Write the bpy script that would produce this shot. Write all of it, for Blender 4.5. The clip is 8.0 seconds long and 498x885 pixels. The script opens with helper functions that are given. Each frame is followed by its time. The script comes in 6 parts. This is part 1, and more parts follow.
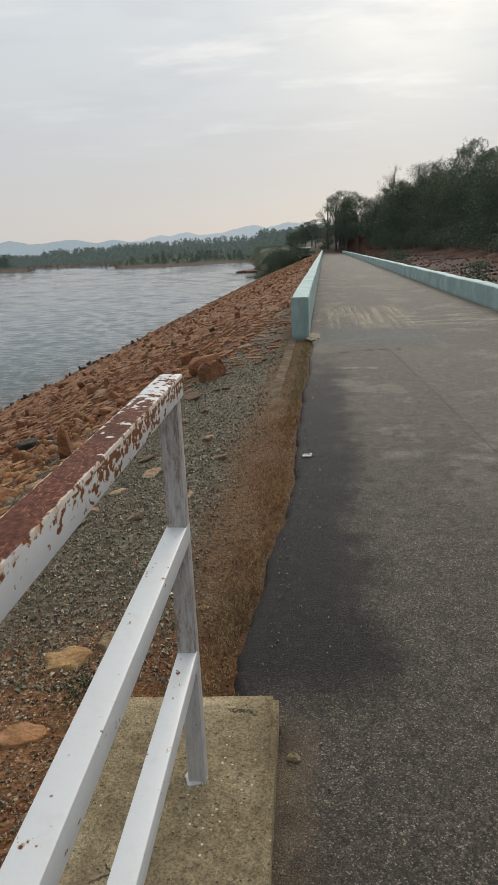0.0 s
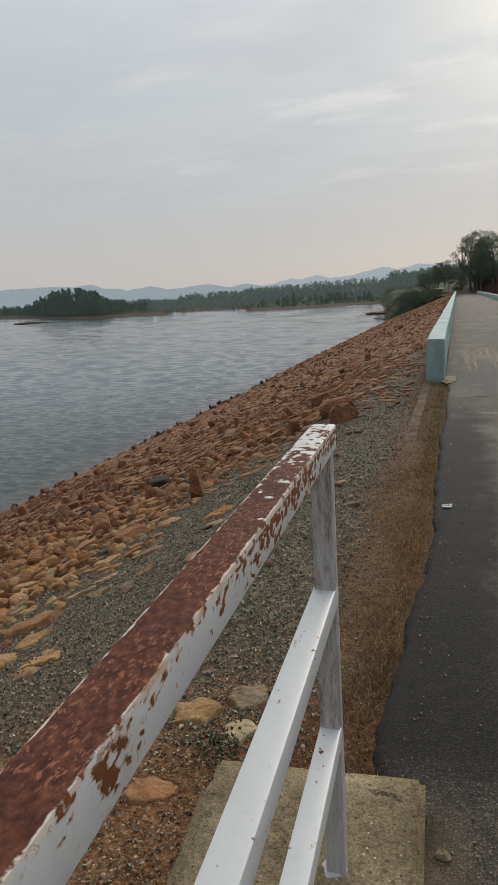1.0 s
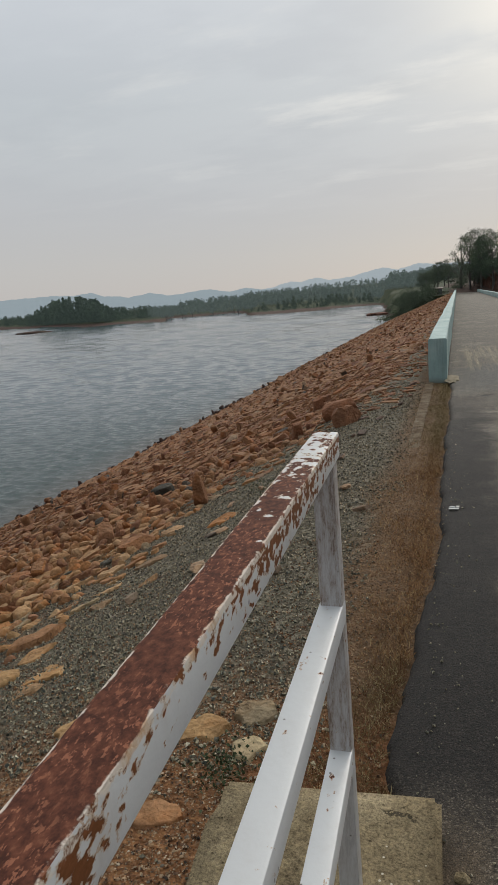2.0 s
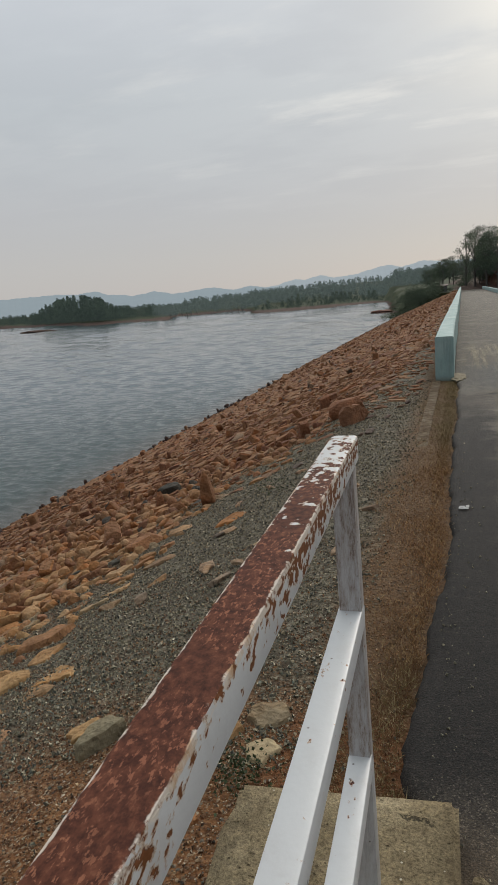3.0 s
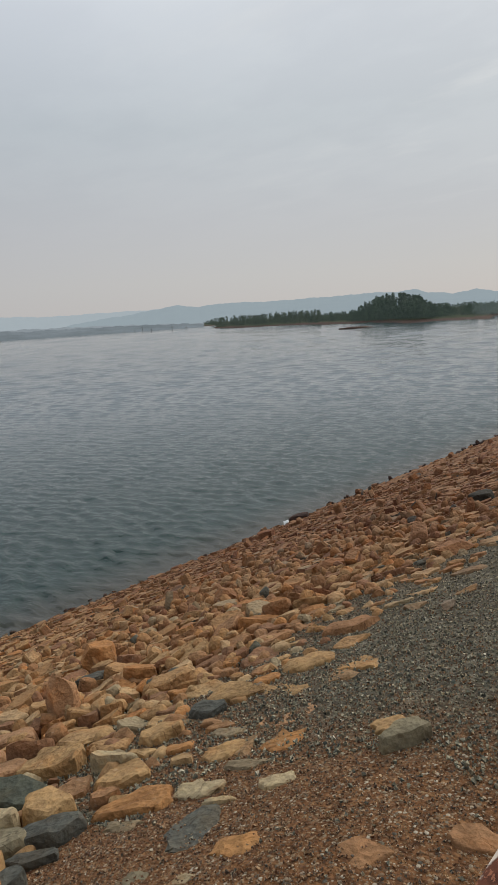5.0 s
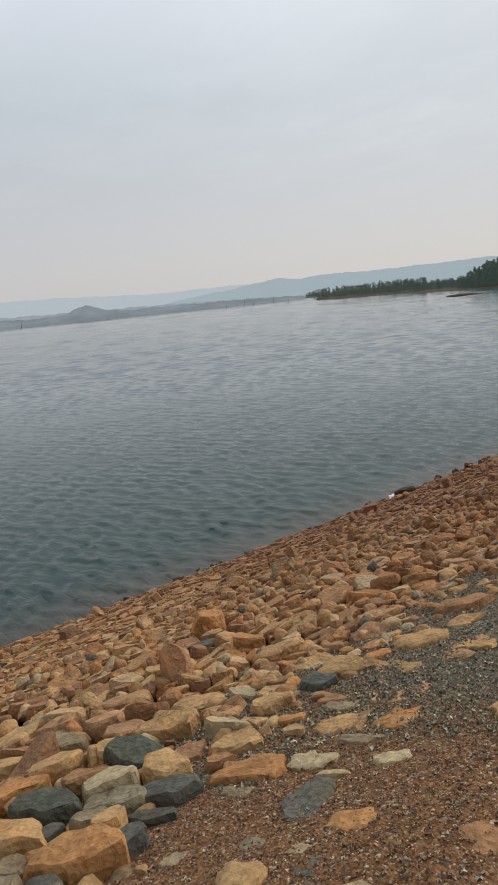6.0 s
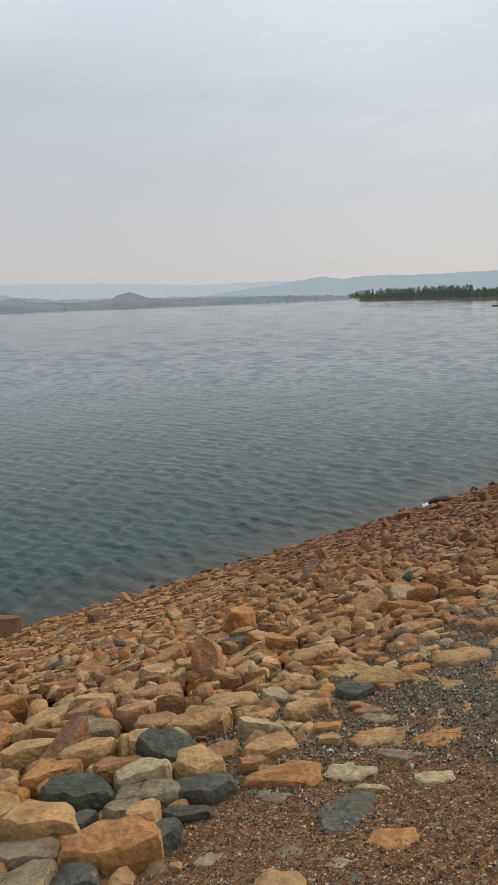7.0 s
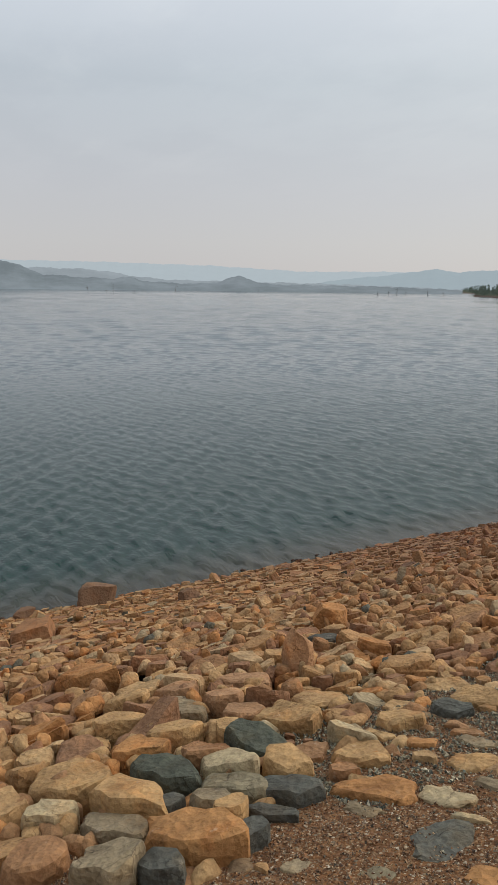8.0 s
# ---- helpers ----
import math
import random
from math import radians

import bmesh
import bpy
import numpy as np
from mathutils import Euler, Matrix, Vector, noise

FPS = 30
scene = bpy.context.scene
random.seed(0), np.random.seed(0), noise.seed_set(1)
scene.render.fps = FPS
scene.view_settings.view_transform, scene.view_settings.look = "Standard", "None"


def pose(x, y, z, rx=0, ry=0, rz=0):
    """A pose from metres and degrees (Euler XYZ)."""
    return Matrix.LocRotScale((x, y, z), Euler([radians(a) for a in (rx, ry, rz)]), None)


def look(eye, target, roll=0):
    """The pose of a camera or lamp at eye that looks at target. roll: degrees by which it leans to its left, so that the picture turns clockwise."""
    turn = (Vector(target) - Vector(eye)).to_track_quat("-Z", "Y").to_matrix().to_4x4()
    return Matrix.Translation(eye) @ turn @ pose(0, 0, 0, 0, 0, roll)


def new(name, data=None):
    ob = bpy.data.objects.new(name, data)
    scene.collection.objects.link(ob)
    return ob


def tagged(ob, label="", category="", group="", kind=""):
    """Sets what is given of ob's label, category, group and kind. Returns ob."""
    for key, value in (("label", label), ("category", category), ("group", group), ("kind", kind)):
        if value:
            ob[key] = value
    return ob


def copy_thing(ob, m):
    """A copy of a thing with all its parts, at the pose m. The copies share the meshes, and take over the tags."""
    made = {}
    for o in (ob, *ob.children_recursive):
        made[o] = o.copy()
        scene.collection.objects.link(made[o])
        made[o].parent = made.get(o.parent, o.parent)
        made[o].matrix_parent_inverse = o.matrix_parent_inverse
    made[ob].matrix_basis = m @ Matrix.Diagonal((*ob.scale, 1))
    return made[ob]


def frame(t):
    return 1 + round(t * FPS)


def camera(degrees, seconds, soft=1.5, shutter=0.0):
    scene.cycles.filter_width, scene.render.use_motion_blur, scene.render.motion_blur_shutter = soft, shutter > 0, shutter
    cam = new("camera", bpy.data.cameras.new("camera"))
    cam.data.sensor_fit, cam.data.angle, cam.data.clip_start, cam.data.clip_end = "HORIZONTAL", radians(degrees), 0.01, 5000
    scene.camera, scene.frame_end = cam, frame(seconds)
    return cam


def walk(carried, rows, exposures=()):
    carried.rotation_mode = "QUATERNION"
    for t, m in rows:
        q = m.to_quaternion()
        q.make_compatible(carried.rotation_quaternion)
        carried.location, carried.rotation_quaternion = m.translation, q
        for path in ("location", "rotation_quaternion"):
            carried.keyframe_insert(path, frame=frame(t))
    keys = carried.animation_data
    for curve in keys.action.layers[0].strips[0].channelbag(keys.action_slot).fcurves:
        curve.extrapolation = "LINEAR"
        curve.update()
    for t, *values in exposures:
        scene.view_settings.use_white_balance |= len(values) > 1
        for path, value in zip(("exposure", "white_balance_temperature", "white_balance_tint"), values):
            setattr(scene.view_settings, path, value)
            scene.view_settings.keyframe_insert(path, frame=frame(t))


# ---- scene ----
cam = camera(39.7, 8.0, soft=0.9)
PATH = [
    (0, (0.304, 0.287, 1.34), (0.085, 2.2, 0.8), -2.0),
    (0.5, (0.256, 0.319, 1.349), (-0.218, 2.211, 0.908), -2.0),
    (1, (0.228, 0.382, 1.344), (-0.344, 2.253, 0.931), -2.7),
    (1.5, (0.226, 0.427, 1.337), (-0.376, 2.289, 0.926), -3.9),
    (2.8, (0.197, 0.452, 1.357), (-0.356, 2.335, 0.973), -4.4),
    (3, (0.191, 0.451, 1.354), (-0.404, 2.317, 0.948), -4.4),
    (3.5, (0.167, 0.441, 1.36), (-0.583, 2.258, 0.99), -4.0),
    (4, (0.142, 0.433, 1.365), (-0.785, 2.178, 1.06), -4.5),
    (4.5, (0.127, 0.415, 1.364), (-1.024, 2.017, 1.037), -4.0),
    (5, (0.109, 0.406, 1.361), (-1.234, 1.846, 1.01), -3.8),
    (5.2, (0.104, 0.415, 1.354), (-1.304, 1.793, 1.01), -4.6),
    (6.5, (0.023, 0.377, 1.363), (-1.551, 1.531, 0.93), -4.8),
    (7, (-0.022, 0.341, 1.381), (-1.617, 1.478, 0.972), -2.2),
    (7.5, (-0.088, 0.332, 1.393), (-1.721, 1.379, 0.908), -2.3),
    (8, (-0.121, 0.314, 1.399), (-1.854, 1.209, 0.958), 0.7),
]
walk(cam, [(t, look(eye, target, roll)) for t, eye, target, roll in PATH],
     exposures=[(0.0, -0.03), (0.5, -0.20), (1.0, -0.25), (3.5, -0.30), (4.5, -0.31), (5.2, -0.12), (6.3, 0.07), (8.0, 0.02)])

# ---- world, sun, exposure ----
SUN_AZ, SUN_EL = 7.0, 20.0          # degrees to the right of the road's line, degrees up
sun_dir = Vector((math.sin(radians(SUN_AZ)) * math.cos(radians(SUN_EL)), math.cos(radians(SUN_AZ)) * math.cos(radians(SUN_EL)), math.sin(radians(SUN_EL))))


class Nodes:
    """A node tree with short ways to add nodes and wire them."""

    def __init__(self, tree):
        self.tree = tree
        tree.nodes.clear()

    def add(self, kind, **inputs):
        node = self.tree.nodes.new(kind)
        for key, value in inputs.items():
            self.put(node, key.replace("_", " "), value)
        return node

    def put(self, node, key, value):
        socket = node.inputs[int(key)] if key.isdigit() else node.inputs[key]
        if isinstance(value, bpy.types.NodeSocket):
            self.tree.links.new(value, socket)
        else:
            socket.default_value = value

    def math(self, op, a, b=0.0, clamp=False):
        node = self.tree.nodes.new("ShaderNodeMath")
        node.operation, node.use_clamp = op, clamp
        self.put(node, "0", a), self.put(node, "1", b)
        return node.outputs[0]

    def vmath(self, op, a, b):
        node = self.tree.nodes.new("ShaderNodeVectorMath")
        node.operation = op
        self.put(node, "0", a), self.put(node, "1", b)
        return node.outputs["Value" if op == "DOT_PRODUCT" else "Vector"]

    def mix(self, fac, a, b, blend="MIX"):
        node = self.tree.nodes.new("ShaderNodeMix")
        node.data_type, node.blend_type = "RGBA", blend
        self.put(node, "0", fac)
        for i, v in ((6, a), (7, b)):
            self.put(node, str(i), (*v, 1) if isinstance(v, tuple) and len(v) == 3 else v)
        return node.outputs[2]

    def noise(self, vec, scale, detail=4.0, rough=0.55, stretch=None):
        if stretch:
            vec = self.vmath("MULTIPLY", vec, stretch)
        node = self.add("ShaderNodeTexNoise", Vector=vec, Scale=scale, Detail=detail, Roughness=rough)
        return node.outputs["Fac"]

    def voronoi(self, vec, scale, feature="F1", rand=1.0):
        node = self.tree.nodes.new("ShaderNodeTexVoronoi")
        node.feature = feature
        self.put(node, "Vector", vec), self.put(node, "Scale", scale), self.put(node, "Randomness", rand)
        return node

    def ramp(self, fac, stops, hard=False):
        node = self.tree.nodes.new("ShaderNodeValToRGB")
        node.color_ramp.interpolation = "CONSTANT" if hard else "LINEAR"
        el = node.color_ramp.elements
        while len(el) < len(stops):
            el.new(0.5)
        for e, (at, c) in zip(el, stops):
            e.position, e.color = at, (*c, 1) if isinstance(c, tuple) else (c, c, c, 1)
        self.put(node, "Fac", fac)
        return node.outputs["Color"]

    def bump(self, height, strength, distance, normal=None):
        node = self.add("ShaderNodeBump", Height=height, Strength=strength, Distance=distance)
        if normal:
            self.put(node, "Normal", normal)
        return node.outputs["Normal"]


def step_ramp(n, fac, lo, hi):
    node = n.tree.nodes.new("ShaderNodeMapRange")
    node.interpolation_type = "SMOOTHSTEP"
    for key, v in (("Value", fac), ("From Min", lo), ("From Max", hi)):
        n.put(node, key, v)
    return node.outputs["Result"]


def make_world():
    world = bpy.data.worlds.new("overcast_sky")
    scene.world = world
    world.use_nodes = True
    n = Nodes(world.node_tree)
    way = n.add("ShaderNodeTexCoord").outputs["Generated"]
    sep = n.add("ShaderNodeSeparateXYZ", Vector=way)
    up = n.math("MAXIMUM", sep.outputs["Z"], 0.0)
    sky = n.tree.nodes.new("ShaderNodeTexSky")
    sky.sky_type, sky.sun_disc = "NISHITA", False
    sky.sun_elevation, sky.sun_rotation = radians(SUN_EL), radians(SUN_AZ)
    sky.air_density, sky.dust_density = 1.0, 1.0
    # the overcast veil: warm and dim at the horizon, bluer and brighter overhead
    veil = n.ramp(n.math("POWER", up, 0.75), [(0.0, (0.60, 0.57, 0.56)), (0.12, (0.615, 0.605, 0.60)), (0.22, (0.60, 0.61, 0.63)), (0.36, (0.59, 0.64, 0.68)), (0.48, (0.74, 0.79, 0.85)), (0.62, (1.08, 1.14, 1.19)), (0.75, (1.50, 1.57, 1.62)), (1.0, (1.85, 1.93, 1.99))])
    flat = n.math("ADD", up, 0.10)
    plan = n.vmath("DIVIDE", way, n.add("ShaderNodeCombineXYZ", X=flat, Y=flat, Z=1.0).outputs[0])
    wide = n.noise(plan, 1.3, 6.0, 0.55, (1.0, 1.3, 0.0))
    cloud = step_ramp(n, wide, 0.42, 0.60)
    wisp = step_ramp(n, n.noise(plan, 1.5, 8.0, 0.6, (0.8, 1.6, 0.0)), 0.50, 0.74)
    toward = n.math("MAXIMUM", n.vmath("DOT_PRODUCT", way, tuple(sun_dir)), 0.0)
    glow = n.math("POWER", toward, 120.0)
    halo = n.math("POWER", toward, 8.0)
    high = step_ramp(n, up, 0.07, 0.26)
    lit = n.math("MULTIPLY", n.math("MULTIPLY", wisp, high), n.math("ADD", n.math("MULTIPLY", halo, 0.8), 0.10))
    base = n.mix(n.math("MULTIPLY", n.math("MULTIPLY", cloud, high), n.math("ADD", n.math("MULTIPLY", halo, 0.6), 0.22)), veil, n.mix(1.0, veil, (0.79, 0.80, 0.83), "MULTIPLY"))
    wide_halo = n.math("POWER", toward, 3.0)
    base = n.mix(n.math("MULTIPLY", n.math("MULTIPLY", wide_halo, high), 0.55), base, (0.80, 0.815, 0.82))
    base = n.mix(n.math("MULTIPLY", glow, step_ramp(n, wide, 0.32, 0.58)), base, (1.08, 1.06, 0.98))
    base = n.mix(lit, base, (0.95, 0.945, 0.91))
    aside = n.math("SUBTRACT", 1.0, step_ramp(n, n.vmath("DOT_PRODUCT", way, tuple(sun_dir)), 0.10, 0.75))
    base = n.mix(aside, base, n.mix(1.0, base, (0.90, 0.907, 0.925), "MULTIPLY"))
    overhead = step_ramp(n, up, 0.40, 0.56)
    side = step_ramp(n, n.vmath("DOT_PRODUCT", way, (sun_dir.x, sun_dir.y, 0.0)), -0.20, 0.68)
    base = n.mix(overhead, base, n.mix(1.0, base, n.mix(side, (0.46, 0.49, 0.51), (1.55, 1.52, 1.47)), "MULTIPLY"))
    behind = n.math("SUBTRACT", 1.0, step_ramp(n, n.vmath("DOT_PRODUCT", way, (sun_dir.x, sun_dir.y, 0.0)), -0.75, -0.10))
    base = n.mix(behind, base, n.mix(1.0, base, (0.82, 0.83, 0.84), "MULTIPLY"))
    both = n.mix(0.95, n.mix(1.0, sky.outputs["Color"], (0.1, 0.1, 0.1), "MULTIPLY"), base)
    n.put(n.add("ShaderNodeOutputWorld"), "Surface", n.add("ShaderNodeBackground", Color=both, Strength=1.0).outputs[0])


make_world()
sun = new("sun", bpy.data.lights.new("sun", "SUN"))
sun.data.energy, sun.data.angle, sun.data.color = 1.15, radians(16), (1.0, 0.93, 0.82)
sun.matrix_world = look((0, 0, 40), Vector((0, 0, 40)) - sun_dir)


# ---- materials ----
def material(name, build):
    mat = bpy.data.materials.new(name)
    mat.use_nodes = True
    n = Nodes(mat.node_tree)
    where = n.add("ShaderNodeTexCoord").outputs["Object"]
    values = build(n, where)
    bsdf = n.add("ShaderNodeBsdfPrincipled")
    thin = values.pop("Thin", None)
    for key, v in values.items():
        n.put(bsdf, key, (*v, 1) if isinstance(v, tuple) and len(v) == 3 and "Color" in key else v)
    n.put(n.add("ShaderNodeOutputMaterial"), "Surface", bsdf.outputs[0])
    return mat


def world_place(n):
    return n.add("ShaderNodeNewGeometry").outputs["Position"]


STONES = [(0.0, (0.358, 0.212, 0.098)), (0.14, (0.401, 0.253, 0.122)), (0.28, (0.298, 0.164, 0.079)), (0.40, (0.418, 0.273, 0.136)), (0.52, (0.381, 0.190, 0.073)),
          (0.62, (0.246, 0.133, 0.074)), (0.73, (0.428, 0.294, 0.160)), (0.84, (0.332, 0.189, 0.097)), (0.93, (0.336, 0.269, 0.167)), (0.982, (0.109, 0.111, 0.089))]


def rock(colours, single, fine=1.0):
    """Weathered stone; each piece takes its own tone, by object or by island."""
    def build(n, where):
        if single:
            pick = n.add("ShaderNodeObjectInfo").outputs["Random"]
        else:
            pick = n.add("ShaderNodeNewGeometry").outputs["Random Per Island"]
        place = world_place(n)
        tone = n.ramp(pick, colours, hard=True)
        broad = n.noise(place, 7.0 * fine, 5.0, 0.6)
        grain = n.noise(place, 70.0 * fine, 6.0, 0.7)
        tone = n.mix(0.75, tone, n.ramp(broad, [(0.3, (0.50, 0.44, 0.40)), (0.52, (1.0, 1.0, 1.0)), (0.72, (1.32, 1.24, 1.1))]), "MULTIPLY")
        tone = n.mix(0.5, tone, n.ramp(grain, [(0.3, (0.42, 0.39, 0.37)), (0.48, (0.97, 0.97, 0.97)), (0.68, (1.32, 1.32, 1.28))]), "MULTIPLY")
        apart = n.add("ShaderNodeVectorMath", **{"0": n.vmath("MULTIPLY", n.vmath("ADD", place, (1.5, -1.0, 0.0)), (1.0, 1.0, 0.0))})
        apart.operation = "LENGTH"
        tone = n.mix(step_ramp(n, n.math("ADD", apart.outputs["Value"], n.math("MULTIPLY", broad, 1.5)), 2.2, 5.0), tone, n.mix(1.0, tone, (0.96, 0.90, 0.88), "MULTIPLY"))
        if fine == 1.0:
            # far stones are redder, with their backlit darkness put into the colour
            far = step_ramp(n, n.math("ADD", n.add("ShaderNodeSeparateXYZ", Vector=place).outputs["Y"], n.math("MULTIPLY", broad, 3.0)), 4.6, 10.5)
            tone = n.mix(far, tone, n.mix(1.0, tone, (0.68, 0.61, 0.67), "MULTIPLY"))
        rusty_patch = step_ramp(n, n.noise(place, 4.5 * fine, 6.0, 0.68), 0.50, 0.66)
        tone = n.mix(n.math("MULTIPLY", rusty_patch, 0.42), tone, n.mix(1.0, tone, (1.12, 0.80, 0.52), "MULTIPLY"))
        dusty = step_ramp(n, n.noise(n.vmath("ADD", place, (7.0, 3.0, 1.0)), 6.0 * fine, 6.0, 0.68), 0.52, 0.68)
        tone = n.mix(n.math("MULTIPLY", dusty, 0.35), tone, n.mix(1.0, tone, (0.66, 0.61, 0.57), "MULTIPLY"))
        lichen = step_ramp(n, n.noise(place, 18.0 * fine, 5.0, 0.65), 0.62, 0.74)
        tone = n.mix(n.math("MULTIPLY", lichen, 0.28), tone, (0.50, 0.44, 0.36))
        seams = n.noise(place, 16.0 * fine, 5.0, 0.7, (0.5, 0.5, 2.6))
        tone = n.mix(0.14, tone, n.ramp(seams, [(0.32, (0.62, 0.58, 0.55)), (0.5, (1.0, 1.0, 1.0)), (0.7, (1.12, 1.1, 1.06))]), "MULTIPLY")
        if fine == 1.0:                          # thin cracks, here and there
            wavering = n.vmath("ADD", place, n.vmath("MULTIPLY", n.add("ShaderNodeTexNoise", Vector=place, Scale=6.0, Detail=5.0).outputs["Color"], (0.22, 0.22, 0.22)))
            split = n.math("SUBTRACT", 1.0, step_ramp(n, n.voronoi(wavering, 6.5, "DISTANCE_TO_EDGE").outputs["Distance"], 0.004, 0.022))
            split = n.math("MULTIPLY", split, step_ramp(n, n.noise(place, 3.1, 4.0, 0.6), 0.50, 0.60))
            tone = n.mix(n.math("MULTIPLY", split, 0.7), tone, n.mix(1.0, tone, (0.30, 0.26, 0.24), "MULTIPLY"))
        if fine == 1.0:
            tone = n.mix(1.0, tone, (1.02, 0.985, 0.94), "MULTIPLY")
        pits = n.voronoi(place, 34.0 * fine).outputs["Distance"]
        chipped = n.voronoi(n.vmath("ADD", place, n.vmath("MULTIPLY", n.add("ShaderNodeTexNoise", Vector=place, Scale=8.0 * fine, Detail=3.0).outputs["Color"], (0.08 / fine, 0.08 / fine, 0.08 / fine))), 11.0 * fine).outputs["Distance"]
        nb = n.bump(n.math("ADD", n.math("ADD", broad, n.math("MULTIPLY", seams, 0.10)), n.math("ADD", n.math("MULTIPLY", pits, 0.3), n.math("MULTIPLY", chipped, 0.09))), 0.85, 0.036 / fine)
        return {"Base Color": tone, "Roughness": 0.88, "Specular IOR Level": 0.25, "Normal": n.bump(grain, 0.55, 0.006 / fine, nb)}
    return build


def one_rock(colour):
    return rock([(0.0, colour), (0.5, tuple(c * 0.9 for c in colour))], True)


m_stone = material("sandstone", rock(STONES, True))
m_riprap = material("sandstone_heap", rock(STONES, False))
m_dry_side = material("dark_red_broken_stone", rock([(0.0, (0.17, 0.082, 0.050)), (0.3, (0.21, 0.11, 0.066)), (0.55, (0.13, 0.07, 0.048)), (0.8, (0.24, 0.15, 0.10))], False))
m_orange = material("orange_sandstone", one_rock((0.40, 0.205, 0.080)))
m_tan = material("tan_sandstone", one_rock((0.42, 0.262, 0.122)))
m_rosy = material("pinkish_sandstone", one_rock((0.41, 0.235, 0.125)))
m_brown = material("brown_sandstone", one_rock((0.347, 0.185, 0.090)))
m_umber = material("umber_sandstone", one_rock((0.20, 0.122, 0.074)))
m_blue = material("blue_grey_stone", one_rock((0.105, 0.106, 0.092)))
m_pale = material("pale_stone", one_rock((0.42, 0.335, 0.205)))
m_grey = material("grey_stone", one_rock((0.265, 0.208, 0.132)))
m_green = material("green_grey_stone", one_rock((0.235, 0.200, 0.130)))
m_slab = material("grey_brown_slabs", rock([(0.0, (0.232, 0.182, 0.135)), (0.3, (0.319, 0.238, 0.162)), (0.55, (0.174, 0.147, 0.115)), (0.8, (0.392, 0.280, 0.176))], False))
m_buried = material("muted_tan_slabs", rock([(0.0, (0.25, 0.17, 0.10)), (0.25, (0.30, 0.19, 0.10)), (0.5, (0.22, 0.16, 0.11)), (0.7, (0.28, 0.15, 0.075)), (0.88, (0.20, 0.18, 0.14))], False))
m_moss = material("dark_green_stone", one_rock((0.078, 0.084, 0.064)))
m_black = material("wet_dark_stone", one_rock((0.085, 0.058, 0.044)))
GREY_PEBBLES = [(0.0, (0.115, 0.108, 0.082)), (0.18, (0.23, 0.21, 0.15)), (0.36, (0.060, 0.064, 0.054)), (0.5, (0.32, 0.28, 0.19)), (0.64, (0.145, 0.130, 0.092)), (0.78, (0.42, 0.37, 0.255)), (0.88, (0.17, 0.182, 0.148)), (0.95, (0.62, 0.56, 0.42))]
BROWN_PEBBLES = [(0.0, (0.128, 0.056, 0.028)), (0.18, (0.246, 0.121, 0.057)), (0.34, (0.084, 0.054, 0.038)), (0.46, (0.326, 0.194, 0.099)), (0.60, (0.148, 0.083, 0.048)), (0.70, (0.394, 0.271, 0.162)), (0.80, (0.099, 0.089, 0.071)), (0.89, (0.40, 0.30, 0.195)), (0.965, (0.47, 0.40, 0.30))]
m_gravel = material("grey_gravel", rock(GREY_PEBBLES, False, 4.0))
m_gravel_brown = material("brown_gravel", rock(BROWN_PEBBLES, False, 4.0))


def window(n, v, a, b, soft):
    """1 between a and b, with soft ends."""
    return n.math("MULTIPLY", step_ramp(n, v, a - soft, a + soft), n.math("SUBTRACT", 1.0, step_ramp(n, v, b - soft, b + soft)))


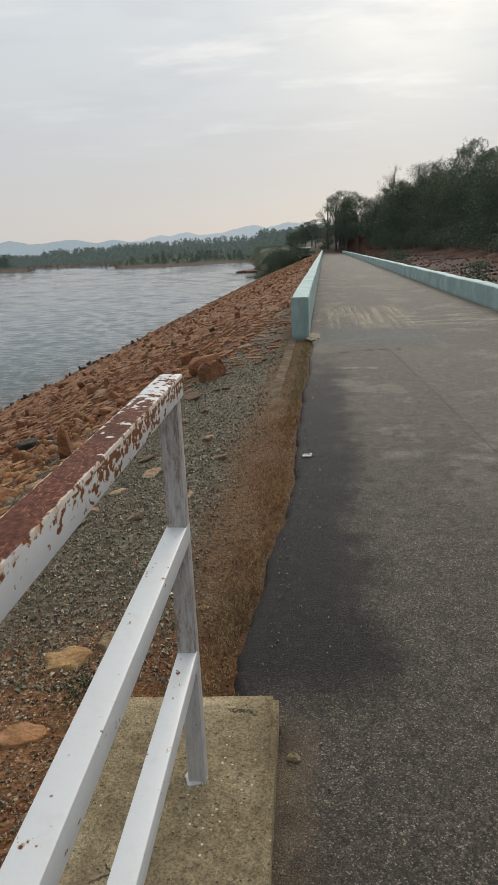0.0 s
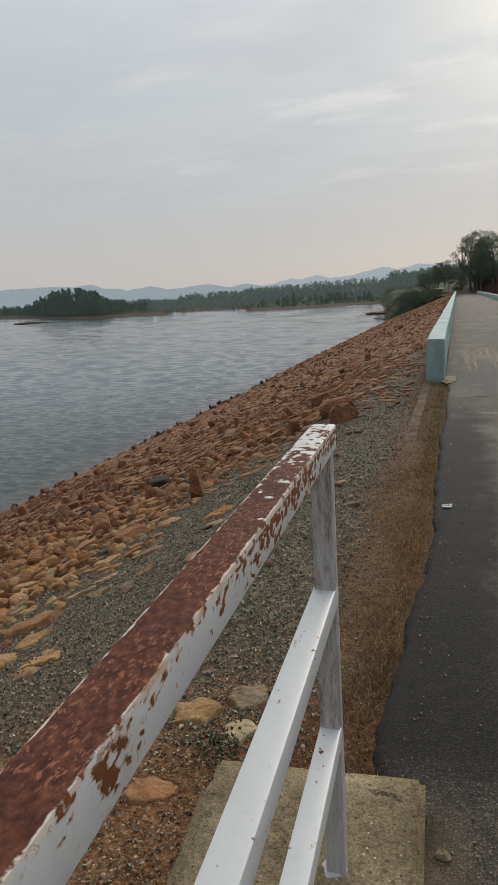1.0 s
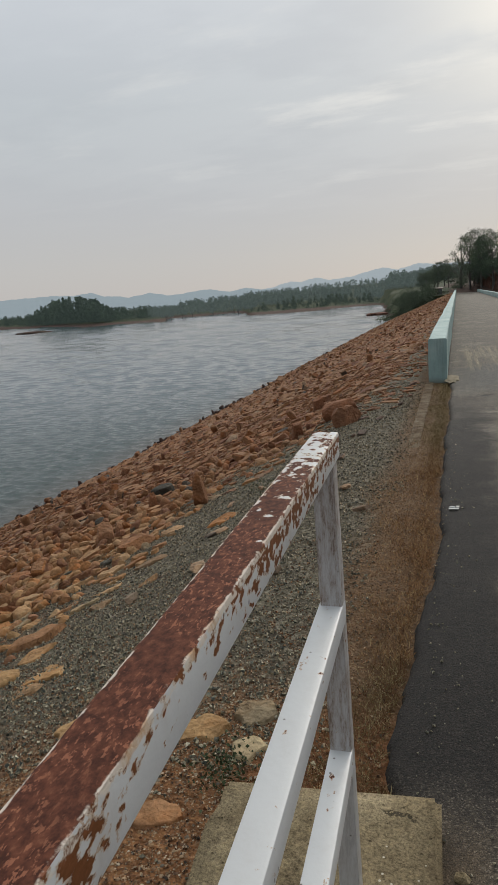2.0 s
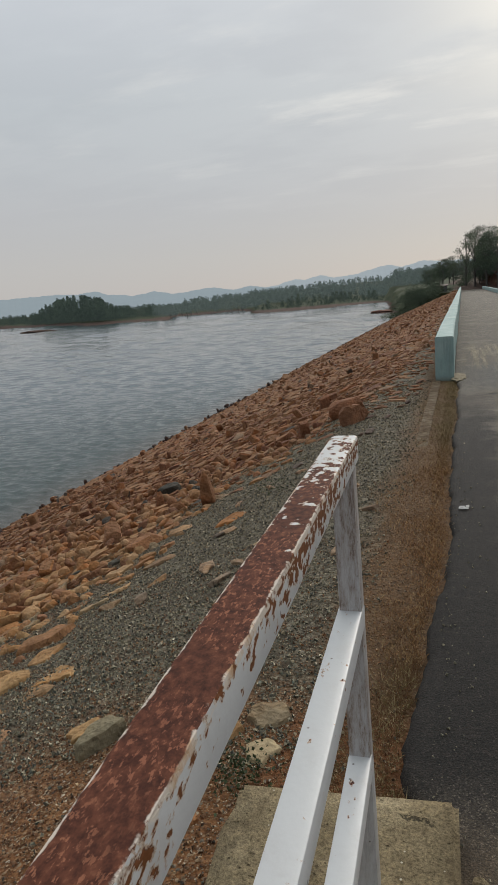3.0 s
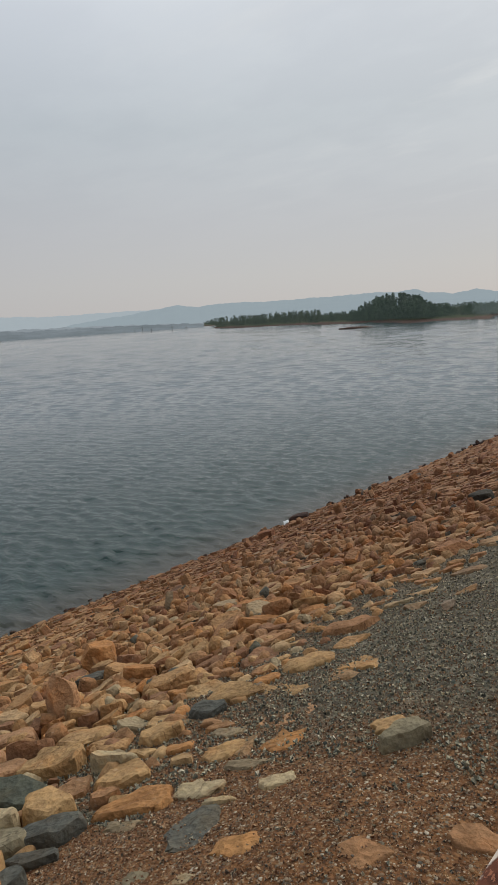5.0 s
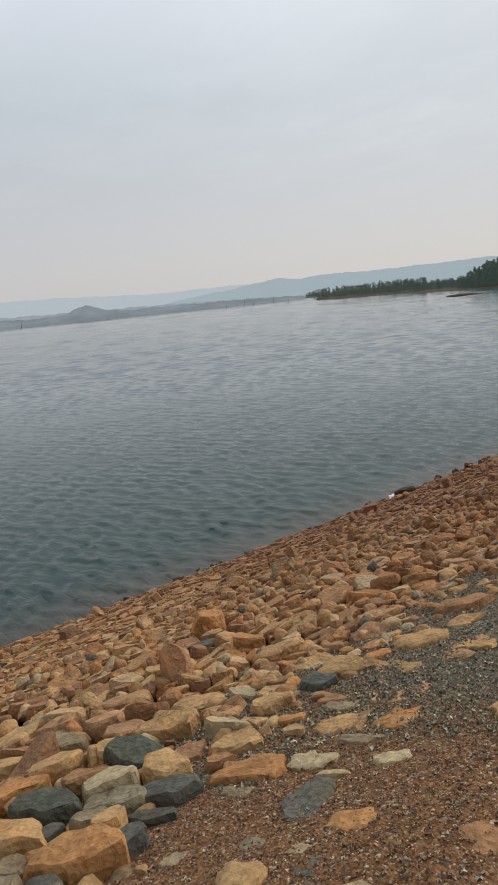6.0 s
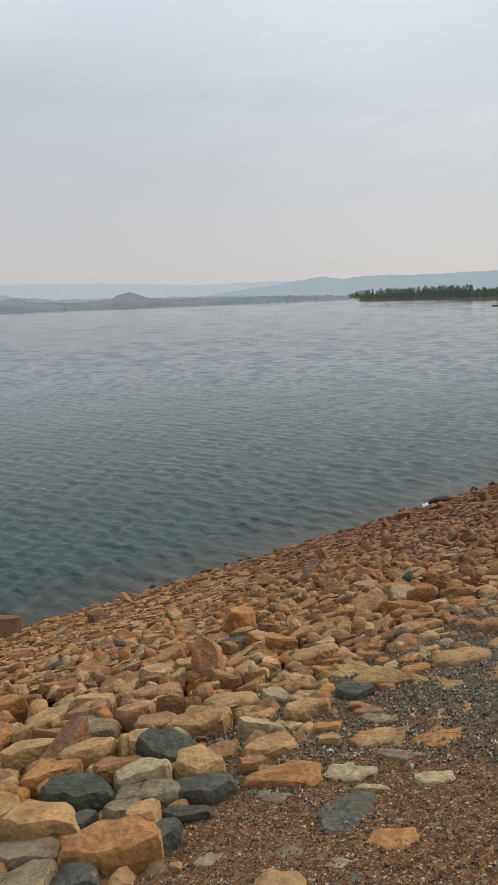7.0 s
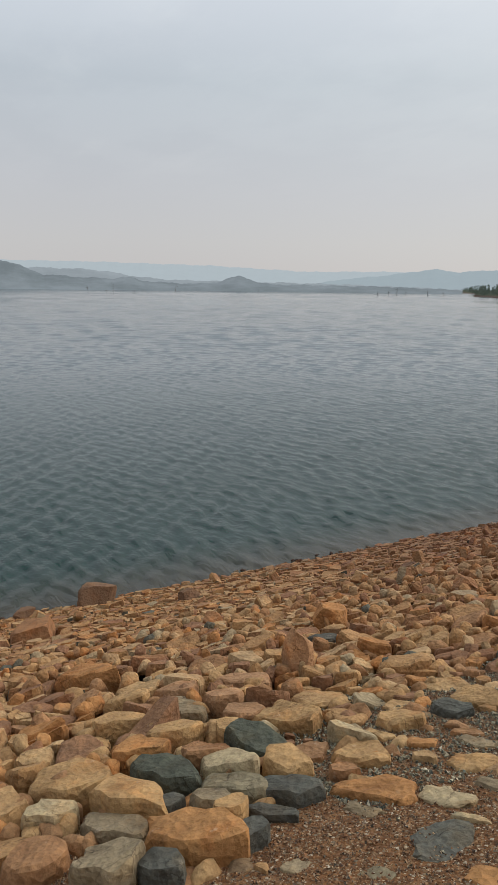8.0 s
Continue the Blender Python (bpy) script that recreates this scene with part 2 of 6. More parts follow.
def soil(n, where):
    place = world_place(n)
    sep = n.add("ShaderNodeSeparateXYZ", Vector=place)
    broad = n.noise(place, 1.3, 5.0, 0.6)
    fine = n.noise(place, 28.0, 7.0, 0.7)
    cells = n.voronoi(place, 42.0)
    dirt = n.ramp(fine, [(0.28, (0.038, 0.017, 0.009)), (0.5, (0.195, 0.085, 0.033)), (0.72, (0.34, 0.172, 0.074))])
    crumbs, specks = n.voronoi(place, 75.0), n.voronoi(place, 150.0)
    for bits, share in ((specks, 0.55), (crumbs, 0.5)):
        hue = n.add("ShaderNodeSeparateXYZ", Vector=bits.outputs["Color"])
        piece = n.math("MULTIPLY", step_ramp(n, hue.outputs["Y"], 1.0 - share, 1.02 - share), n.math("SUBTRACT", 1.0, step_ramp(n, bits.outputs["Distance"], 0.42, 0.55)))
        dirt = n.mix(piece, dirt, n.ramp(hue.outputs["X"], BROWN_PEBBLES))
    grey = n.ramp(cells.outputs["Color"], [(0.0, (0.042, 0.038, 0.029)), (0.4, (0.105, 0.094, 0.068)), (0.7, (0.170, 0.150, 0.106)), (1.0, (0.31, 0.28, 0.21))])
    # red earth by the block and between the boulders, grey chippings along the crest
    along = step_ramp(n, n.math("ADD", sep.outputs["Y"], n.math("MULTIPLY", broad, 1.6)), 2.9, 3.7)
    down = step_ramp(n, n.math("ADD", sep.outputs["X"], n.math("MULTIPLY", broad, 1.2)), -2.2, -1.3)
    colour = n.mix(n.math("MULTIPLY", along, n.math("ADD", n.math("MULTIPLY", down, 0.7), 0.2)), dirt, grey)
    # shade in the gaps between packed stones, put into the soil's colour
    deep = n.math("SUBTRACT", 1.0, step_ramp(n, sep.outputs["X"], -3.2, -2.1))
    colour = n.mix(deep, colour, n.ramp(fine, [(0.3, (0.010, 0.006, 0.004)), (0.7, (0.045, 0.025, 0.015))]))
    verge = step_ramp(n, n.math("ADD", sep.outputs["X"], n.math("MULTIPLY", broad, 0.3)), -0.32, -0.08)
    colour = n.mix(n.math("MULTIPLY", verge, 0.8), colour, n.ramp(fine, [(0.3, (0.06, 0.030, 0.015)), (0.6, (0.185, 0.10, 0.047))]))
    bare = n.math("MULTIPLY", window(n, n.math("ADD", sep.outputs["Y"], n.math("MULTIPLY", fine, 0.3)), 1.9, 2.65, 0.12), window(n, n.math("ADD", sep.outputs["X"], n.math("MULTIPLY", fine, 0.2)), -0.30, 0.12, 0.06))
    colour = n.mix(n.math("MULTIPLY", bare, 0.75), colour, n.ramp(fine, [(0.3, (0.09, 0.032, 0.013)), (0.6, (0.24, 0.095, 0.036))]))
    h = n.math("ADD", n.math("ADD", fine, n.math("MULTIPLY", crumbs.outputs["Distance"], -0.6)), n.math("MULTIPLY", cells.outputs["Distance"], -0.6))
    return {"Base Color": colour, "Roughness": 0.95, "Specular IOR Level": 0.2, "Normal": n.bump(h, 0.9, 0.02)}


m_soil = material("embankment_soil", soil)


def asphalt(n, where):
    place = world_place(n)
    sep = n.add("ShaderNodeSeparateXYZ", Vector=place)
    x, y = sep.outputs["X"], sep.outputs["Y"]
    broad = n.noise(place, 0.55, 5.0, 0.6)
    mid = n.noise(place, 3.2, 6.0, 0.65)
    ragged = n.math("MULTIPLY", n.math("SUBTRACT", n.noise(place, 1.6, 7.0, 0.62), 0.5), 2.0)
    chips = n.voronoi(place, 150.0)
    chip = n.ramp(chips.outputs["Color"], [(0.0, (0.016, 0.014, 0.012)), (0.4, (0.038, 0.034, 0.029)), (0.7, (0.07, 0.062, 0.052)), (0.9, (0.115, 0.103, 0.086)), (0.97, (0.18, 0.16, 0.135)), (1.0, (0.26, 0.235, 0.20))])
    dust = n.ramp(n.noise(place, 46.0, 5.0, 0.7), [(0.35, (0.016, 0.015, 0.013)), (0.65, (0.085, 0.077, 0.067))])
    tone = n.mix(1.0, n.mix(0.32, chip, dust), (1.20, 1.16, 1.10), "MULTIPLY")
    glint = n.voronoi(place, 240.0)
    tone = n.mix(n.math("MULTIPLY", step_ramp(n, n.add("ShaderNodeSeparateXYZ", Vector=glint.outputs["Color"]).outputs["X"], 0.90, 0.93), 0.5), tone, (0.30, 0.275, 0.235))
    # the older, paler course: a thin worn skin that ends in a ragged border
    skin = n.mix(0.4, n.mix(mid, (0.078, 0.073, 0.065), (0.15, 0.138, 0.12)), n.mix(1.0, chip, (1.7, 1.6, 1.45), "MULTIPLY"))
    far = n.math("ADD", n.math("ADD", y, n.math("MULTIPLY", x, 1.1)), n.math("MULTIPLY", ragged, 2.4))
    tone = n.mix(n.math("MULTIPLY", step_ramp(n, far, 3.6, 7.6), 0.42), tone, skin)
    tone = n.mix(n.math("MULTIPLY", step_ramp(n, far, 6.2, 6.5), 0.3), tone, skin)
    tone = n.mix(n.math("MULTIPLY", step_ramp(n, far, 10.2, 12.0), 0.4), tone, skin)
    islands = step_ramp(n, n.noise(place, 1.15, 7.0, 0.64, (1.0, 0.7, 1.0)), 0.545, 0.575)
    tone = n.mix(n.math("MULTIPLY", n.math("MULTIPLY", islands, step_ramp(n, y, 3.0, 5.0)), 0.5), tone, (0.165, 0.15, 0.127))
    # the long joint between two courses, the one towards the crown paler
    off = n.math("ADD", n.math("SUBTRACT", x, n.math("SUBTRACT", 1.693, n.math("MULTIPLY", y, 0.0561))), n.math("MULTIPLY", ragged, 0.02))
    course = n.math("MULTIPLY", step_ramp(n, off, 0.0, 0.05), window(n, y, 4.6, 9.8, 0.6))
    tone = n.mix(n.math("MULTIPLY", course, 0.22), tone, (0.15, 0.138, 0.118))
    joint = n.math("MULTIPLY", n.math("MULTIPLY", window(n, off, -0.006, 0.006, 0.006), window(n, y, 4.7, 9.6, 0.2)), step_ramp(n, n.noise(place, 9.0, 4.0, 0.6), 0.36, 0.5))
    tone = n.mix(n.math("MULTIPLY", joint, 0.6), tone, (0.028, 0.025, 0.022))
    # a bluish smooth stretch before the parapet's end, dusted pale beyond
    bluish = n.math("MULTIPLY", window(n, n.math("ADD", y, ragged), 9.9, 12.6, 0.5), window(n, x, 0.2, 2.0, 0.5))
    tone = n.mix(n.math("MULTIPLY", bluish, 0.75), tone, n.mix(mid, (0.058, 0.060, 0.062), (0.105, 0.108, 0.108)))
    # mud tracked over the road by the parapet's end: a fan of yellowish streaks, and long pale smears
    fan = n.math("MULTIPLY", window(n, n.math("ADD", y, ragged), 12.3, 16.2, 0.8), window(n, x, 0.3, 1.9, 0.25))
    streak = step_ramp(n, n.noise(place, 1.0, 7.0, 0.7, (8.5, 0.28, 1.0)), 0.42, 0.62)
    tone = n.mix(n.math("MULTIPLY", n.math("MULTIPLY", fan, streak), 0.48), tone, (0.33, 0.285, 0.19))
    slant = n.add("ShaderNodeCombineXYZ", X=n.math("ADD", x, n.math("MULTIPLY", y, 0.3)), Y=n.math("SUBTRACT", y, n.math("MULTIPLY", x, 0.35)), Z=0.0).outputs[0]
    smear = step_ramp(n, n.noise(slant, 1.0, 7.0, 0.66, (0.8, 3.4, 1.0)), 0.48, 0.66)
    tone = n.mix(n.math("MULTIPLY", n.math("MULTIPLY", window(n, n.math("SUBTRACT", y, n.math("MULTIPLY", x, 0.3)), 11.2, 14.0, 0.6), step_ramp(n, x, 1.3, 1.9)), n.math("MULTIPLY", smear, 0.6)), tone, (0.25, 0.225, 0.185))
    bars = step_ramp(n, n.noise(place, 1.0, 4.0, 0.55, (0.35, 1.4, 1.0)), 0.50, 0.68)
    tone = n.mix(n.math("MULTIPLY", n.math("MULTIPLY", step_ramp(n, y, 16.0, 22.0), bars), 0.45), tone, (0.20, 0.18, 0.145))
    # pale scrapes
    scrape = n.math("MULTIPLY", n.math("MULTIPLY", window(n, n.math("ADD", y, n.math("MULTIPLY", ragged, 0.25)), 8.02, 8.2, 0.06), window(n, x, 0.42, 0.88, 0.05)), step_ramp(n, mid, 0.42, 0.5))
    bent_y = n.math("ADD", y, n.math("ADD", n.math("MULTIPLY", ragged, 0.35), n.math("MULTIPLY", x, 0.12)))
    scuff = n.math("MULTIPLY", n.math("MULTIPLY", window(n, bent_y, 4.72, 4.86, 0.06), window(n, x, 0.7, 1.5, 0.1)), step_ramp(n, mid, 0.40, 0.5))
    tone = n.mix(n.math("MULTIPLY", n.math("MAXIMUM", scrape, n.math("MULTIPLY", scuff, 0.6)), 0.6), tone, (0.24, 0.222, 0.19))
    # loose brown grit along the block and the road's edge
    near = n.math("MULTIPLY", n.math("SUBTRACT", 1.0, step_ramp(n, n.math("ADD", x, n.math("MULTIPLY", mid, 0.22)), 0.33, 0.44)), n.math("SUBTRACT", 1.0, step_ramp(n, y, 1.85, 2.15)))
    tone = n.mix(n.math("MULTIPLY", near, 0.7), tone, n.ramp(mid, [(0.35, (0.05, 0.04, 0.03)), (0.65, (0.17, 0.13, 0.085))]))
    # a strip of newer, blacker tar along the ragged edge
    tar = n.math("MULTIPLY", n.math("SUBTRACT", 1.0, step_ramp(n, n.math("ADD", x, n.math("ADD", n.math("MULTIPLY", mid, 0.4), n.math("MULTIPLY", ragged, 0.16))), 0.54, 0.84)), n.math("SUBTRACT", 1.0, step_ramp(n, n.math("ADD", y, n.math("MULTIPLY", ragged, 1.4)), 6.5, 11.0)))
    tar = n.math("MULTIPLY", tar, step_ramp(n, n.math("ADD", y, n.math("MULTIPLY", ragged, 0.3)), 1.9, 2.3))
    tone = n.mix(n.math("MULTIPLY", tar, 0.95), tone, n.mix(1.0, tone, (0.15, 0.14, 0.15), "MULTIPLY"))
    grit = n.noise(place, 210.0, 4.0, 0.75)
    tone = n.mix(0.9, tone, n.ramp(grit, [(0.32, (0.28, 0.27, 0.26)), (0.5, (0.95, 0.95, 0.95)), (0.68, (2.1, 2.0, 1.85))]), "MULTIPLY")
    worn = n.noise(place, 13.0, 7.0, 0.72)
    tone = n.mix(0.75, tone, n.ramp(worn, [(0.32, (0.55, 0.54, 0.54)), (0.5, (1.0, 1.0, 1.0)), (0.68, (1.45, 1.43, 1.38))]), "MULTIPLY")
    tone = n.mix(1.0, tone, (1.02, 0.96, 0.90), "MULTIPLY")
    # a broken step across the road and fine cracks
    line = n.math("ADD", y, n.math("SUBTRACT", n.math("MULTIPLY", ragged, 0.3), n.math("MULTIPLY", x, 0.28)))
    gap = n.math("MULTIPLY", n.math("MULTIPLY", window(n, line, 9.08, 9.26, 0.05), window(n, x, 0.42, 1.3, 0.04)), step_ramp(n, n.noise(place, 4.0, 3.0, 0.5), 0.48, 0.54))
    wob = n.add("ShaderNodeTexNoise", Vector=place, Scale=1.5, Detail=3.0).outputs["Color"]
    bent = n.vmath("ADD", n.vmath("MULTIPLY", place, (1.0, 0.55, 1.0)), n.vmath("MULTIPLY", wob, (0.5, 0.5, 0.5)))
    fine = n.voronoi(bent, 0.42, "DISTANCE_TO_EDGE").outputs["Distance"]
    crack = n.math("MULTIPLY", n.math("MULTIPLY", n.math("SUBTRACT", 1.0, step_ramp(n, fine, 0.0008, 0.004)), step_ramp(n, y, 6.0, 8.5)), step_ramp(n, broad, 0.52, 0.60))
    crack = n.math("MAXIMUM", n.math("MULTIPLY", crack, 0.5), gap)
    tone = n.mix(n.math("MULTIPLY", crack, 0.85), tone, (0.02, 0.018, 0.016))
    h = n.math("SUBTRACT", n.math("ADD", n.math("MULTIPLY", chips.outputs["Distance"], -0.35), n.math("ADD", mid, n.noise(place, 120.0, 6.0, 0.75))), n.math("MULTIPLY", crack, 2.0))
    return {"Base Color": tone, "Roughness": 0.85, "Specular IOR Level": 0.3, "Normal": n.bump(h, 1.0, 0.006)}


m_asphalt = material("worn_asphalt", asphalt)


def concrete(n, where):
    place = world_place(n)
    at = n.add("ShaderNodeSeparateXYZ", Vector=place)
    broad = n.noise(place, 5.0, 6.0, 0.65)
    sand = n.noise(place, 150.0, 5.0, 0.7)
    blotch = n.noise(place, 30.0, 8.0, 0.75)
    tone = n.ramp(broad, [(0.3, (0.157, 0.129, 0.084)), (0.48, (0.246, 0.208, 0.140)), (0.6, (0.296, 0.255, 0.178)), (0.75, (0.389, 0.345, 0.253))])
    tone = n.mix(0.6, tone, n.ramp(blotch, [(0.34, (0.42, 0.38, 0.33)), (0.5, (1.0, 1.0, 1.0)), (0.64, (1.32, 1.28, 1.2))]), "MULTIPLY")
    tone = n.mix(0.9, tone, n.ramp(sand, [(0.34, (0.40, 0.38, 0.35)), (0.5, (1.0, 1.0, 1.0)), (0.66, (1.5, 1.48, 1.42))]), "MULTIPLY")
    pit = n.voronoi(place, 60.0)
    pits = n.math("MULTIPLY", n.math("SUBTRACT", 1.0, step_ramp(n, pit.outputs["Distance"], 0.12, 0.26)), step_ramp(n, n.add("ShaderNodeSeparateXYZ", Vector=pit.outputs["Color"]).outputs["X"], 0.72, 0.78))
    tone = n.mix(n.math("MULTIPLY", pits, 0.5), tone, (0.08, 0.064, 0.045))
    stain = step_ramp(n, n.noise(place, 9.0, 7.0, 0.68, (1.0, 0.45, 1.0)), 0.52, 0.66)
    tone = n.mix(n.math("MULTIPLY", stain, 0.5), tone, (0.125, 0.095, 0.062))
    drip = n.voronoi(n.vmath("MULTIPLY", place, (1.0, 1.0, 0.3)), 55.0)
    splash = n.math("MULTIPLY", window(n, at.outputs["X"], -0.02, 0.15, 0.03), window(n, at.outputs["Y"], 1.5, 1.82, 0.06))
    often = n.math("SUBTRACT", 0.90, n.math("MULTIPLY", splash, 0.42))
    spots = n.math("MULTIPLY", n.math("SUBTRACT", 1.0, step_ramp(n, drip.outputs["Distance"], 0.13, 0.2)), step_ramp(n, n.math("SUBTRACT", n.add("ShaderNodeSeparateXYZ", Vector=drip.outputs["Color"]).outputs["X"], often), 0.0, 0.03))
    tone = n.mix(n.math("MULTIPLY", spots, 0.85), tone, (0.66, 0.65, 0.61))
    wob = n.add("ShaderNodeTexNoise", Vector=place, Scale=9.0, Detail=5.0).outputs["Color"]
    bend = n.math("MULTIPLY", n.math("SUBTRACT", n.noise(place, 16.0, 5.0, 0.6), 0.5), 0.14)
    run = n.math("ADD", n.math("SUBTRACT", at.outputs["Y"], n.math("SUBTRACT", 1.955, n.math("MULTIPLY", at.outputs["X"], 0.45))), bend)
    single = n.math("MULTIPLY", window(n, run, -0.003, 0.003, 0.002), window(n, at.outputs["X"], 0.03, 0.115, 0.01))
    bent = n.vmath("ADD", place, n.vmath("MULTIPLY", wob, (0.16, 0.16, 0.16)))
    line = n.voronoi(bent, 2.1, "DISTANCE_TO_EDGE").outputs["Distance"]
    crack = n.math("MULTIPLY", n.math("SUBTRACT", 1.0, step_ramp(n, line, 0.002, 0.007)), step_ramp(n, broad, 0.54, 0.60))
    crack = n.math("MAXIMUM", crack, single)
    tone = n.mix(n.math("MULTIPLY", crack, 0.8), tone, (0.045, 0.04, 0.03))
    h = n.math("SUBTRACT", n.math("ADD", n.math("ADD", n.math("MULTIPLY", broad, 1.2), n.math("MULTIPLY", blotch, 0.5)), n.math("MULTIPLY", sand, 0.45)), n.math("MULTIPLY", n.math("MAXIMUM", crack, pits), 0.8))
    tone = n.mix(1.0, tone, (0.98, 0.90, 0.78), "MULTIPLY")
    return {"Base Color": tone, "Roughness": 0.94, "Specular IOR Level": 0.2, "Normal": n.bump(h, 0.9, 0.012)}


m_concrete = material("weathered_concrete", concrete)


def painted_wall(n, where):
    place = world_place(n)
    sep = n.add("ShaderNodeSeparateXYZ", Vector=place)
    broad = n.noise(place, 1.4, 5.0, 0.6)
    fine = n.noise(place, 30.0, 6.0, 0.7)
    tone = n.ramp(broad, [(0.3, (0.19, 0.285, 0.272)), (0.5, (0.27, 0.37, 0.35)), (0.72, (0.41, 0.49, 0.46))])
    runs = n.noise(place, 3.0, 5.0, 0.6, (3.0, 3.0, 0.35))
    tone = n.mix(n.math("MULTIPLY", step_ramp(n, runs, 0.52, 0.72), 0.55), tone, (0.17, 0.22, 0.20))
    tone = n.mix(n.math("MULTIPLY", step_ramp(n, fine, 0.6, 0.7), 0.35), tone, (0.36, 0.44, 0.41))
    # patches of the level top are mixed paler
    flat = n.add("ShaderNodeSeparateXYZ", Vector=n.add("ShaderNodeNewGeometry").outputs["Normal"]).outputs["Z"]
    worn = n.math("MULTIPLY", step_ramp(n, flat, 0.2, 0.8), step_ramp(n, n.noise(place, 6.0, 6.0, 0.65), 0.34, 0.56))
    tone = n.mix(n.math("MULTIPLY", worn, 0.4), tone, (0.36, 0.45, 0.42))
    tone = n.mix(n.math("MULTIPLY", step_ramp(n, n.noise(place, 4.0, 7.0, 0.7, (1.0, 1.0, 0.6)), 0.58, 0.66), 0.4), tone, (0.40, 0.46, 0.44))
    foot = n.math("SUBTRACT", 1.0, step_ramp(n, n.math("ADD", sep.outputs["Z"], n.math("MULTIPLY", runs, 0.16)), 0.06, 0.16))
    tone = n.mix(n.math("MULTIPLY", foot, 0.6), tone, (0.15, 0.13, 0.09))
    return {"Base Color": tone, "Roughness": 0.75, "Specular IOR Level": 0.3, "Normal": n.bump(n.math("ADD", fine, broad), 0.4, 0.01)}


m_wall = material("pale_turquoise_limewash", painted_wall)


def rusty(kind):
    """White gloss paint on steel: 'top' has rusted through along its upper face, 'rail' has specks, 'post' is stained."""
    def build(n, where):
        place = world_place(n)
        sep = n.add("ShaderNodeSeparateXYZ", Vector=n.add("ShaderNodeNewGeometry").outputs["Normal"])
        at = n.add("ShaderNodeSeparateXYZ", Vector=place)
        broad = n.noise(place, 8.0, 3.0, 0.5)
        flakes = n.noise(place, 62.0 if kind == "top" else 52.0, 5.0, 0.55, (1.0, 0.75, 1.35))
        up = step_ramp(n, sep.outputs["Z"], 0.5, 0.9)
        rust = n.ramp(n.noise(place, 110.0, 7.0, 0.68, (1.2, 0.8, 1.2)), [(0.32, (0.036, 0.014, 0.010)), (0.46, (0.075, 0.027, 0.017)), (0.60, (0.125, 0.045, 0.026)), (0.68, (0.17, 0.066, 0.038))])
        bright = n.math("MULTIPLY", step_ramp(n, n.noise(place, 190.0, 6.0, 0.7, (1.3, 0.55, 1.0)), 0.555, 0.58), step_ramp(n, n.noise(place, 7.0, 3.0, 0.5), 0.44, 0.56))
        rust = n.mix(n.math("MULTIPLY", bright, 0.68), rust, n.mix(broad, (0.27, 0.095, 0.058), (0.38, 0.165, 0.09)))
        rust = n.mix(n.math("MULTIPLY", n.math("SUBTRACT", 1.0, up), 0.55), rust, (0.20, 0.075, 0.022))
        white = (0.56, 0.555, 0.545)
        if kind == "top":
            fringe = n.math("MULTIPLY", step_ramp(n, at.outputs["Z"], 1.030, 1.08), 0.17)
            reach = n.math("ADD", n.math("MULTIPLY", step_ramp(n, at.outputs["Y"], 0.80, 1.15), 0.10), -0.095)
            side = n.math("ADD", fringe, reach)
            face = n.math("SUBTRACT", 0.42, n.math("ADD", n.math("MULTIPLY", step_ramp(n, at.outputs["Y"], 0.9, 1.35), 0.22), n.math("MULTIPLY", step_ramp(n, at.outputs["Y"], 1.3, 1.62), 0.13)))
            lift = n.math("ADD", n.math("MULTIPLY", up, face), n.math("MULTIPLY", n.math("SUBTRACT", 1.0, up), side))
            lift = n.math("ADD", lift, n.math("MULTIPLY", n.math("SUBTRACT", broad, 0.5), 0.3))
            dull = 0.3
        else:
            low = n.math("SUBTRACT", 1.0, step_ramp(n, at.outputs["Z"], 0.44, 0.455)) if kind == "post" else 0.0
            end = step_ramp(n, at.outputs["Y"], 1.55, 1.7) if kind == "rail" else 0.0
            lift = n.math("ADD", n.math("MULTIPLY", n.math("SUBTRACT", broad, 0.5), 0.3), n.math("MULTIPLY", end, 0.03))
            lift = n.math("SUBTRACT", lift, n.math("MULTIPLY", n.math("ADD", low, 1.0), 0.085))
            dull = 0.14
        edge = n.math("ADD", flakes, lift)
        bare = step_ramp(n, edge, 0.615, 0.635)
        rim = n.math("SUBTRACT", step_ramp(n, edge, 0.575, 0.61), bare)
        dirt = n.noise(place, 14.0, 6.0, 0.7, (1.0, 1.0, 0.4))
        paint = n.mix(n.math("MULTIPLY", step_ramp(n, dirt, 0.45, 0.75), dull), white, (0.28, 0.20, 0.14))
        if kind == "post":
            streaks = n.noise(place, 46.0, 9.0, 0.8, (1.8, 1.8, 0.32))
            stain = n.ramp(streaks, [(0.34, (0.04, 0.02, 0.011)), (0.42, (0.17, 0.10, 0.06)), (0.48, (0.33, 0.28, 0.245)), (0.60, (0.47, 0.445, 0.43))])
            paint = n.mix(n.math("ADD", n.math("MULTIPLY", step_ramp(n, at.outputs["Z"], 0.40, 0.46), 0.5), 0.35), paint, stain)
        paint = n.mix(n.math("MULTIPLY", rim, 0.7), paint, (0.36, 0.19, 0.065))
        spot = n.voronoi(place, 46.0)
        specks = n.math("MULTIPLY", n.math("SUBTRACT", 1.0, step_ramp(n, spot.outputs["Distance"], 0.08, 0.15)), step_ramp(n, n.add("ShaderNodeSeparateXYZ", Vector=spot.outputs["Color"]).outputs["X"], 0.80, 0.84))
        paint = n.mix(n.math("MULTIPLY", specks, 0.85), paint, (0.07, 0.045, 0.03))
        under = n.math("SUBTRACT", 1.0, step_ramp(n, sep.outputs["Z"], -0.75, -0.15))
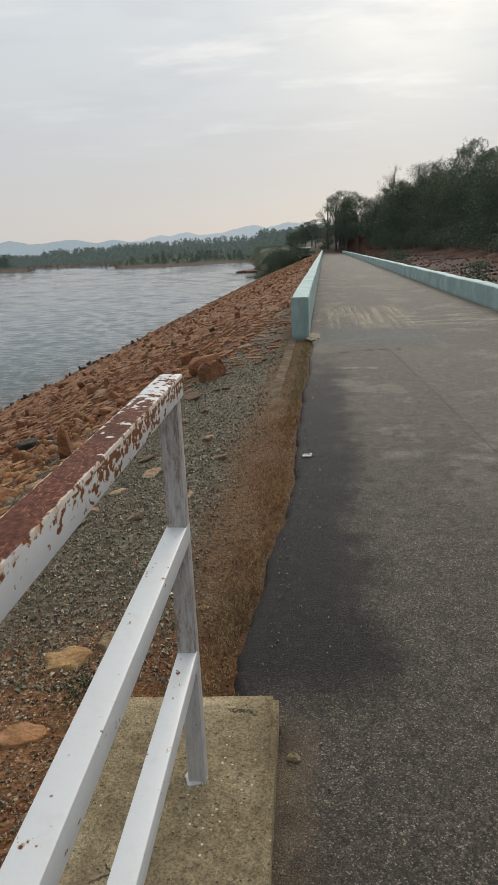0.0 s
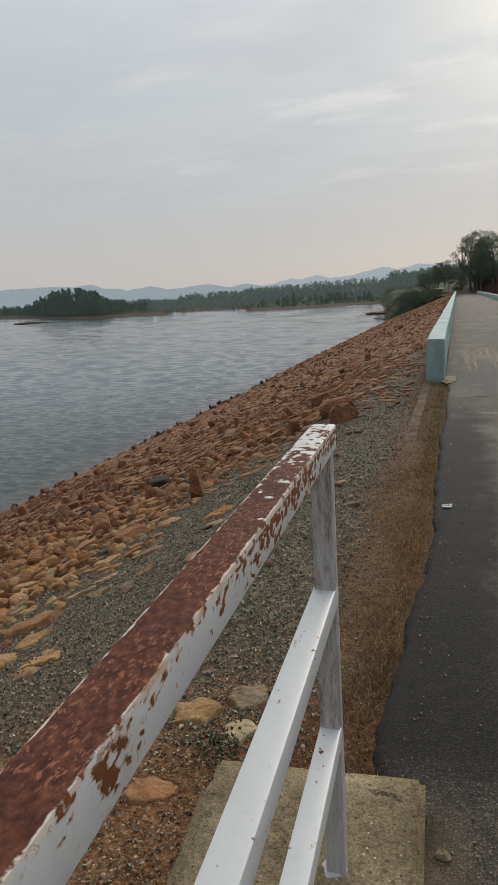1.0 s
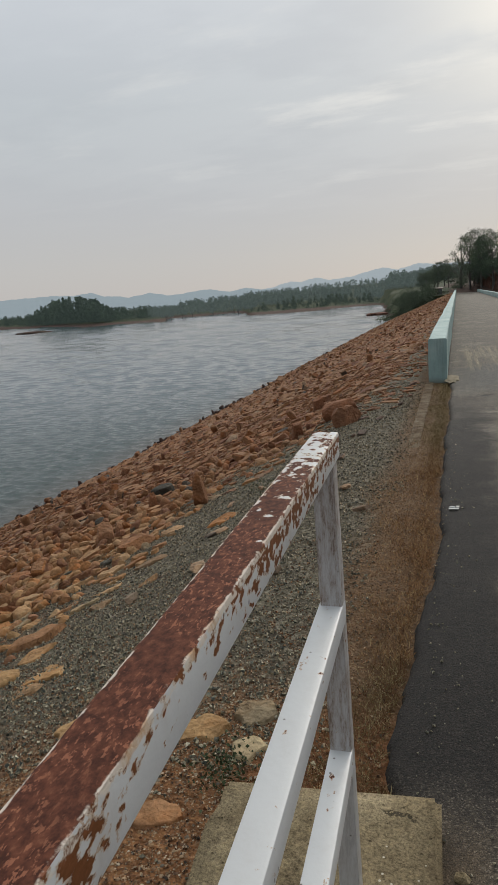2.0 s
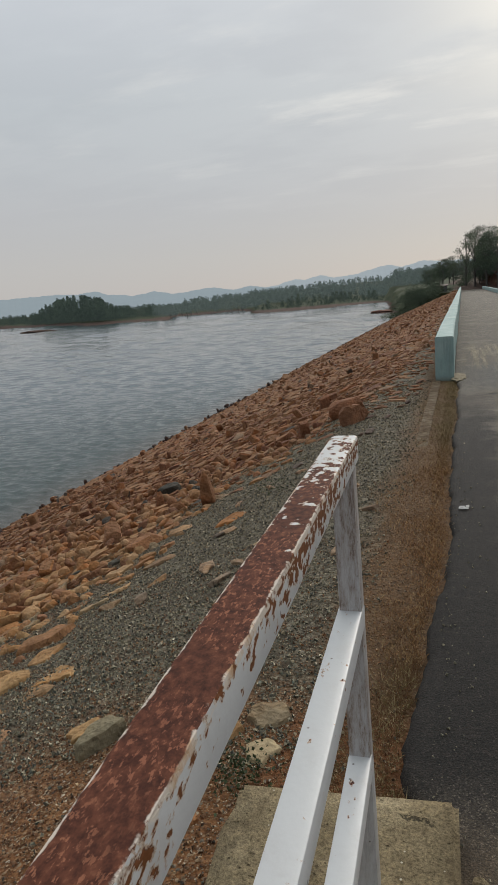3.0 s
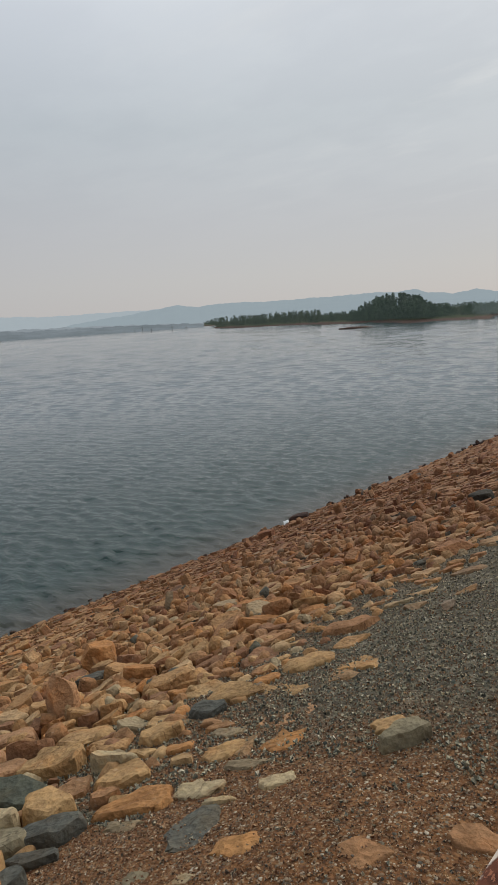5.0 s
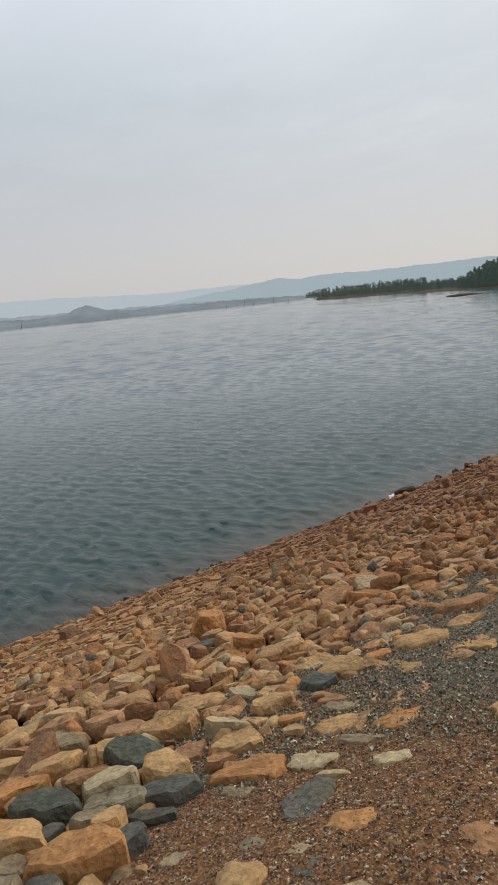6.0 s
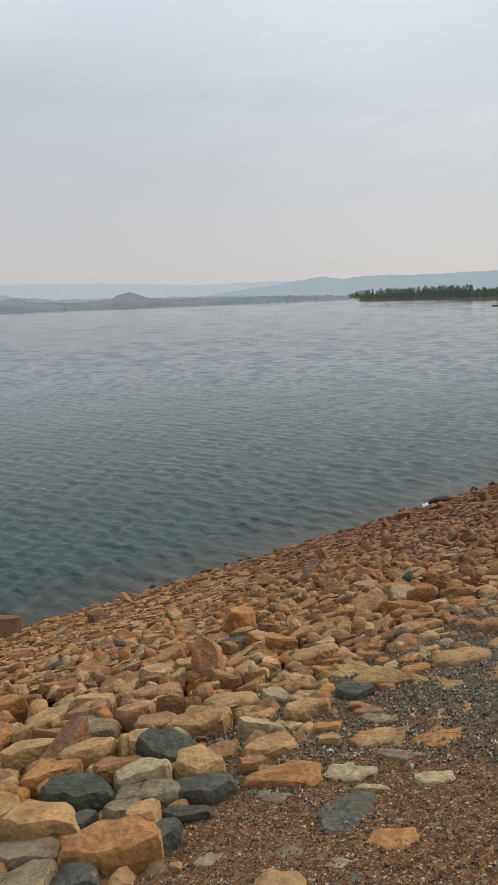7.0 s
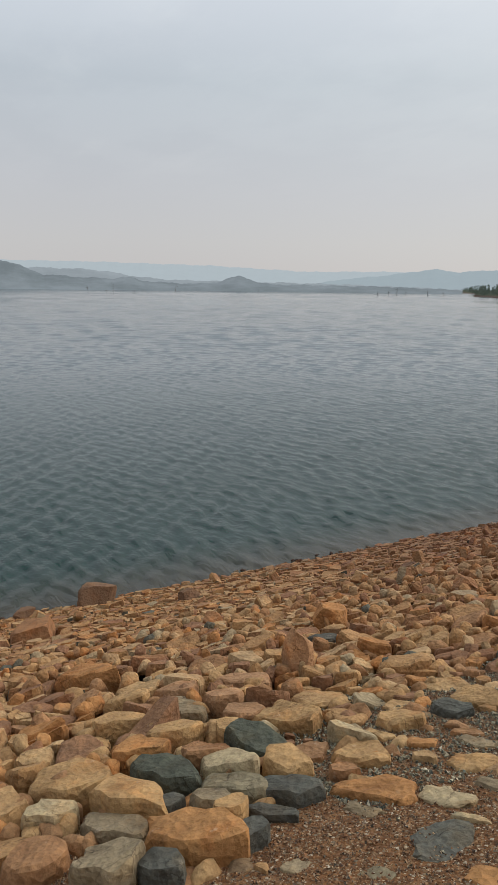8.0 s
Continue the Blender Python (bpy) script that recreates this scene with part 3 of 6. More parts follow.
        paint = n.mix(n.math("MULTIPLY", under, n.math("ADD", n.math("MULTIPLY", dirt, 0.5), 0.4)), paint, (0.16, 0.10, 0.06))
        colour = n.mix(bare, paint, rust)
        if kind == "top":
            # ragged cream paint left along both upper edges
            across = n.math("SUBTRACT", n.math("ABSOLUTE", n.math("ADD", n.math("ADD", at.outputs["X"], 0.027), n.math("MULTIPLY", n.math("SUBTRACT", at.outputs["Y"], 1.72), 0.03))), n.math("MULTIPLY", flakes, 0.010))
            rag = n.math("ADD", at.outputs["Z"], n.math("MULTIPLY", n.math("SUBTRACT", flakes, 0.5), 0.012))
            arris = n.math("MULTIPLY", step_ramp(n, across, 0.0166, 0.0180), step_ramp(n, rag, 1.0772, 1.079))
            arris = n.math("MULTIPLY", arris, step_ramp(n, n.noise(place, 34.0, 5.0, 0.65), 0.42, 0.50))
            colour = n.mix(n.math("MULTIPLY", arris, 0.9), colour, n.mix(step_ramp(n, dirt, 0.30, 0.48), (0.46, 0.25, 0.10), (0.62, 0.54, 0.45)))
        return {"Base Color": colour, "Roughness": n.math("ADD", n.math("MULTIPLY", bare, 0.4), 0.42), "Specular IOR Level": n.math("SUBTRACT", 0.35, n.math("MULTIPLY", bare, 0.25)),
                "Normal": n.bump(n.math("SUBTRACT", n.math("MULTIPLY", flakes, 0.5), bare), 0.6, 0.002)}
    return build


m_rail_top = material("rusted_white_paint", rusty("top"))
m_rail = material("white_paint_few_rust_specks", rusty("rail"))
m_post = material("stained_white_paint", rusty("post"))


def water(n, where):
    place = world_place(n)
    warp = n.add("ShaderNodeTexNoise", Vector=place, Scale=0.2, Detail=2.0).outputs["Color"]
    bent = n.vmath("ADD", n.vmath("MULTIPLY", place, (0.45, 1.0, 0.0)), n.vmath("MULTIPLY", warp, (1.3, 1.3, 0.0)))
    chop = n.noise(bent, 4.6, 4.0, 0.6)
    off = n.add("ShaderNodeVectorMath", **{"0": n.vmath("MULTIPLY", place, (1.0, 1.0, 0.0))})
    off.operation = "LENGTH"
    ripple = n.noise(n.vmath("MULTIPLY", bent, (0.8, 1.0, 0.0)), 15.0, 3.0, 0.55)
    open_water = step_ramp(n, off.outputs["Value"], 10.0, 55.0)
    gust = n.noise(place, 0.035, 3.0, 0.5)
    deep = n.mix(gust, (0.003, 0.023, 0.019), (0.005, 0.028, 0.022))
    # sky reflection on open water put into the base colour, paler further out
    far_sheen = step_ramp(n, n.math("ADD", off.outputs["Value"], n.math("MULTIPLY", gust, 14.0)), 20.0, 60.0)
    deep = n.mix(far_sheen, deep, (0.066, 0.094, 0.106))
    shoal = step_ramp(n, n.math("ADD", n.add("ShaderNodeSeparateXYZ", Vector=place).outputs["X"], n.math("MULTIPLY", chop, 0.8)), -12.2, -10.1)
    deep = n.mix(n.math("MULTIPLY", shoal, 0.8), deep, (0.050, 0.036, 0.022))
    swell = n.bump(n.noise(n.vmath("MULTIPLY", place, (0.6, 1.0, 0.0)), 0.9, 5.0, 0.62), n.math("MULTIPLY", step_ramp(n, off.outputs["Value"], 20.0, 90.0), 0.25), 0.35)
    return {"Base Color": deep, "Roughness": n.math("ADD", 0.07, n.math("MULTIPLY", step_ramp(n, off.outputs["Value"], 25.0, 160.0), 0.02)), "IOR": 1.30, "Normal": n.bump(chop, n.math("SUBTRACT", 0.6, n.math("MULTIPLY", open_water, 0.44)), 0.085, n.bump(ripple, n.math("SUBTRACT", 0.5, n.math("MULTIPLY", open_water, 0.5)), 0.022, swell))}


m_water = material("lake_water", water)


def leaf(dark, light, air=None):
    """Leaf tones; air puts haze into the emission of far woods and hillside trees."""
    def build(n, where):
        pick = n.add("ShaderNodeNewGeometry").outputs["Random Per Island"]
        other = n.add("ShaderNodeObjectInfo").outputs["Random"]
        tone = n.mix(pick, dark, light)
        tone = n.mix(n.math("MULTIPLY", other, 0.5), tone, (0.075, 0.075, 0.04))
        clump = n.noise(world_place(n), 0.22 if air else 0.5, 4.0, 0.6)
        tone = n.mix(0.5 if air else 0.6, tone, n.ramp(clump, [(0.34, (0.35, 0.38, 0.40)), (0.52, (1.0, 1.0, 1.0)), (0.68, (1.7, 1.65, 1.45))]), "MULTIPLY")
        values = {"Base Color": tone, "Roughness": 0.75, "Specular IOR Level": 0.2, "Subsurface Weight": 0.0, "Transmission Weight": 0.0}
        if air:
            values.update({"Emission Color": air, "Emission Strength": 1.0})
        return values
    return build


# weak glow lifts the dark leaves, standing in for air haze
m_leaf = material("dark_green_leaves", leaf((0.070, 0.090, 0.054), (0.140, 0.168, 0.098), (0.005, 0.008, 0.007)))
m_leaf_dry = material("dry_pinkish_leaves", leaf((0.15, 0.13, 0.10), (0.26, 0.22, 0.18)))
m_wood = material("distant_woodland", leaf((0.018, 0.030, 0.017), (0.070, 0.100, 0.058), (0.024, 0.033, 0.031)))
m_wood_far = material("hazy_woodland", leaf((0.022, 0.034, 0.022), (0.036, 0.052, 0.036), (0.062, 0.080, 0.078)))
m_weed = material("green_weed", leaf((0.035, 0.055, 0.02), (0.08, 0.11, 0.042)))


def bark(n, where):
    g = n.noise(world_place(n), 6.0, 5.0, 0.6, (1.0, 1.0, 0.25))
    return {"Base Color": n.ramp(g, [(0.3, (0.07, 0.06, 0.052)), (0.7, (0.20, 0.175, 0.155))]), "Roughness": 0.95, "Normal": n.bump(g, 0.5, 0.03)}


m_bark = material("grey_brown_bark", bark)


def straw(n, where):
    pick = n.add("ShaderNodeNewGeometry").outputs["Random Per Island"]
    y = n.add("ShaderNodeSeparateXYZ", Vector=world_place(n)).outputs["Y"]
    wave = n.math("ADD", y, n.math("MULTIPLY", n.noise(world_place(n), 1.6, 4.0, 0.6), 1.5))
    olive = n.ramp(pick, [(0.0, (0.07, 0.048, 0.022)), (0.5, (0.185, 0.128, 0.058)), (1.0, (0.36, 0.27, 0.14))])
    tawny = n.ramp(pick, [(0.0, (0.07, 0.032, 0.013)), (0.5, (0.215, 0.105, 0.042)), (0.85, (0.33, 0.18, 0.077)), (1.0, (0.48, 0.33, 0.16))])
    mixed = n.ramp(pick, [(0.0, (0.06, 0.026, 0.012)), (0.5, (0.15, 0.074, 0.032)), (0.8, (0.16, 0.125, 0.053)), (1.0, (0.42, 0.33, 0.18))])
    blades = n.mix(step_ramp(n, wave, 3.4, 4.2), mixed, n.mix(step_ramp(n, wave, 6.2, 8.2), tawny, olive))
    return {"Base Color": blades, "Roughness": 0.9, "Specular IOR Level": 0.15}


m_straw = material("dry_straw", straw)


def land(n, where):
    place = world_place(n)
    broad = n.noise(place, 0.05, 6.0, 0.65)
    fine = n.noise(place, 0.7, 6.0, 0.65)
    z = n.add("ShaderNodeSeparateXYZ", Vector=place).outputs["Z"]
    red = n.ramp(fine, [(0.3, (0.060, 0.038, 0.030)), (0.7, (0.125, 0.080, 0.061))])
    green = n.ramp(fine, [(0.3, (0.03, 0.042, 0.022)), (0.7, (0.08, 0.085, 0.046))])
    grassy = step_ramp(n, n.math("ADD", broad, n.math("MULTIPLY", n.math("MULTIPLY", step_ramp(n, z, -3.2, -2.6), n.math("SUBTRACT", 1.0, step_ramp(n, n.add("ShaderNodeSeparateXYZ", Vector=place).outputs["X"], -6.0, 2.0))), 0.5)), 0.58, 0.78)
    return {"Base Color": n.mix(grassy, red, green), "Roughness": 0.95, "Specular IOR Level": 0.15, "Normal": n.bump(fine, 0.6, 0.3)}


m_land = material("red_earth_and_scrub", land)


def cut_earth(n, where):
    place = world_place(n)
    gully = n.noise(place, 1.1, 6.0, 0.68, (1.0, 1.0, 0.35))
    tone = n.ramp(gully, [(0.32, (0.05, 0.026, 0.019)), (0.5, (0.115, 0.055, 0.038)), (0.68, (0.19, 0.105, 0.072))])
    scrub = step_ramp(n, n.noise(place, 0.45, 5.0, 0.62), 0.54, 0.66)
    return {"Base Color": n.mix(n.math("MULTIPLY", scrub, 0.7), tone, (0.07, 0.075, 0.045)), "Roughness": 0.95, "Specular IOR Level": 0.15, "Normal": n.bump(gully, 0.8, 0.2)}


m_cut = material("raw_red_earth", cut_earth)


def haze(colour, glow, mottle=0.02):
    """Hills so far off that the air's own light covers them, put in as emission."""
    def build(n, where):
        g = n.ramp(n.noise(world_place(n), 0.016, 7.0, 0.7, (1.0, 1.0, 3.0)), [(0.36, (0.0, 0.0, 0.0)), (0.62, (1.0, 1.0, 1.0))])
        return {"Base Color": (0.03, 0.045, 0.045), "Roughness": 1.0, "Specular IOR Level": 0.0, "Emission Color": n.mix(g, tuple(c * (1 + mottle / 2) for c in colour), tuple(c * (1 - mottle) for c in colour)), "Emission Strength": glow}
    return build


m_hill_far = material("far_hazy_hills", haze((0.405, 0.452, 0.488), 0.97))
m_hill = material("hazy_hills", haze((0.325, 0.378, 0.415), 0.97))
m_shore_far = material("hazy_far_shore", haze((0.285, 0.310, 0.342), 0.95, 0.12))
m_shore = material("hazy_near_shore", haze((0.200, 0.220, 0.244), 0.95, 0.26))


def plain(colour, rough=0.7):
    def build(n, where):
        g = n.noise(world_place(n), 14.0, 5.0, 0.6)
        return {"Base Color": n.mix(g, tuple(c * 0.8 for c in colour), tuple(min(1.0, c * 1.1) for c in colour)), "Roughness": rough}
    return build


def earthy(n, where):
    place = world_place(n)
    lump = n.noise(place, 9.0, 7.0, 0.68)
    fine = n.noise(place, 70.0, 6.0, 0.7)
    tone = n.ramp(lump, [(0.34, (0.066, 0.038, 0.020)), (0.48, (0.129, 0.088, 0.052)), (0.6, (0.176, 0.134, 0.087)), (0.7, (0.211, 0.181, 0.133))])
    tone = n.mix(0.8, tone, n.ramp(fine, [(0.32, (0.45, 0.42, 0.4)), (0.5, (1.0, 1.0, 1.0)), (0.68, (1.25, 1.22, 1.18))]), "MULTIPLY")
    return {"Base Color": tone, "Roughness": 0.95, "Specular IOR Level": 0.15, "Normal": n.bump(n.math("ADD", lump, n.math("MULTIPLY", fine, 0.5)), 0.9, 0.02)}


m_paper = material("white_scrap", plain((0.42, 0.41, 0.39)))
m_bag = material("white_plastic", plain((0.72, 0.72, 0.72), 0.45))
m_sand = material("pale_sand", plain((0.25, 0.20, 0.125), 0.95))
m_plastic = material("turquoise_plastic", plain((0.05, 0.21, 0.16), 0.5))
m_kerb = material("earthy_concrete", earthy)
m_hut = material("dull_plaster", plain((0.17, 0.16, 0.15)))
m_tin = material("rusty_sheet_roof", plain((0.16, 0.11, 0.09)))


# ---- mesh helpers ----
import itertools



def put_mesh(name, mesh, mat, parent=None, label="", smooth=None):
    mesh.materials.append(mat)
    if smooth is not None:
        mesh.polygons.foreach_set("use_smooth", np.ones(len(mesh.polygons), dtype=bool))
        mesh.set_sharp_from_angle(angle=radians(smooth))
    ob = new(name, mesh)
    ob.parent = parent
    if label:
        ob["label"] = label
    return ob


def part(name, bm, mat, parent=None, label="", smooth=None):
    mesh = bpy.data.meshes.new(name)
    bm.to_mesh(mesh)
    bm.free()
    return put_mesh(name, mesh, mat, parent, label, smooth)


def raw(name, verts, faces, mat, parent=None, label="", smooth=None):
    """A mesh from arrays: vertices and faces of one size (3 or 4 corners)."""
    mesh = bpy.data.meshes.new(name)
    verts, faces = np.asarray(verts, dtype=np.float32), np.asarray(faces, dtype=np.int32)
    mesh.vertices.add(len(verts))
    mesh.vertices.foreach_set("co", verts.ravel())
    k = faces.shape[1]
    mesh.loops.add(faces.size)
    mesh.loops.foreach_set("vertex_index", faces.ravel())
    mesh.polygons.add(len(faces))
    mesh.polygons.foreach_set("loop_start", np.arange(0, faces.size, k, dtype=np.int32))
    mesh.update(calc_edges=True)
    mesh.validate()
    return put_mesh(name, mesh, mat, parent, label, smooth)


def add_box(bm, x0, x1, y0, y1, z0, z1, bevel=0.0, segments=2):
    made = bmesh.ops.create_cube(bm, size=1.0, matrix=Matrix.Translation(((x0 + x1) / 2, (y0 + y1) / 2, (z0 + z1) / 2)) @ Matrix.Diagonal((x1 - x0, y1 - y0, z1 - z0, 1)))
    if bevel:
        edges = list({e for v in made["verts"] for e in v.link_edges})
        bmesh.ops.bevel(bm, geom=edges, offset=bevel, segments=segments, affect="EDGES", profile=0.6)
    return bm


def grid_faces(nu, nv):
    i = np.arange(nu - 1)[:, None] * nv + np.arange(nv - 1)[None, :]
    return np.stack([i, i + nv, i + nv + 1, i + 1], axis=-1).reshape(-1, 4)


def wavy(x, y, seed=0.0):
    """Smooth uneven ground, about -1 to 1, for arrays."""
    return (np.sin(x * 1.7 + y * 0.9 + seed) + np.sin(x * -0.8 + y * 2.1 + seed * 2.3) + 0.6 * np.sin(x * 3.9 + y * 3.1 + seed * 1.7) + 0.4 * np.sin(x * 7.3 - y * 6.1 + seed)) / 3.0


# ---- the dam's plan ----
WATER_Z = -3.75
WALL_X0, WALL_X1, WALL_Y0, WALL_Y1, WALL_TOP = -0.20, 0.06, 10.85, 136.0, 0.62
RIGHT_X0, RIGHT_X1, RIGHT_TOP = 3.68, 3.95, 0.45


def slope_z(x):
    """Height of the upstream face: a level crest, then 0.38 down for each metre out."""
    u = -np.asarray(x, dtype=float) - 0.88
    return -0.03 - 0.38 * 0.12 * np.logaddexp(0.0, u / 0.12)


def stones_edge(y):
    """The x at which the packed stones give way to gravel, upslope."""
    return np.interp(y, [-6, 0.0, 1.2, 1.6, 2.0, 2.9, 3.6, 4.5, 5.3, 6.3, 7.7, 9.0, 11.0, 16.0], [-1.6, -1.85, -2.0, -2.1, -2.2, -2.35, -2.3, -2.35, -2.3, -2.05, -1.6, -1.0, -0.55, -0.42])


def road_edge(y):
    base = np.interp(y, [-5, 1.9, 2.2, 2.6, 3.0, 3.7, 4.8, 5.8, 8.2, 10.7, 11.1], [0.15, 0.13, -0.02, 0.015, 0.05, 0.09, 0.11, 0.085, 0.12, 0.12, 0.035])
    return base + 0.012 * np.sin(y * 3.3 + 0.5) + 0.007 * np.sin(y * 8.7 + 2.0) + 0.005 * np.sin(y * 17.9) + 0.006 * np.sin(y * 41.3 + 1.0)


# the embankment: one sheet from under the road's edge to the lake bed
ys = np.concatenate([np.arange(-40, 0, 0.5), np.arange(0, 12, 0.07), np.arange(12, 137, 0.6)])
xs = np.concatenate([np.arange(0.32, -3.0, -0.07), np.arange(-3.0, -16.5, -0.35)])
Y, X = np.meshgrid(ys, xs, indexing="ij")
Z = slope_z(X) + 0.018 * wavy(X * 1.9, Y * 1.9, 3.0) * np.clip((-X) / 0.5, 0, 1)
Z = Z - 0.15 * np.clip((stones_edge(Y) - 0.30 - X) / 0.6, 0, 1)        # the bed under the packed stones
Z = np.where(X > 0.02, -0.045, Z)
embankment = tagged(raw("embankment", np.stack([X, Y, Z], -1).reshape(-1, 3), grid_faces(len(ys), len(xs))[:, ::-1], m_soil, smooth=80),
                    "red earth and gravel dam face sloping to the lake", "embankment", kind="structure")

# the road: ragged on the water side, gently uneven
ys = np.concatenate([np.arange(-40, 0.5, 0.5), np.arange(0.5, 12, 0.06), np.arange(12, 140, 0.8)])
us = np.array([0.0, 0.004, 0.012, 0.03, 0.07, 0.13, 0.22, 0.34, 0.48, 0.62, 0.76, 0.9, 1.0])
edge = road_edge(ys)
X = edge[:, None] + (RIGHT_X0 + 0.02 - edge)[:, None] * us[None, :]
Y = np.repeat(ys[:, None], len(us), 1)
Z = 0.006 * wavy(X * 1.2, Y * 0.9, 1.0) - np.where(us[None, :] == 0, 0.05, np.where(us[None, :] < 0.01, 0.012, 0.0))
road = tagged(raw("road", np.stack([X, Y, Z], -1).reshape(-1, 3), grid_faces(len(ys), len(us))[:, ::-1], m_asphalt, smooth=80),
              "cracked grey asphalt road along the dam crest", "road", kind="structure")

# the lake: one sheet in rings about the plinth, ruffled by waves no shorter than its rings can carry
rad = [7.0]
while rad[-1] < 4300:
    rad.append(rad[-1] + max(0.06, rad[-1] ** 2 / 12000.0) * (1.0 if rad[-1] < 900 else 3.0))
rad = np.array(rad)
ang = np.radians(np.concatenate([np.arange(-40, -4, 3.0), np.arange(-4, 92, 0.34), np.arange(96, 221, 3.0)]))
R, A = np.meshgrid(rad, ang, indexing="ij")
X, Y = -R * np.sin(A), R * np.cos(A)
ring = np.maximum(0.06, R ** 2 / 12000.0)
wave_gen = np.random.default_rng(4)
Z, weight = np.zeros_like(X), np.zeros_like(X)
for k in range(96):
    length = 0.20 * 1.066 ** k
    turn_by = wave_gen.normal(0.23, min(1.1, 0.42 + 0.40 * math.log(length / 0.5)) if length > 0.5 else 0.42)
    kx, ky = math.sin(turn_by) * 2 * math.pi / length, math.cos(turn_by) * 2 * math.pi / length
    carried_by = np.clip(length / (3.2 * ring) - 1, 0, 1) * np.exp(-(np.log(length / np.maximum(0.42, 3.9 * ring)) / 0.60) ** 2)
    patchy = 0.75 + 0.25 * np.sin(X * 0.5 / length + Y * 0.23 / length + k * 1.7)
    ph = kx * X + ky * Y + wave_gen.uniform(0, 6.28) + 0.8 * np.sin(X * 1.3 / length + k)
    Z += carried_by * patchy * length / 6.283 * (np.sin(ph) + 0.3 * np.sin(2 * ph + 0.9))
    weight += carried_by ** 2
SLOPE = np.interp(R, [10, 16, 22, 40, 70, 120, 200], [0.38, 0.40, 0.36, 0.22, 0.14, 0.10, 0.065])
Z *= SLOPE / np.sqrt(np.maximum(weight, 0.3)) * np.clip((-9.6 - X) / 2.0, 0.2, 1) * np.clip((900 - R) / 500, 0, 1)
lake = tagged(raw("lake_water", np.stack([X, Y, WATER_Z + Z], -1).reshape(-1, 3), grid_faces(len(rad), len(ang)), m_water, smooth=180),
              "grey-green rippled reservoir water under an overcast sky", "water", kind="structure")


# ---- land round the lake: one sheet to the horizon ----
SHORE = [(-180, 9), (-30, 9), (0, 126), (4.6, 128), (5.2, 140), (5.45, 262), (7.5, 264), (9.5, 258), (12.4, 246), (14.5, 246), (16.4, 240), (16.9, 305), (20.0, 312), (22.6, 300), (23.2, 268), (26, 250), (30, 275),
         (34, 325), (36.5, 372), (41.5, 430), (45, 505), (46.0, 1500), (82, 1600), (110, 1800), (140, 1500), (179, 1200)]
shore_az, shore_r = np.array([s[0] for s in SHORE], float), np.array([s[1] for s in SHORE], float)


def land_z(x, y):
    """Height of the natural ground."""
    x, y = np.asarray(x, float), np.asarray(y, float)
    az, r = np.degrees(np.arctan2(-x, y)), np.hypot(x, y)
    rough = wavy(x * 0.035, y * 0.035, 2.0)
    past = r - np.interp(az, shore_az, shore_r) * (1 + 0.012 * wavy(az * 1.3, az * 0.7, 1.0))
    isle = np.where((az > 22) & (az < 47), 0.35, 1.0)
    rise = WATER_Z + np.clip(past, -20, 4) * 0.16 + np.clip(past - 4, 0, 60) * 0.022 * isle + np.clip(past - 60, 0, 200) * 0.012 * isle + np.clip(past, 0, 20) / 20 * rough * 0.5
    ridge = np.interp(az, [0, 8, 14, 20, 24], [8.0, 6.2, 4.0, 1.5, 0.0]) * np.clip((past - 40) / 240, 0, 1)
    lakeside = rise + np.where(past > 0, ridge, 0)
    # the wooded hill at the far end and the low ground on the dry side
    gap = (x - 4.2)
    foot = np.interp(y, [-20, 20, 50, 90, 132, 150], [30, 16.5, 13.5, 13, 8.0, 3.0])
    hill = -0.9 + np.clip(gap, 0, 8) * 0.085 + np.clip(x - foot, 0, 60) * 0.30 * np.clip((y - 5) / 40, 0, 1) + 0.35 * wavy(x * 0.3, y * 0.3, 5.0) * np.clip(gap / 4, 0, 1)
    dry = np.where(x > 3.8, hill, -6.0)
    end = -0.25 + np.clip(y - 138, 0, 70) * 0.045 + np.clip(x + 2, 0, 40) * 0.22 * np.clip((y - 134) / 14, 0, 1) + 0.3 * rough
    end = end - np.clip(-6 - x, 0, 12) * 0.28
    end = np.maximum(end, np.where(r > 150, np.clip((r - 150) / 40, 0, 1) * (lakeside + 3.0) - 3.0, -9.0))
    z = np.where(x > 3.8, np.where(y > 132, np.maximum(dry, end), dry), np.where((y > 136.5) & (az < 4.9), end, lakeside))
    inside = (x <= 3.8) & (x > -16) & (y < 136.5)
    return np.where(inside, -6.5, z)


xs = np.concatenate([[-4300, -3000, -2000, -1400, -1000, -800], np.arange(-640, -360, 14.0), np.arange(-360, -20, 3.5), [-16.5, -15.9, -12, -8, -4, 0, 3.79, 3.81], np.arange(4.6, 16, 0.8), np.arange(16, 60, 3.0), [80, 120, 200, 400, 900, 2000, 4300]])
ys = np.concatenate([[-4300, -2000, -900, -400, -200, -100], np.arange(-60, 20, 8.0), np.arange(20, 136, 2.0), [136.4, 136.6], np.arange(138, 420, 3.0), np.arange(420, 760, 14.0), [800, 1000, 1400, 2000, 3000, 4300]])
Y, X = np.meshgrid(ys, xs, indexing="ij")
Z = np.where(np.hypot(X, Y) > 700, np.minimum(land_z(X, Y), 3.0), land_z(X, Y))
ground = tagged(raw("ground", np.stack([X, Y, Z], -1).reshape(-1, 3), grid_faces(len(ys), len(xs))[:, ::-1], m_land, smooth=60),
                "red earth banks and scrub round the reservoir", "ground", kind="structure")


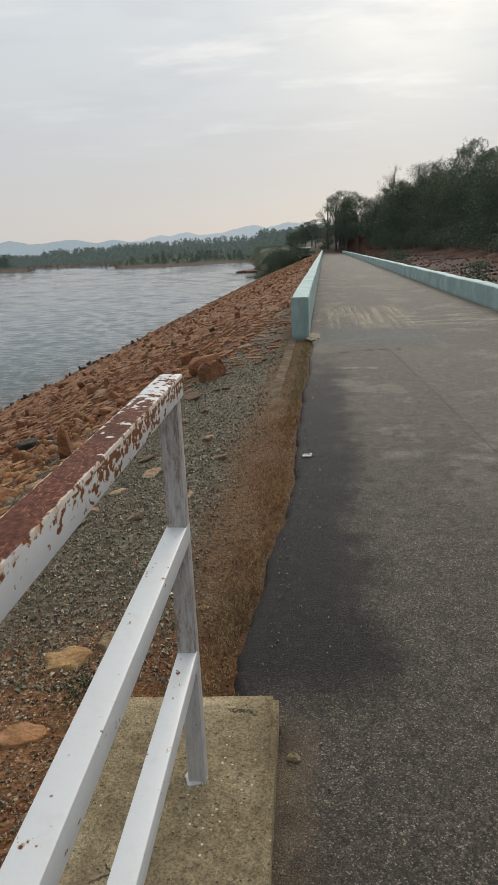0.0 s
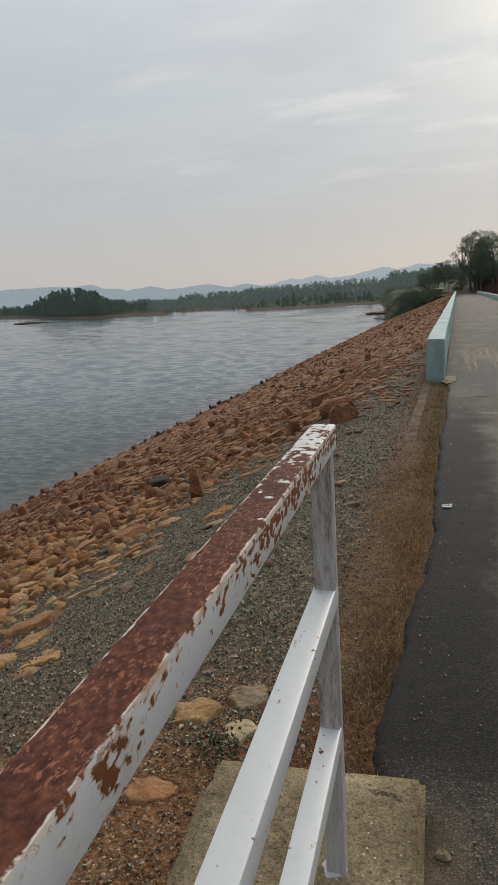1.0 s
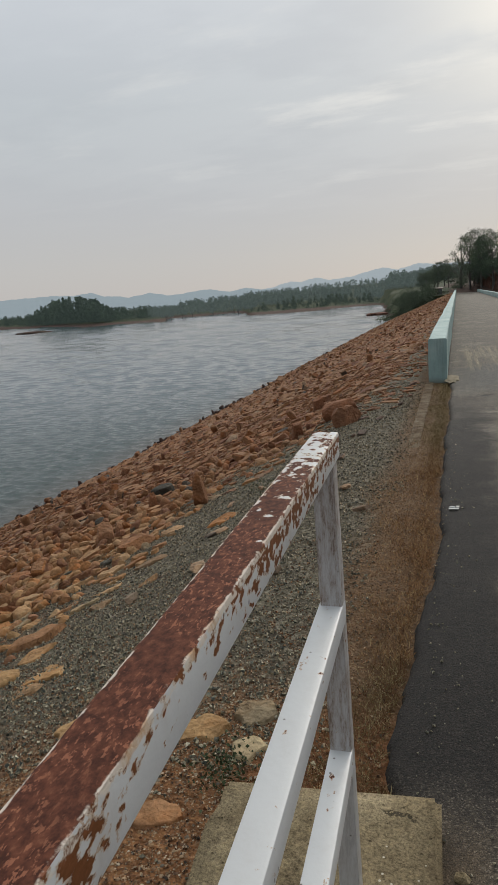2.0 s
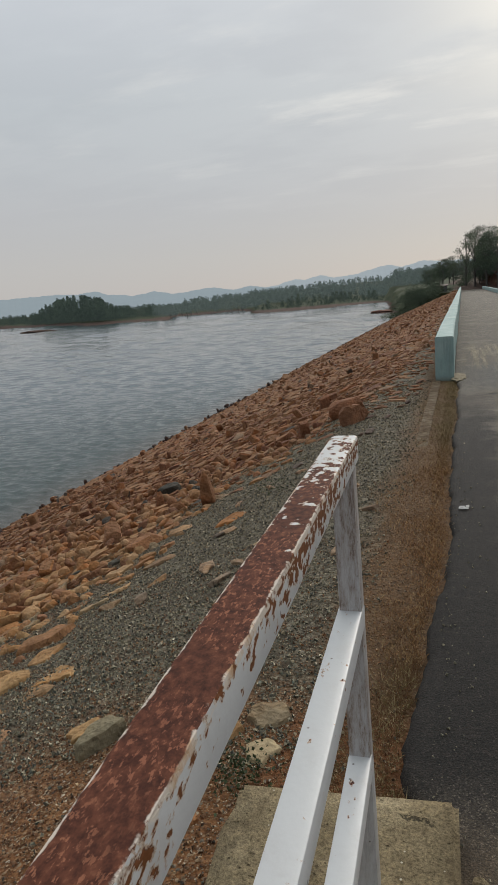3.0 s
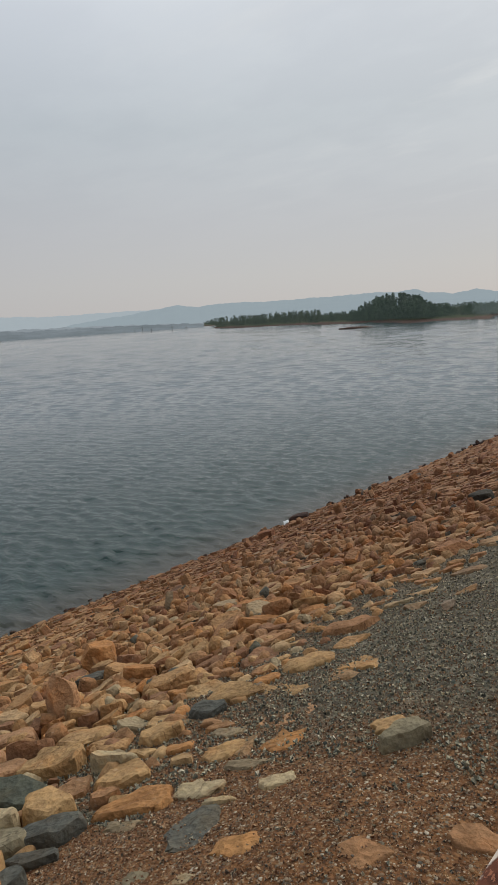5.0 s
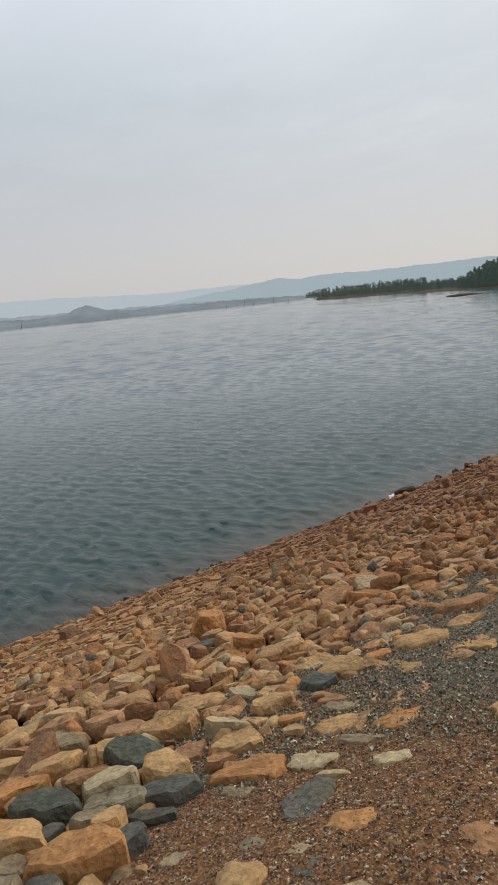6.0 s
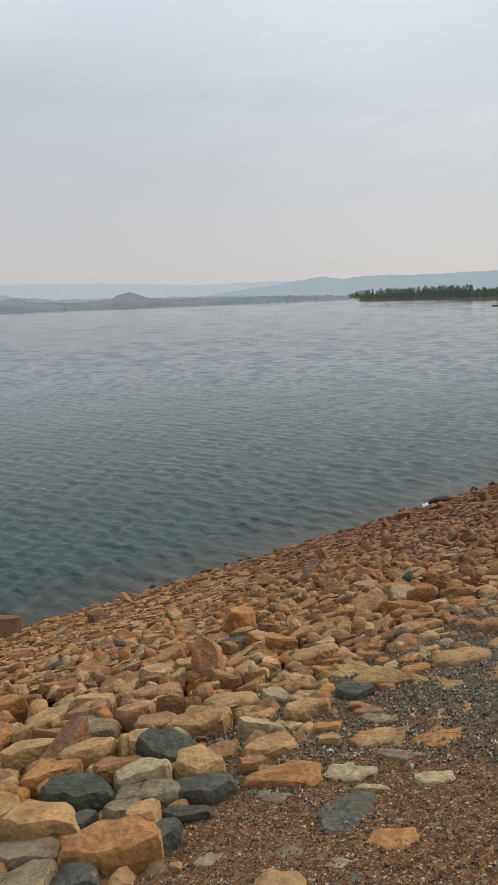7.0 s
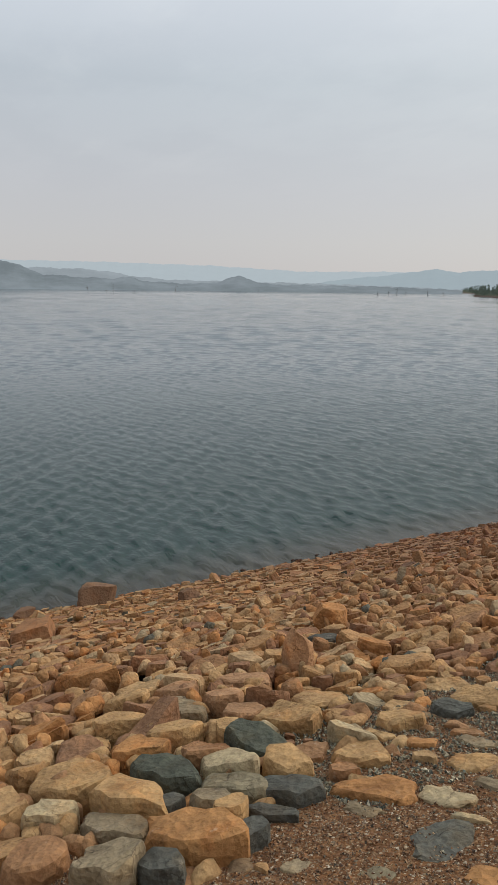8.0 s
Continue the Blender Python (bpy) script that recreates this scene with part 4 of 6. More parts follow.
def ridge(name, label, mat, r, az, tops, rough, seed):
    """A range of far hills: front slope, crest and back slope."""
    a = np.arange(az[0], az[-1], 0.12)
    top = np.interp(a, az, tops) / 1000.0 * r + 1.35
    wob = rough * (np.sin(a * 2.3 + seed) + 0.7 * np.sin(a * 5.9 + seed * 2) + 0.45 * np.sin(a * 13.0 + seed * 3) + 0.3 * np.sin(a * 29.0 + seed))
    top = np.maximum(top + wob, WATER_Z + 0.6)
    rings = []
    for dr, k in ((-0.10, 0.0), (-0.06, 0.55), (-0.02, 0.9), (0.0, 1.0), (0.03, 0.85), (0.12, 0.0)):
        rr = r * (1 + dr)
        rings.append(np.stack([-rr * np.sin(np.radians(a)), rr * np.cos(np.radians(a)), WATER_Z - 1 + (top - WATER_Z + 1) * k], -1))
    v = np.stack(rings, 0)
    return tagged(raw(name, v.reshape(-1, 3), grid_faces(6, len(a)), mat, smooth=80), label, "hills", kind="structure")


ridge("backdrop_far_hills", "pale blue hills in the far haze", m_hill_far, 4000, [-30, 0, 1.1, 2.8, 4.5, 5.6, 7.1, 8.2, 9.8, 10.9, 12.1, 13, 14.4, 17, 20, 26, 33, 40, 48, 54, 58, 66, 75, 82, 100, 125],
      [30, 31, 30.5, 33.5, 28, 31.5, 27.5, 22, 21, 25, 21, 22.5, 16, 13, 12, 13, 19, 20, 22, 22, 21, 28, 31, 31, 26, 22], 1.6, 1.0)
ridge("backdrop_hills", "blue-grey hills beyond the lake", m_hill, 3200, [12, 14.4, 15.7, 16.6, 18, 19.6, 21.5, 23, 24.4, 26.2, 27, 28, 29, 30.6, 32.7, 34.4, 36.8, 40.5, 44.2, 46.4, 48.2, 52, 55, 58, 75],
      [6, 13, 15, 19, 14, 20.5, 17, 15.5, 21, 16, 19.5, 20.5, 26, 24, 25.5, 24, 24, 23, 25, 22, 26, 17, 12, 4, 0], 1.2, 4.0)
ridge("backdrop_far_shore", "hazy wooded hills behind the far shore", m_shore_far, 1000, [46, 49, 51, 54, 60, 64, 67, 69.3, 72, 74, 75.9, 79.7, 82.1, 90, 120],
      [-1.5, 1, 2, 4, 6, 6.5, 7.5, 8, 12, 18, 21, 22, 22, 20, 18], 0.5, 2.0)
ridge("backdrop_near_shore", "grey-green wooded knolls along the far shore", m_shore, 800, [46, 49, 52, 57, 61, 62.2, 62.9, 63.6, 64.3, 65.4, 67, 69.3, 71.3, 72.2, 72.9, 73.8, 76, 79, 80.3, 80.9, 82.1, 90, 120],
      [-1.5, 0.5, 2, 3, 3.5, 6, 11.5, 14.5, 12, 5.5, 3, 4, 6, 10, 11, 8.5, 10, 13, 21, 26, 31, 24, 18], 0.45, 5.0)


# ---- walls of the crest road ----
def long_wall(name, label, x0, x1, y0, y1, top, lean, foot=-0.35):
    """A rendered parapet in lengths, chipped and a little uneven along its top."""
    wall = tagged(new(name), label, "parapet wall", kind="structure")
    y = y0
    k = 0
    while y < y1 - 0.1:
        length = min(6.0 if y < 60 else 15.0, y1 - y)
        bm = bmesh.new()
        steps = 16
        for i in range(steps + 1):
            yy = y + length * i / steps - (0.004 if i == steps else 0)
            dz = 0.008 * math.sin(yy * 1.1 + lean) + 0.004 * math.sin(yy * 4.3)
            dx = 0.006 * math.sin(yy * 0.7 + lean)
            for px, pz in ((x0 + dx, foot), (x0 + dx, top + dz - 0.018), (x0 + dx + 0.018, top + dz), (x1 + dx - 0.018, top + dz), (x1 + dx, top + dz - 0.018), (x1 + dx, foot)):
                bm.verts.new((px, yy, pz))
        bm.verts.ensure_lookup_table()
        for i in range(steps):
            for j in range(5):
                a = i * 6 + j
                bm.faces.new([bm.verts[q] for q in (a, a + 1, a + 7, a + 6)])
        bm.faces.new([bm.verts[q] for q in range(5, -1, -1)])
        bm.faces.new([bm.verts[steps * 6 + q] for q in range(6)])
        bmesh.ops.recalc_face_normals(bm, faces=bm.faces)
        part("wall_length", bm, m_wall, wall, smooth=30)
        y += length
        k += 1
    return wall


long_wall("parapet_wall_lake", "low turquoise limewashed parapet with a square end", WALL_X0, WALL_X1, WALL_Y0, WALL_Y1, WALL_TOP, 0.0)
long_wall("parapet_wall_dry", "low stained turquoise limewashed parapet along the road", RIGHT_X0, RIGHT_X1, -10.0, WALL_Y1, RIGHT_TOP, 2.0, -1.4)

# old concrete kerb under the grass, running up to the parapet
bm = bmesh.new()
add_box(bm, -0.225, -0.12, 5.7, 10.84, -0.25, -0.012)
for _ in range(5):
    bmesh.ops.subdivide_edges(bm, edges=[e for e in bm.edges if e.calc_length() > 0.07 and abs(e.verts[0].co.y - e.verts[1].co.y) > 0.06], cuts=1)
for v in bm.verts:
    v.co += Vector((0.5 * noise.noise(v.co * 6), 0, 0.5 * noise.noise(v.co * 4 + Vector((7, 0, 0))) + 0.5 * noise.noise(v.co * 13))) * 0.022 - Vector((0, 0, 0.03 * max(0.0, 7.2 - v.co.y)))
tagged(part("kerb", bm, m_kerb, smooth=40), "broken concrete kerb half buried in grass", "kerb", kind="structure")


# ---- the block and its railing ----
def concrete_block():
    bm = bmesh.new()
    add_box(bm, -0.385, 0.168, -3.2, 1.985, -0.55, 0.105)
    for _ in range(6):
        bmesh.ops.subdivide_edges(bm, edges=[e for e in bm.edges if e.calc_length() > 0.14], cuts=1, use_grid_fill=True)
    bmesh.ops.bevel(bm, geom=[e for e in bm.edges if e.calc_face_angle(0) > 0.5], offset=0.016, segments=3, affect="EDGES")
    for v in bm.verts:
        p = v.co
        w = noise.noise(p * 7) * 0.006 + noise.noise(p * 2.3) * 0.008
        chip = max(0.0, noise.noise(p * 11 + Vector((3, 1, 2))) - 0.2) * 0.025
        edge_near = min(abs(p.x + 0.385), abs(p.x - 0.168), abs(p.y - 1.985)) < 0.03 and p.z > 0.05
        chip = 0.0 if p.x > 0.09 else chip * (2.2 if p.x < -0.33 else 1.0)                     # the lake side is the more broken
        ragged = 0.016 * noise.noise(Vector((0, p.y * 9, p.z * 6))) + 0.010 * noise.noise(Vector((4, p.y * 27, p.z * 14))) if p.x < -0.33 else 0.0
        v.co += Vector(((1.985 - p.y) * 0.03 + ragged, 0.07 * (p.x + 0.15) * max(0.0, p.y / 1.985) ** 4 - (chip if edge_near else 0), w - (chip if edge_near else 0)))
    return tagged(part("concrete_block", bm, m_concrete, smooth=100), "weathered grey concrete plinth with chipped edges and paint drips", "concrete block")


concrete_block()


def square_tube(name, x, z_top, size, y0, y1, mat, parent, label=""):
    bm = bmesh.new()
    add_box(bm, x - size / 2, x + size / 2, y0, y1, z_top - size, z_top, 0.0055, 2)
    for v in bm.verts:
        v.co.x += (1.72 - v.co.y) * 0.03          # the run turns slightly from the road's line
    return part(name, bm, mat, parent, label, smooth=30)


railing = tagged(new("railing"), "white painted square-tube railing rusting along its top rail", "railing")
RAIL_X = -0.027
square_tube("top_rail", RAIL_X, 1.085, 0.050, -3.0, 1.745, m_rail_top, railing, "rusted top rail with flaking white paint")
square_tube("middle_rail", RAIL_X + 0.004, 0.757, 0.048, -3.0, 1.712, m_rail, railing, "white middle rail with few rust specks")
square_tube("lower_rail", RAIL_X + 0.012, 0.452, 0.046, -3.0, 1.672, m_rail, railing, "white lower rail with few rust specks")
for y, lean in ((1.70, 0.04), (-0.9, 0.001), (-2.9, 0.001)):
    bm = bmesh.new()
    add_box(bm, RAIL_X - 0.021, RAIL_X + 0.021, y - 0.021, y + 0.021, 0.08, 1.034, 0.003, 2)
    for v in bm.verts:
        v.co.y -= lean * (1.034 - v.co.z)
        v.co.x += 0.022 * (1.034 - v.co.z) + (1.72 - y) * 0.03
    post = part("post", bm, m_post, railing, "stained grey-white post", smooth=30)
    bm = bmesh.new()
    foot = y - lean * 0.93
    bmesh.ops.create_icosphere(bm, subdivisions=4, radius=0.03, matrix=Matrix.Translation((RAIL_X + 0.02 + (1.72 - y) * 0.03, foot, 0.104)) @ Matrix.Diagonal((0.8, 0.9, 0.3, 1)))
    for v in bm.verts:
        v.co += Vector((noise.noise(v.co * 40), noise.noise(v.co * 40 + Vector((9, 0, 0))), 0)) * 0.022
    part("weld_foot", bm, m_post, post, "splashed white paint and mortar at the post's foot", smooth=60)


# ---- stones ----
def ball(sub):
    bm = bmesh.new()
    bmesh.ops.create_icosphere(bm, subdivisions=sub, radius=1.0)
    v = np.array([x.co[:] for x in bm.verts])
    f = np.array([[q.index for q in p.verts] for p in bm.faces])
    bm.free()
    return v, f


BALLS = {k: ball(k) for k in (1, 2, 3, 4)}
CORNERS = np.array(list(itertools.product((-0.6, 0.6), repeat=3)))
BALLS[5] = (np.array([[1, 0, 0], [-1, 0, 0], [0, 1, 0], [0, -1, 0], [0, 0, 0.9], [0, 0, -0.9]], float), np.array([[0, 2, 4], [2, 1, 4], [1, 3, 4], [3, 0, 4], [2, 0, 5], [1, 2, 5], [3, 1, 5], [0, 3, 5]]))      # the smallest pebbles
BALLS[0] = (CORNERS, np.array([[0, 1, 3], [0, 3, 2], [4, 6, 7], [4, 7, 5], [0, 4, 5], [0, 5, 1], [2, 3, 7], [2, 7, 6], [0, 2, 6], [0, 6, 4], [1, 5, 7], [1, 7, 3]]))


def stone_shape(sub, gen, cuts=9, sharp=0.62, rough=0.05):
    """A boulder: a ball cut by random planes, then roughened."""
    v = BALLS[sub][0] + (gen.normal(0, 0.17, BALLS[sub][0].shape) if sub in (0, 5) else 0.0)
    box = np.array([[1, 0, 0], [-1, 0, 0], [0, 1, 0], [0, -1, 0], [0, 0, 1], [0, 0, -1]], float)
    normals = np.concatenate([box + gen.normal(0, 0.22, (6, 3)), gen.normal(0, 1, (cuts, 3))])
    normals /= np.linalg.norm(normals, axis=1)[:, None]
    dist = np.concatenate([gen.uniform(sharp, sharp + 0.12, 6), gen.uniform(sharp + 0.1, 0.98, cuts)])
    for _ in range(2):
        for nrm, d in zip(normals, dist):
            over = np.clip(v @ nrm - d, 0, None)
            v -= over[:, None] * nrm * 0.94
    if rough:
        for k in (3.0, 7.0, 15.0):
            w = gen.normal(0, k, (3, 3))
            v *= 1 + (rough * 3.0 / (k + 2)) * np.sin(v @ w + gen.uniform(0, 6, 3)).sum(1)[:, None] / 1.7
    return v / np.abs(v).max(0)


def block_shape(gen, broken=True):
    """A box with shifted corners and worn edges, some with a corner broken off. Vertices and triangles."""
    bm = bmesh.new()
    bmesh.ops.create_cube(bm, size=2.0)
    for v in bm.verts:
        v.co = Vector([c * gen.uniform(0.68, 1.0) for c in v.co]) + Vector(gen.normal(0, 0.07, 3).tolist())
    if broken and gen.random() < 0.6:
        k = bm.verts[:][int(gen.integers(0, 8))]
        bmesh.ops.bevel(bm, geom=[k], offset=float(gen.uniform(0.45, 0.9)), segments=1, affect="VERTICES")
    bmesh.ops.bevel(bm, geom=bm.edges[:], offset=float(gen.uniform(0.16, 0.30)), segments=1, affect="EDGES", profile=0.6)
    bmesh.ops.triangulate(bm, faces=bm.faces[:])
    v = np.array([q.co[:] for q in bm.verts])
    bm.verts.index_update()
    f = np.array([[q.index for q in p.verts] for p in bm.faces])
    bm.free()
    return v / np.abs(v).max(0), f


def turn(gen, n, tilt):
    """Random turns: any way round, tilted by about tilt radians; one 3 x 3 each."""
    a, b, c = gen.normal(0, 0.45, n) + math.pi * gen.integers(0, 2, n), gen.normal(0, tilt, n), gen.normal(0, tilt, n)
    ca, sa, cb, sb, cc, sc = np.cos(a), np.sin(a), np.cos(b), np.sin(b), np.cos(c), np.sin(c)
    o, i = np.zeros(n), np.ones(n)
    rz = np.stack([ca, -sa, o, sa, ca, o, o, o, i], -1).reshape(-1, 3, 3)
    rx = np.stack([i, o, o, o, cb, -sb, o, sb, cb], -1).reshape(-1, 3, 3)
    ry = np.stack([cc, o, sc, o, i, o, -sc, o, cc], -1).reshape(-1, 3, 3)
    return rx @ ry @ rz


TIP = np.array(Matrix.Rotation(-math.atan(0.38), 3, "Y"))     # turns level things into the dam's slope


def scatter(name, places, sizes, sub, mat, parent, gen, tilt=0.2, variants=24, smooth=35, on_slope=True, label="", cuts=9, rough=0.05):
    """Many stones in one mesh."""
    if sub in ("block", "chunk"):
        shapes, facets = zip(*[block_shape(gen, sub == "block") for _ in range(variants)])
    else:
        shapes, facets = [stone_shape(sub, gen, cuts, rough=rough) for _ in range(variants)], [BALLS[sub][1]] * variants
    pick = gen.integers(0, variants, len(places))
    mats = turn(gen, len(places), tilt)
    if on_slope:
        mats = TIP @ mats
    V, F, off = [], [], 0
    for p, s, m, k in zip(places, sizes, mats, pick):
        V.append((shapes[k] * s) @ m.T + p)
        F.append(facets[k] + off)
        off += len(shapes[k])
    return tagged(raw(name, np.concatenate(V), np.concatenate(F), mat, parent, label, smooth), kind="stuff")


def packed(y0, y1, x0, x1, cell, gen):
    """Places on the slope in staggered courses along the dam, jittered, and half sizes: across, along, thick."""
    rows = []
    x = x0
    k = 0
    while x > x1:
        n = int((y1 - y0) / cell)
        yy = y0 + (np.arange(n) + 0.5 * (k % 2) + gen.uniform(-0.36, 0.36, n)) * cell
        xx = x + gen.uniform(-0.16, 0.16, n) * cell + 0.05 * np.sin(yy * 1.3 + k)
        rows.append(np.stack([xx, yy], -1))
        x -= cell * 0.66
        k += 1
    p = np.concatenate(rows)
    big = np.exp(np.clip(gen.normal(0, 0.24, len(p)), -0.5, 0.34))
    size = np.stack([gen.uniform(0.32, 0.47, len(p)), gen.uniform(0.42, 0.70, len(p)), gen.uniform(0.20, 0.34, len(p))], -1) * cell * big[:, None]
    return p, size


def lay(p, size, sink):
    into = np.clip((stones_edge(p[:, 1]) - p[:, 0]) / 1.1, 0, 1)       # sunk in the gravel near its edge
    z = slope_z(p[:, 0]) + size[:, 2] * (sink * into - 0.62 * (1 - into))
    return np.stack([p[:, 0], p[:, 1], z], -1)


# ---- single stones that stand out ----
taken = []


def boulder(x, y, w, h, mat, label, dep=0.8, sink=0.15, spin=0.0, tilt=0.0, seed=1, cuts=11, name="boulder", taper=0.0):
    taken.append((x, y, w * 0.5))
    gen = np.random.default_rng(seed)
    v, f = stone_shape(4, gen, cuts, 0.60 if h > 0.3 * w else 0.69, 0.07), BALLS[4][1]
    v = v * np.stack([1 - taper * (v[:, 2] + 1) / 2, 1 - taper * (v[:, 2] + 1) / 2, np.ones(len(v))], -1)
    s = np.array([w * 0.47, w * dep * 0.49, h * 0.40])
    v = v * s
    m = np.array(Euler((radians(tilt), 0.0, radians(spin))).to_matrix())
    if h < 1.25 * w:                             # slim stones stand plumb, the others lie with the slope
        m = TIP @ m
    mesh = bpy.data.meshes.new(name)
    mesh.from_pydata((v @ m.T).tolist(), [], f.tolist())
    ob = tagged(put_mesh(name, mesh, mat, smooth=28), label, "stone")
    ob.location = (x, y, float(slope_z(x)) + h * (0.30 - 0.8 * sink) - (0.04 if x < stones_edge(y) - 0.3 else 0.0))
    return ob


boulder(-3.56, 2.47, 0.27, 0.54, m_rosy, "upright rounded block of reddish sandstone", 1.0, 0.0, 66, 4, 331, 16, taper=0.34)
boulder(-4.60, 3.44, 0.36, 0.40, m_orange, "orange sandstone cube on the riprap", 0.9, 0.08, 40, 5, 32, 6)
boulder(-6.0, 2.95, 0.24, 0.30, m_brown, "upright block of brown sandstone on the riprap", 0.9, 0.1, 30, 5, 33, 6)
boulder(-8.45, 3.70, 0.32, 0.34, m_umber, "brown square stone near the water", 0.9, 0.1, 15, 0, 34, 5)
boulder(-4.62, 5.0, 0.30, 0.36, m_brown, "rounded brown boulder on the riprap", 0.9, 0.1, 60, 5, 35, 7)
boulder(-6.6, 6.03, 0.25, 0.28, m_umber, "brown cube of stone on the riprap", 0.9, 0.1, 20, 5, 36, 5)
boulder(-10.5, 2.92, 0.72, 0.62, m_umber, "large dark brown boulder at the water's edge", 0.8, 0.06, 62, 4, 37, 6)
boulder(-10.6, 1.80, 0.42, 0.30, m_umber, "low dark brown boulder at the water's edge", 0.8, 0.1, 70, 4, 38, 6)
boulder(-7.85, 1.48, 0.66, 0.50, m_brown, "big brown boulder above the water", 0.8, 0.1, 70, 5, 39, 7)
boulder(-2.08, 6.17, 0.19, 0.50, m_brown, "thin tapering brown stone standing upright", 0.85, 0.02, 20, 4, 256, 5, taper=0.42)
boulder(-3.05, 6.08, 0.27, 0.40, m_rosy, "pointed reddish stone standing upright", 0.95, 0.06, 40, -4, 257, 5, taper=0.35)
boulder(-3.08, 7.25, 0.17, 0.36, m_brown, "small pointed brown stone standing upright", 0.8, 0.06, 40, 4, 156, 6, taper=0.6)
boulder(-3.25, 7.95, 0.32, 0.28, m_moss, "dark green-grey stone on the riprap", 0.8, 0.0, 30, 8, 258, 5)
boulder(-3.82, 5.75, 0.42, 0.20, m_brown, "tilted brown stone over a dark hollow", 0.7, 0.0, 30, 14, 59, 5)
boulder(-3.72, 5.95, 0.18, 0.26, m_rosy, "small upright stone behind a tilted slab", 0.8, 0.0, 60, 0, 157, 6)
boulder(-2.34, 5.36, 0.34, 0.12, m_brown, "flat orange-brown slab tipped up at the gravel's edge", 0.75, 0.0, 40, 10, 65, 5)
boulder(-2.52, 5.75, 0.26, 0.08, m_rosy, "pale tan slab lying on the riprap", 0.7, -0.1, 20, 4, 158, 5)
boulder(-9.25, 10.8, 0.44, 0.36, m_brown, "rounded brown boulder by the water", 0.8, 0.1, 30, 0, 66, 8)
boulder(-10.55, 13.5, 0.55, 0.30, m_black, "wet black stone at the waterline", 0.6, 0.05, 30, 0, 67, 6)
boulder(-1.22, 8.95, 0.50, 0.34, m_brown, "brown block of stone beside the gravel", 0.8, 0.06, 20, 8, 68, 6)
boulder(-0.98, 8.0, 0.34, 0.36, m_rosy, "reddish pointed stone beside the gravel", 0.8, 0.06, 50, 10, 69, 6)
boulder(-1.62, 8.3, 0.18, 0.34, m_brown, "slim upright brown stone beside the gravel", 0.8, 0.06, 50, 0, 159, 6)
boulder(-1.86, 10.9, 0.22, 0.42, m_brown, "upright brown stone on the riprap", 0.8, 0.06, 50, 0, 70, 6)
boulder(-1.95, 11.9, 0.30, 0.26, m_brown, "tilted brown stone on the riprap", 0.6, 0.0, 70, 14, 160, 6)

# ---- packed and sunken stones, each cut to its own outline ----
def cut_corners(outline, times=1, by=0.24):
    for _ in range(times):
        after = np.roll(outline, -1, 0)
        outline = np.stack([outline * (1 - by) + after * by, outline * by + after * (1 - by)], 1).reshape(-1, 2)
    return outline


def ragged_outline(outline, gen, amount):
    """Breaks each straight side once, a little in or out."""
    after = np.roll(outline, -1, 0)
    side = after - outline
    out = np.stack([side[:, 1], -side[:, 0]], -1)
    half = outline + side * gen.uniform(0.35, 0.65, (len(outline), 1)) + out * gen.normal(0.02, amount, (len(outline), 1))
    return np.stack([outline, half], 1).reshape(-1, 2)


def slab_shape(at, outline, top, foot, gen, tilt, fine=True, near=True):
    """A broken slab on the dam's face: foot, belly, shoulder, worn rim and uneven top. Vertices round `at`, triangles."""
    if fine:
        outline = ragged_outline(outline, gen, 0.085)
    if fine or near:
        outline = cut_corners(outline, 1, float(gen.uniform(0.08, 0.24) if fine else gen.uniform(0.16, 0.30)))
    k = len(outline)
    reach = np.sqrt(np.abs(np.sum(outline * np.roll(outline, -1, 0)[:, ::-1] * [1, -1], 1)).sum() / 6.0)
    lean = gen.normal(0, tilt, 2)
    thick = top + foot
    slump = float(gen.random()) ** 1.5                        # how far the shoulder has worn back
    steps = ((0.88, -foot, 0.0), (1.0, top - (0.50 + 0.2 * slump) * thick, 0.3), (1.0 - 0.07 * slump, top - (0.10 + 0.22 * slump) * thick, 0.9), (0.965 - 0.12 * slump, top - 0.05 * thick, 1.0), (0.90 - 0.16 * slump, top, 1.0), (0.45, top + 0.012 * reach, 1.0))
    wander = gen.uniform(-6, 6, 3)
    V = []
    for scale, z, tipped in (steps if fine else steps[1:3] + steps[4:]):
        p = outline * scale * (1 + gen.normal(0, 0.018, (k, 1)))
        bumps = 0.05 * reach * (np.sin(p[:, 0] / reach * 2.2 + wander[0]) + np.sin(p[:, 1] / reach * 2.6 + wander[1]) + 0.6 * np.sin((p[:, 0] + p[:, 1]) / reach * 4.7 + wander[2]))
        h = z + tipped * (p @ lean + bumps) + gen.normal(0, (0.022 if scale > 0.9 else 0.007) * reach, k) * tipped
        V.append(np.concatenate([p, h[:, None]], 1))
    rings = len(V)
    V = np.concatenate(V + [np.array([[0, 0, top + 0.015 * reach]])])
    V[:, 2] += slope_z(at[0] + V[:, 0]) - slope_z(at[0])
    i = np.arange(k)
    j = (i + 1) % k
    F = []
    for r in range(rings - 1):
        a0, b0 = r * k, (r + 1) * k
        F += [np.stack([a0 + i, a0 + j, b0 + j], -1), np.stack([a0 + i, b0 + j, b0 + i], -1)]
    F.append(np.stack([(rings - 1) * k + i, (rings - 1) * k + j, np.full(k, rings * k)], -1))
    return V, np.concatenate(F)


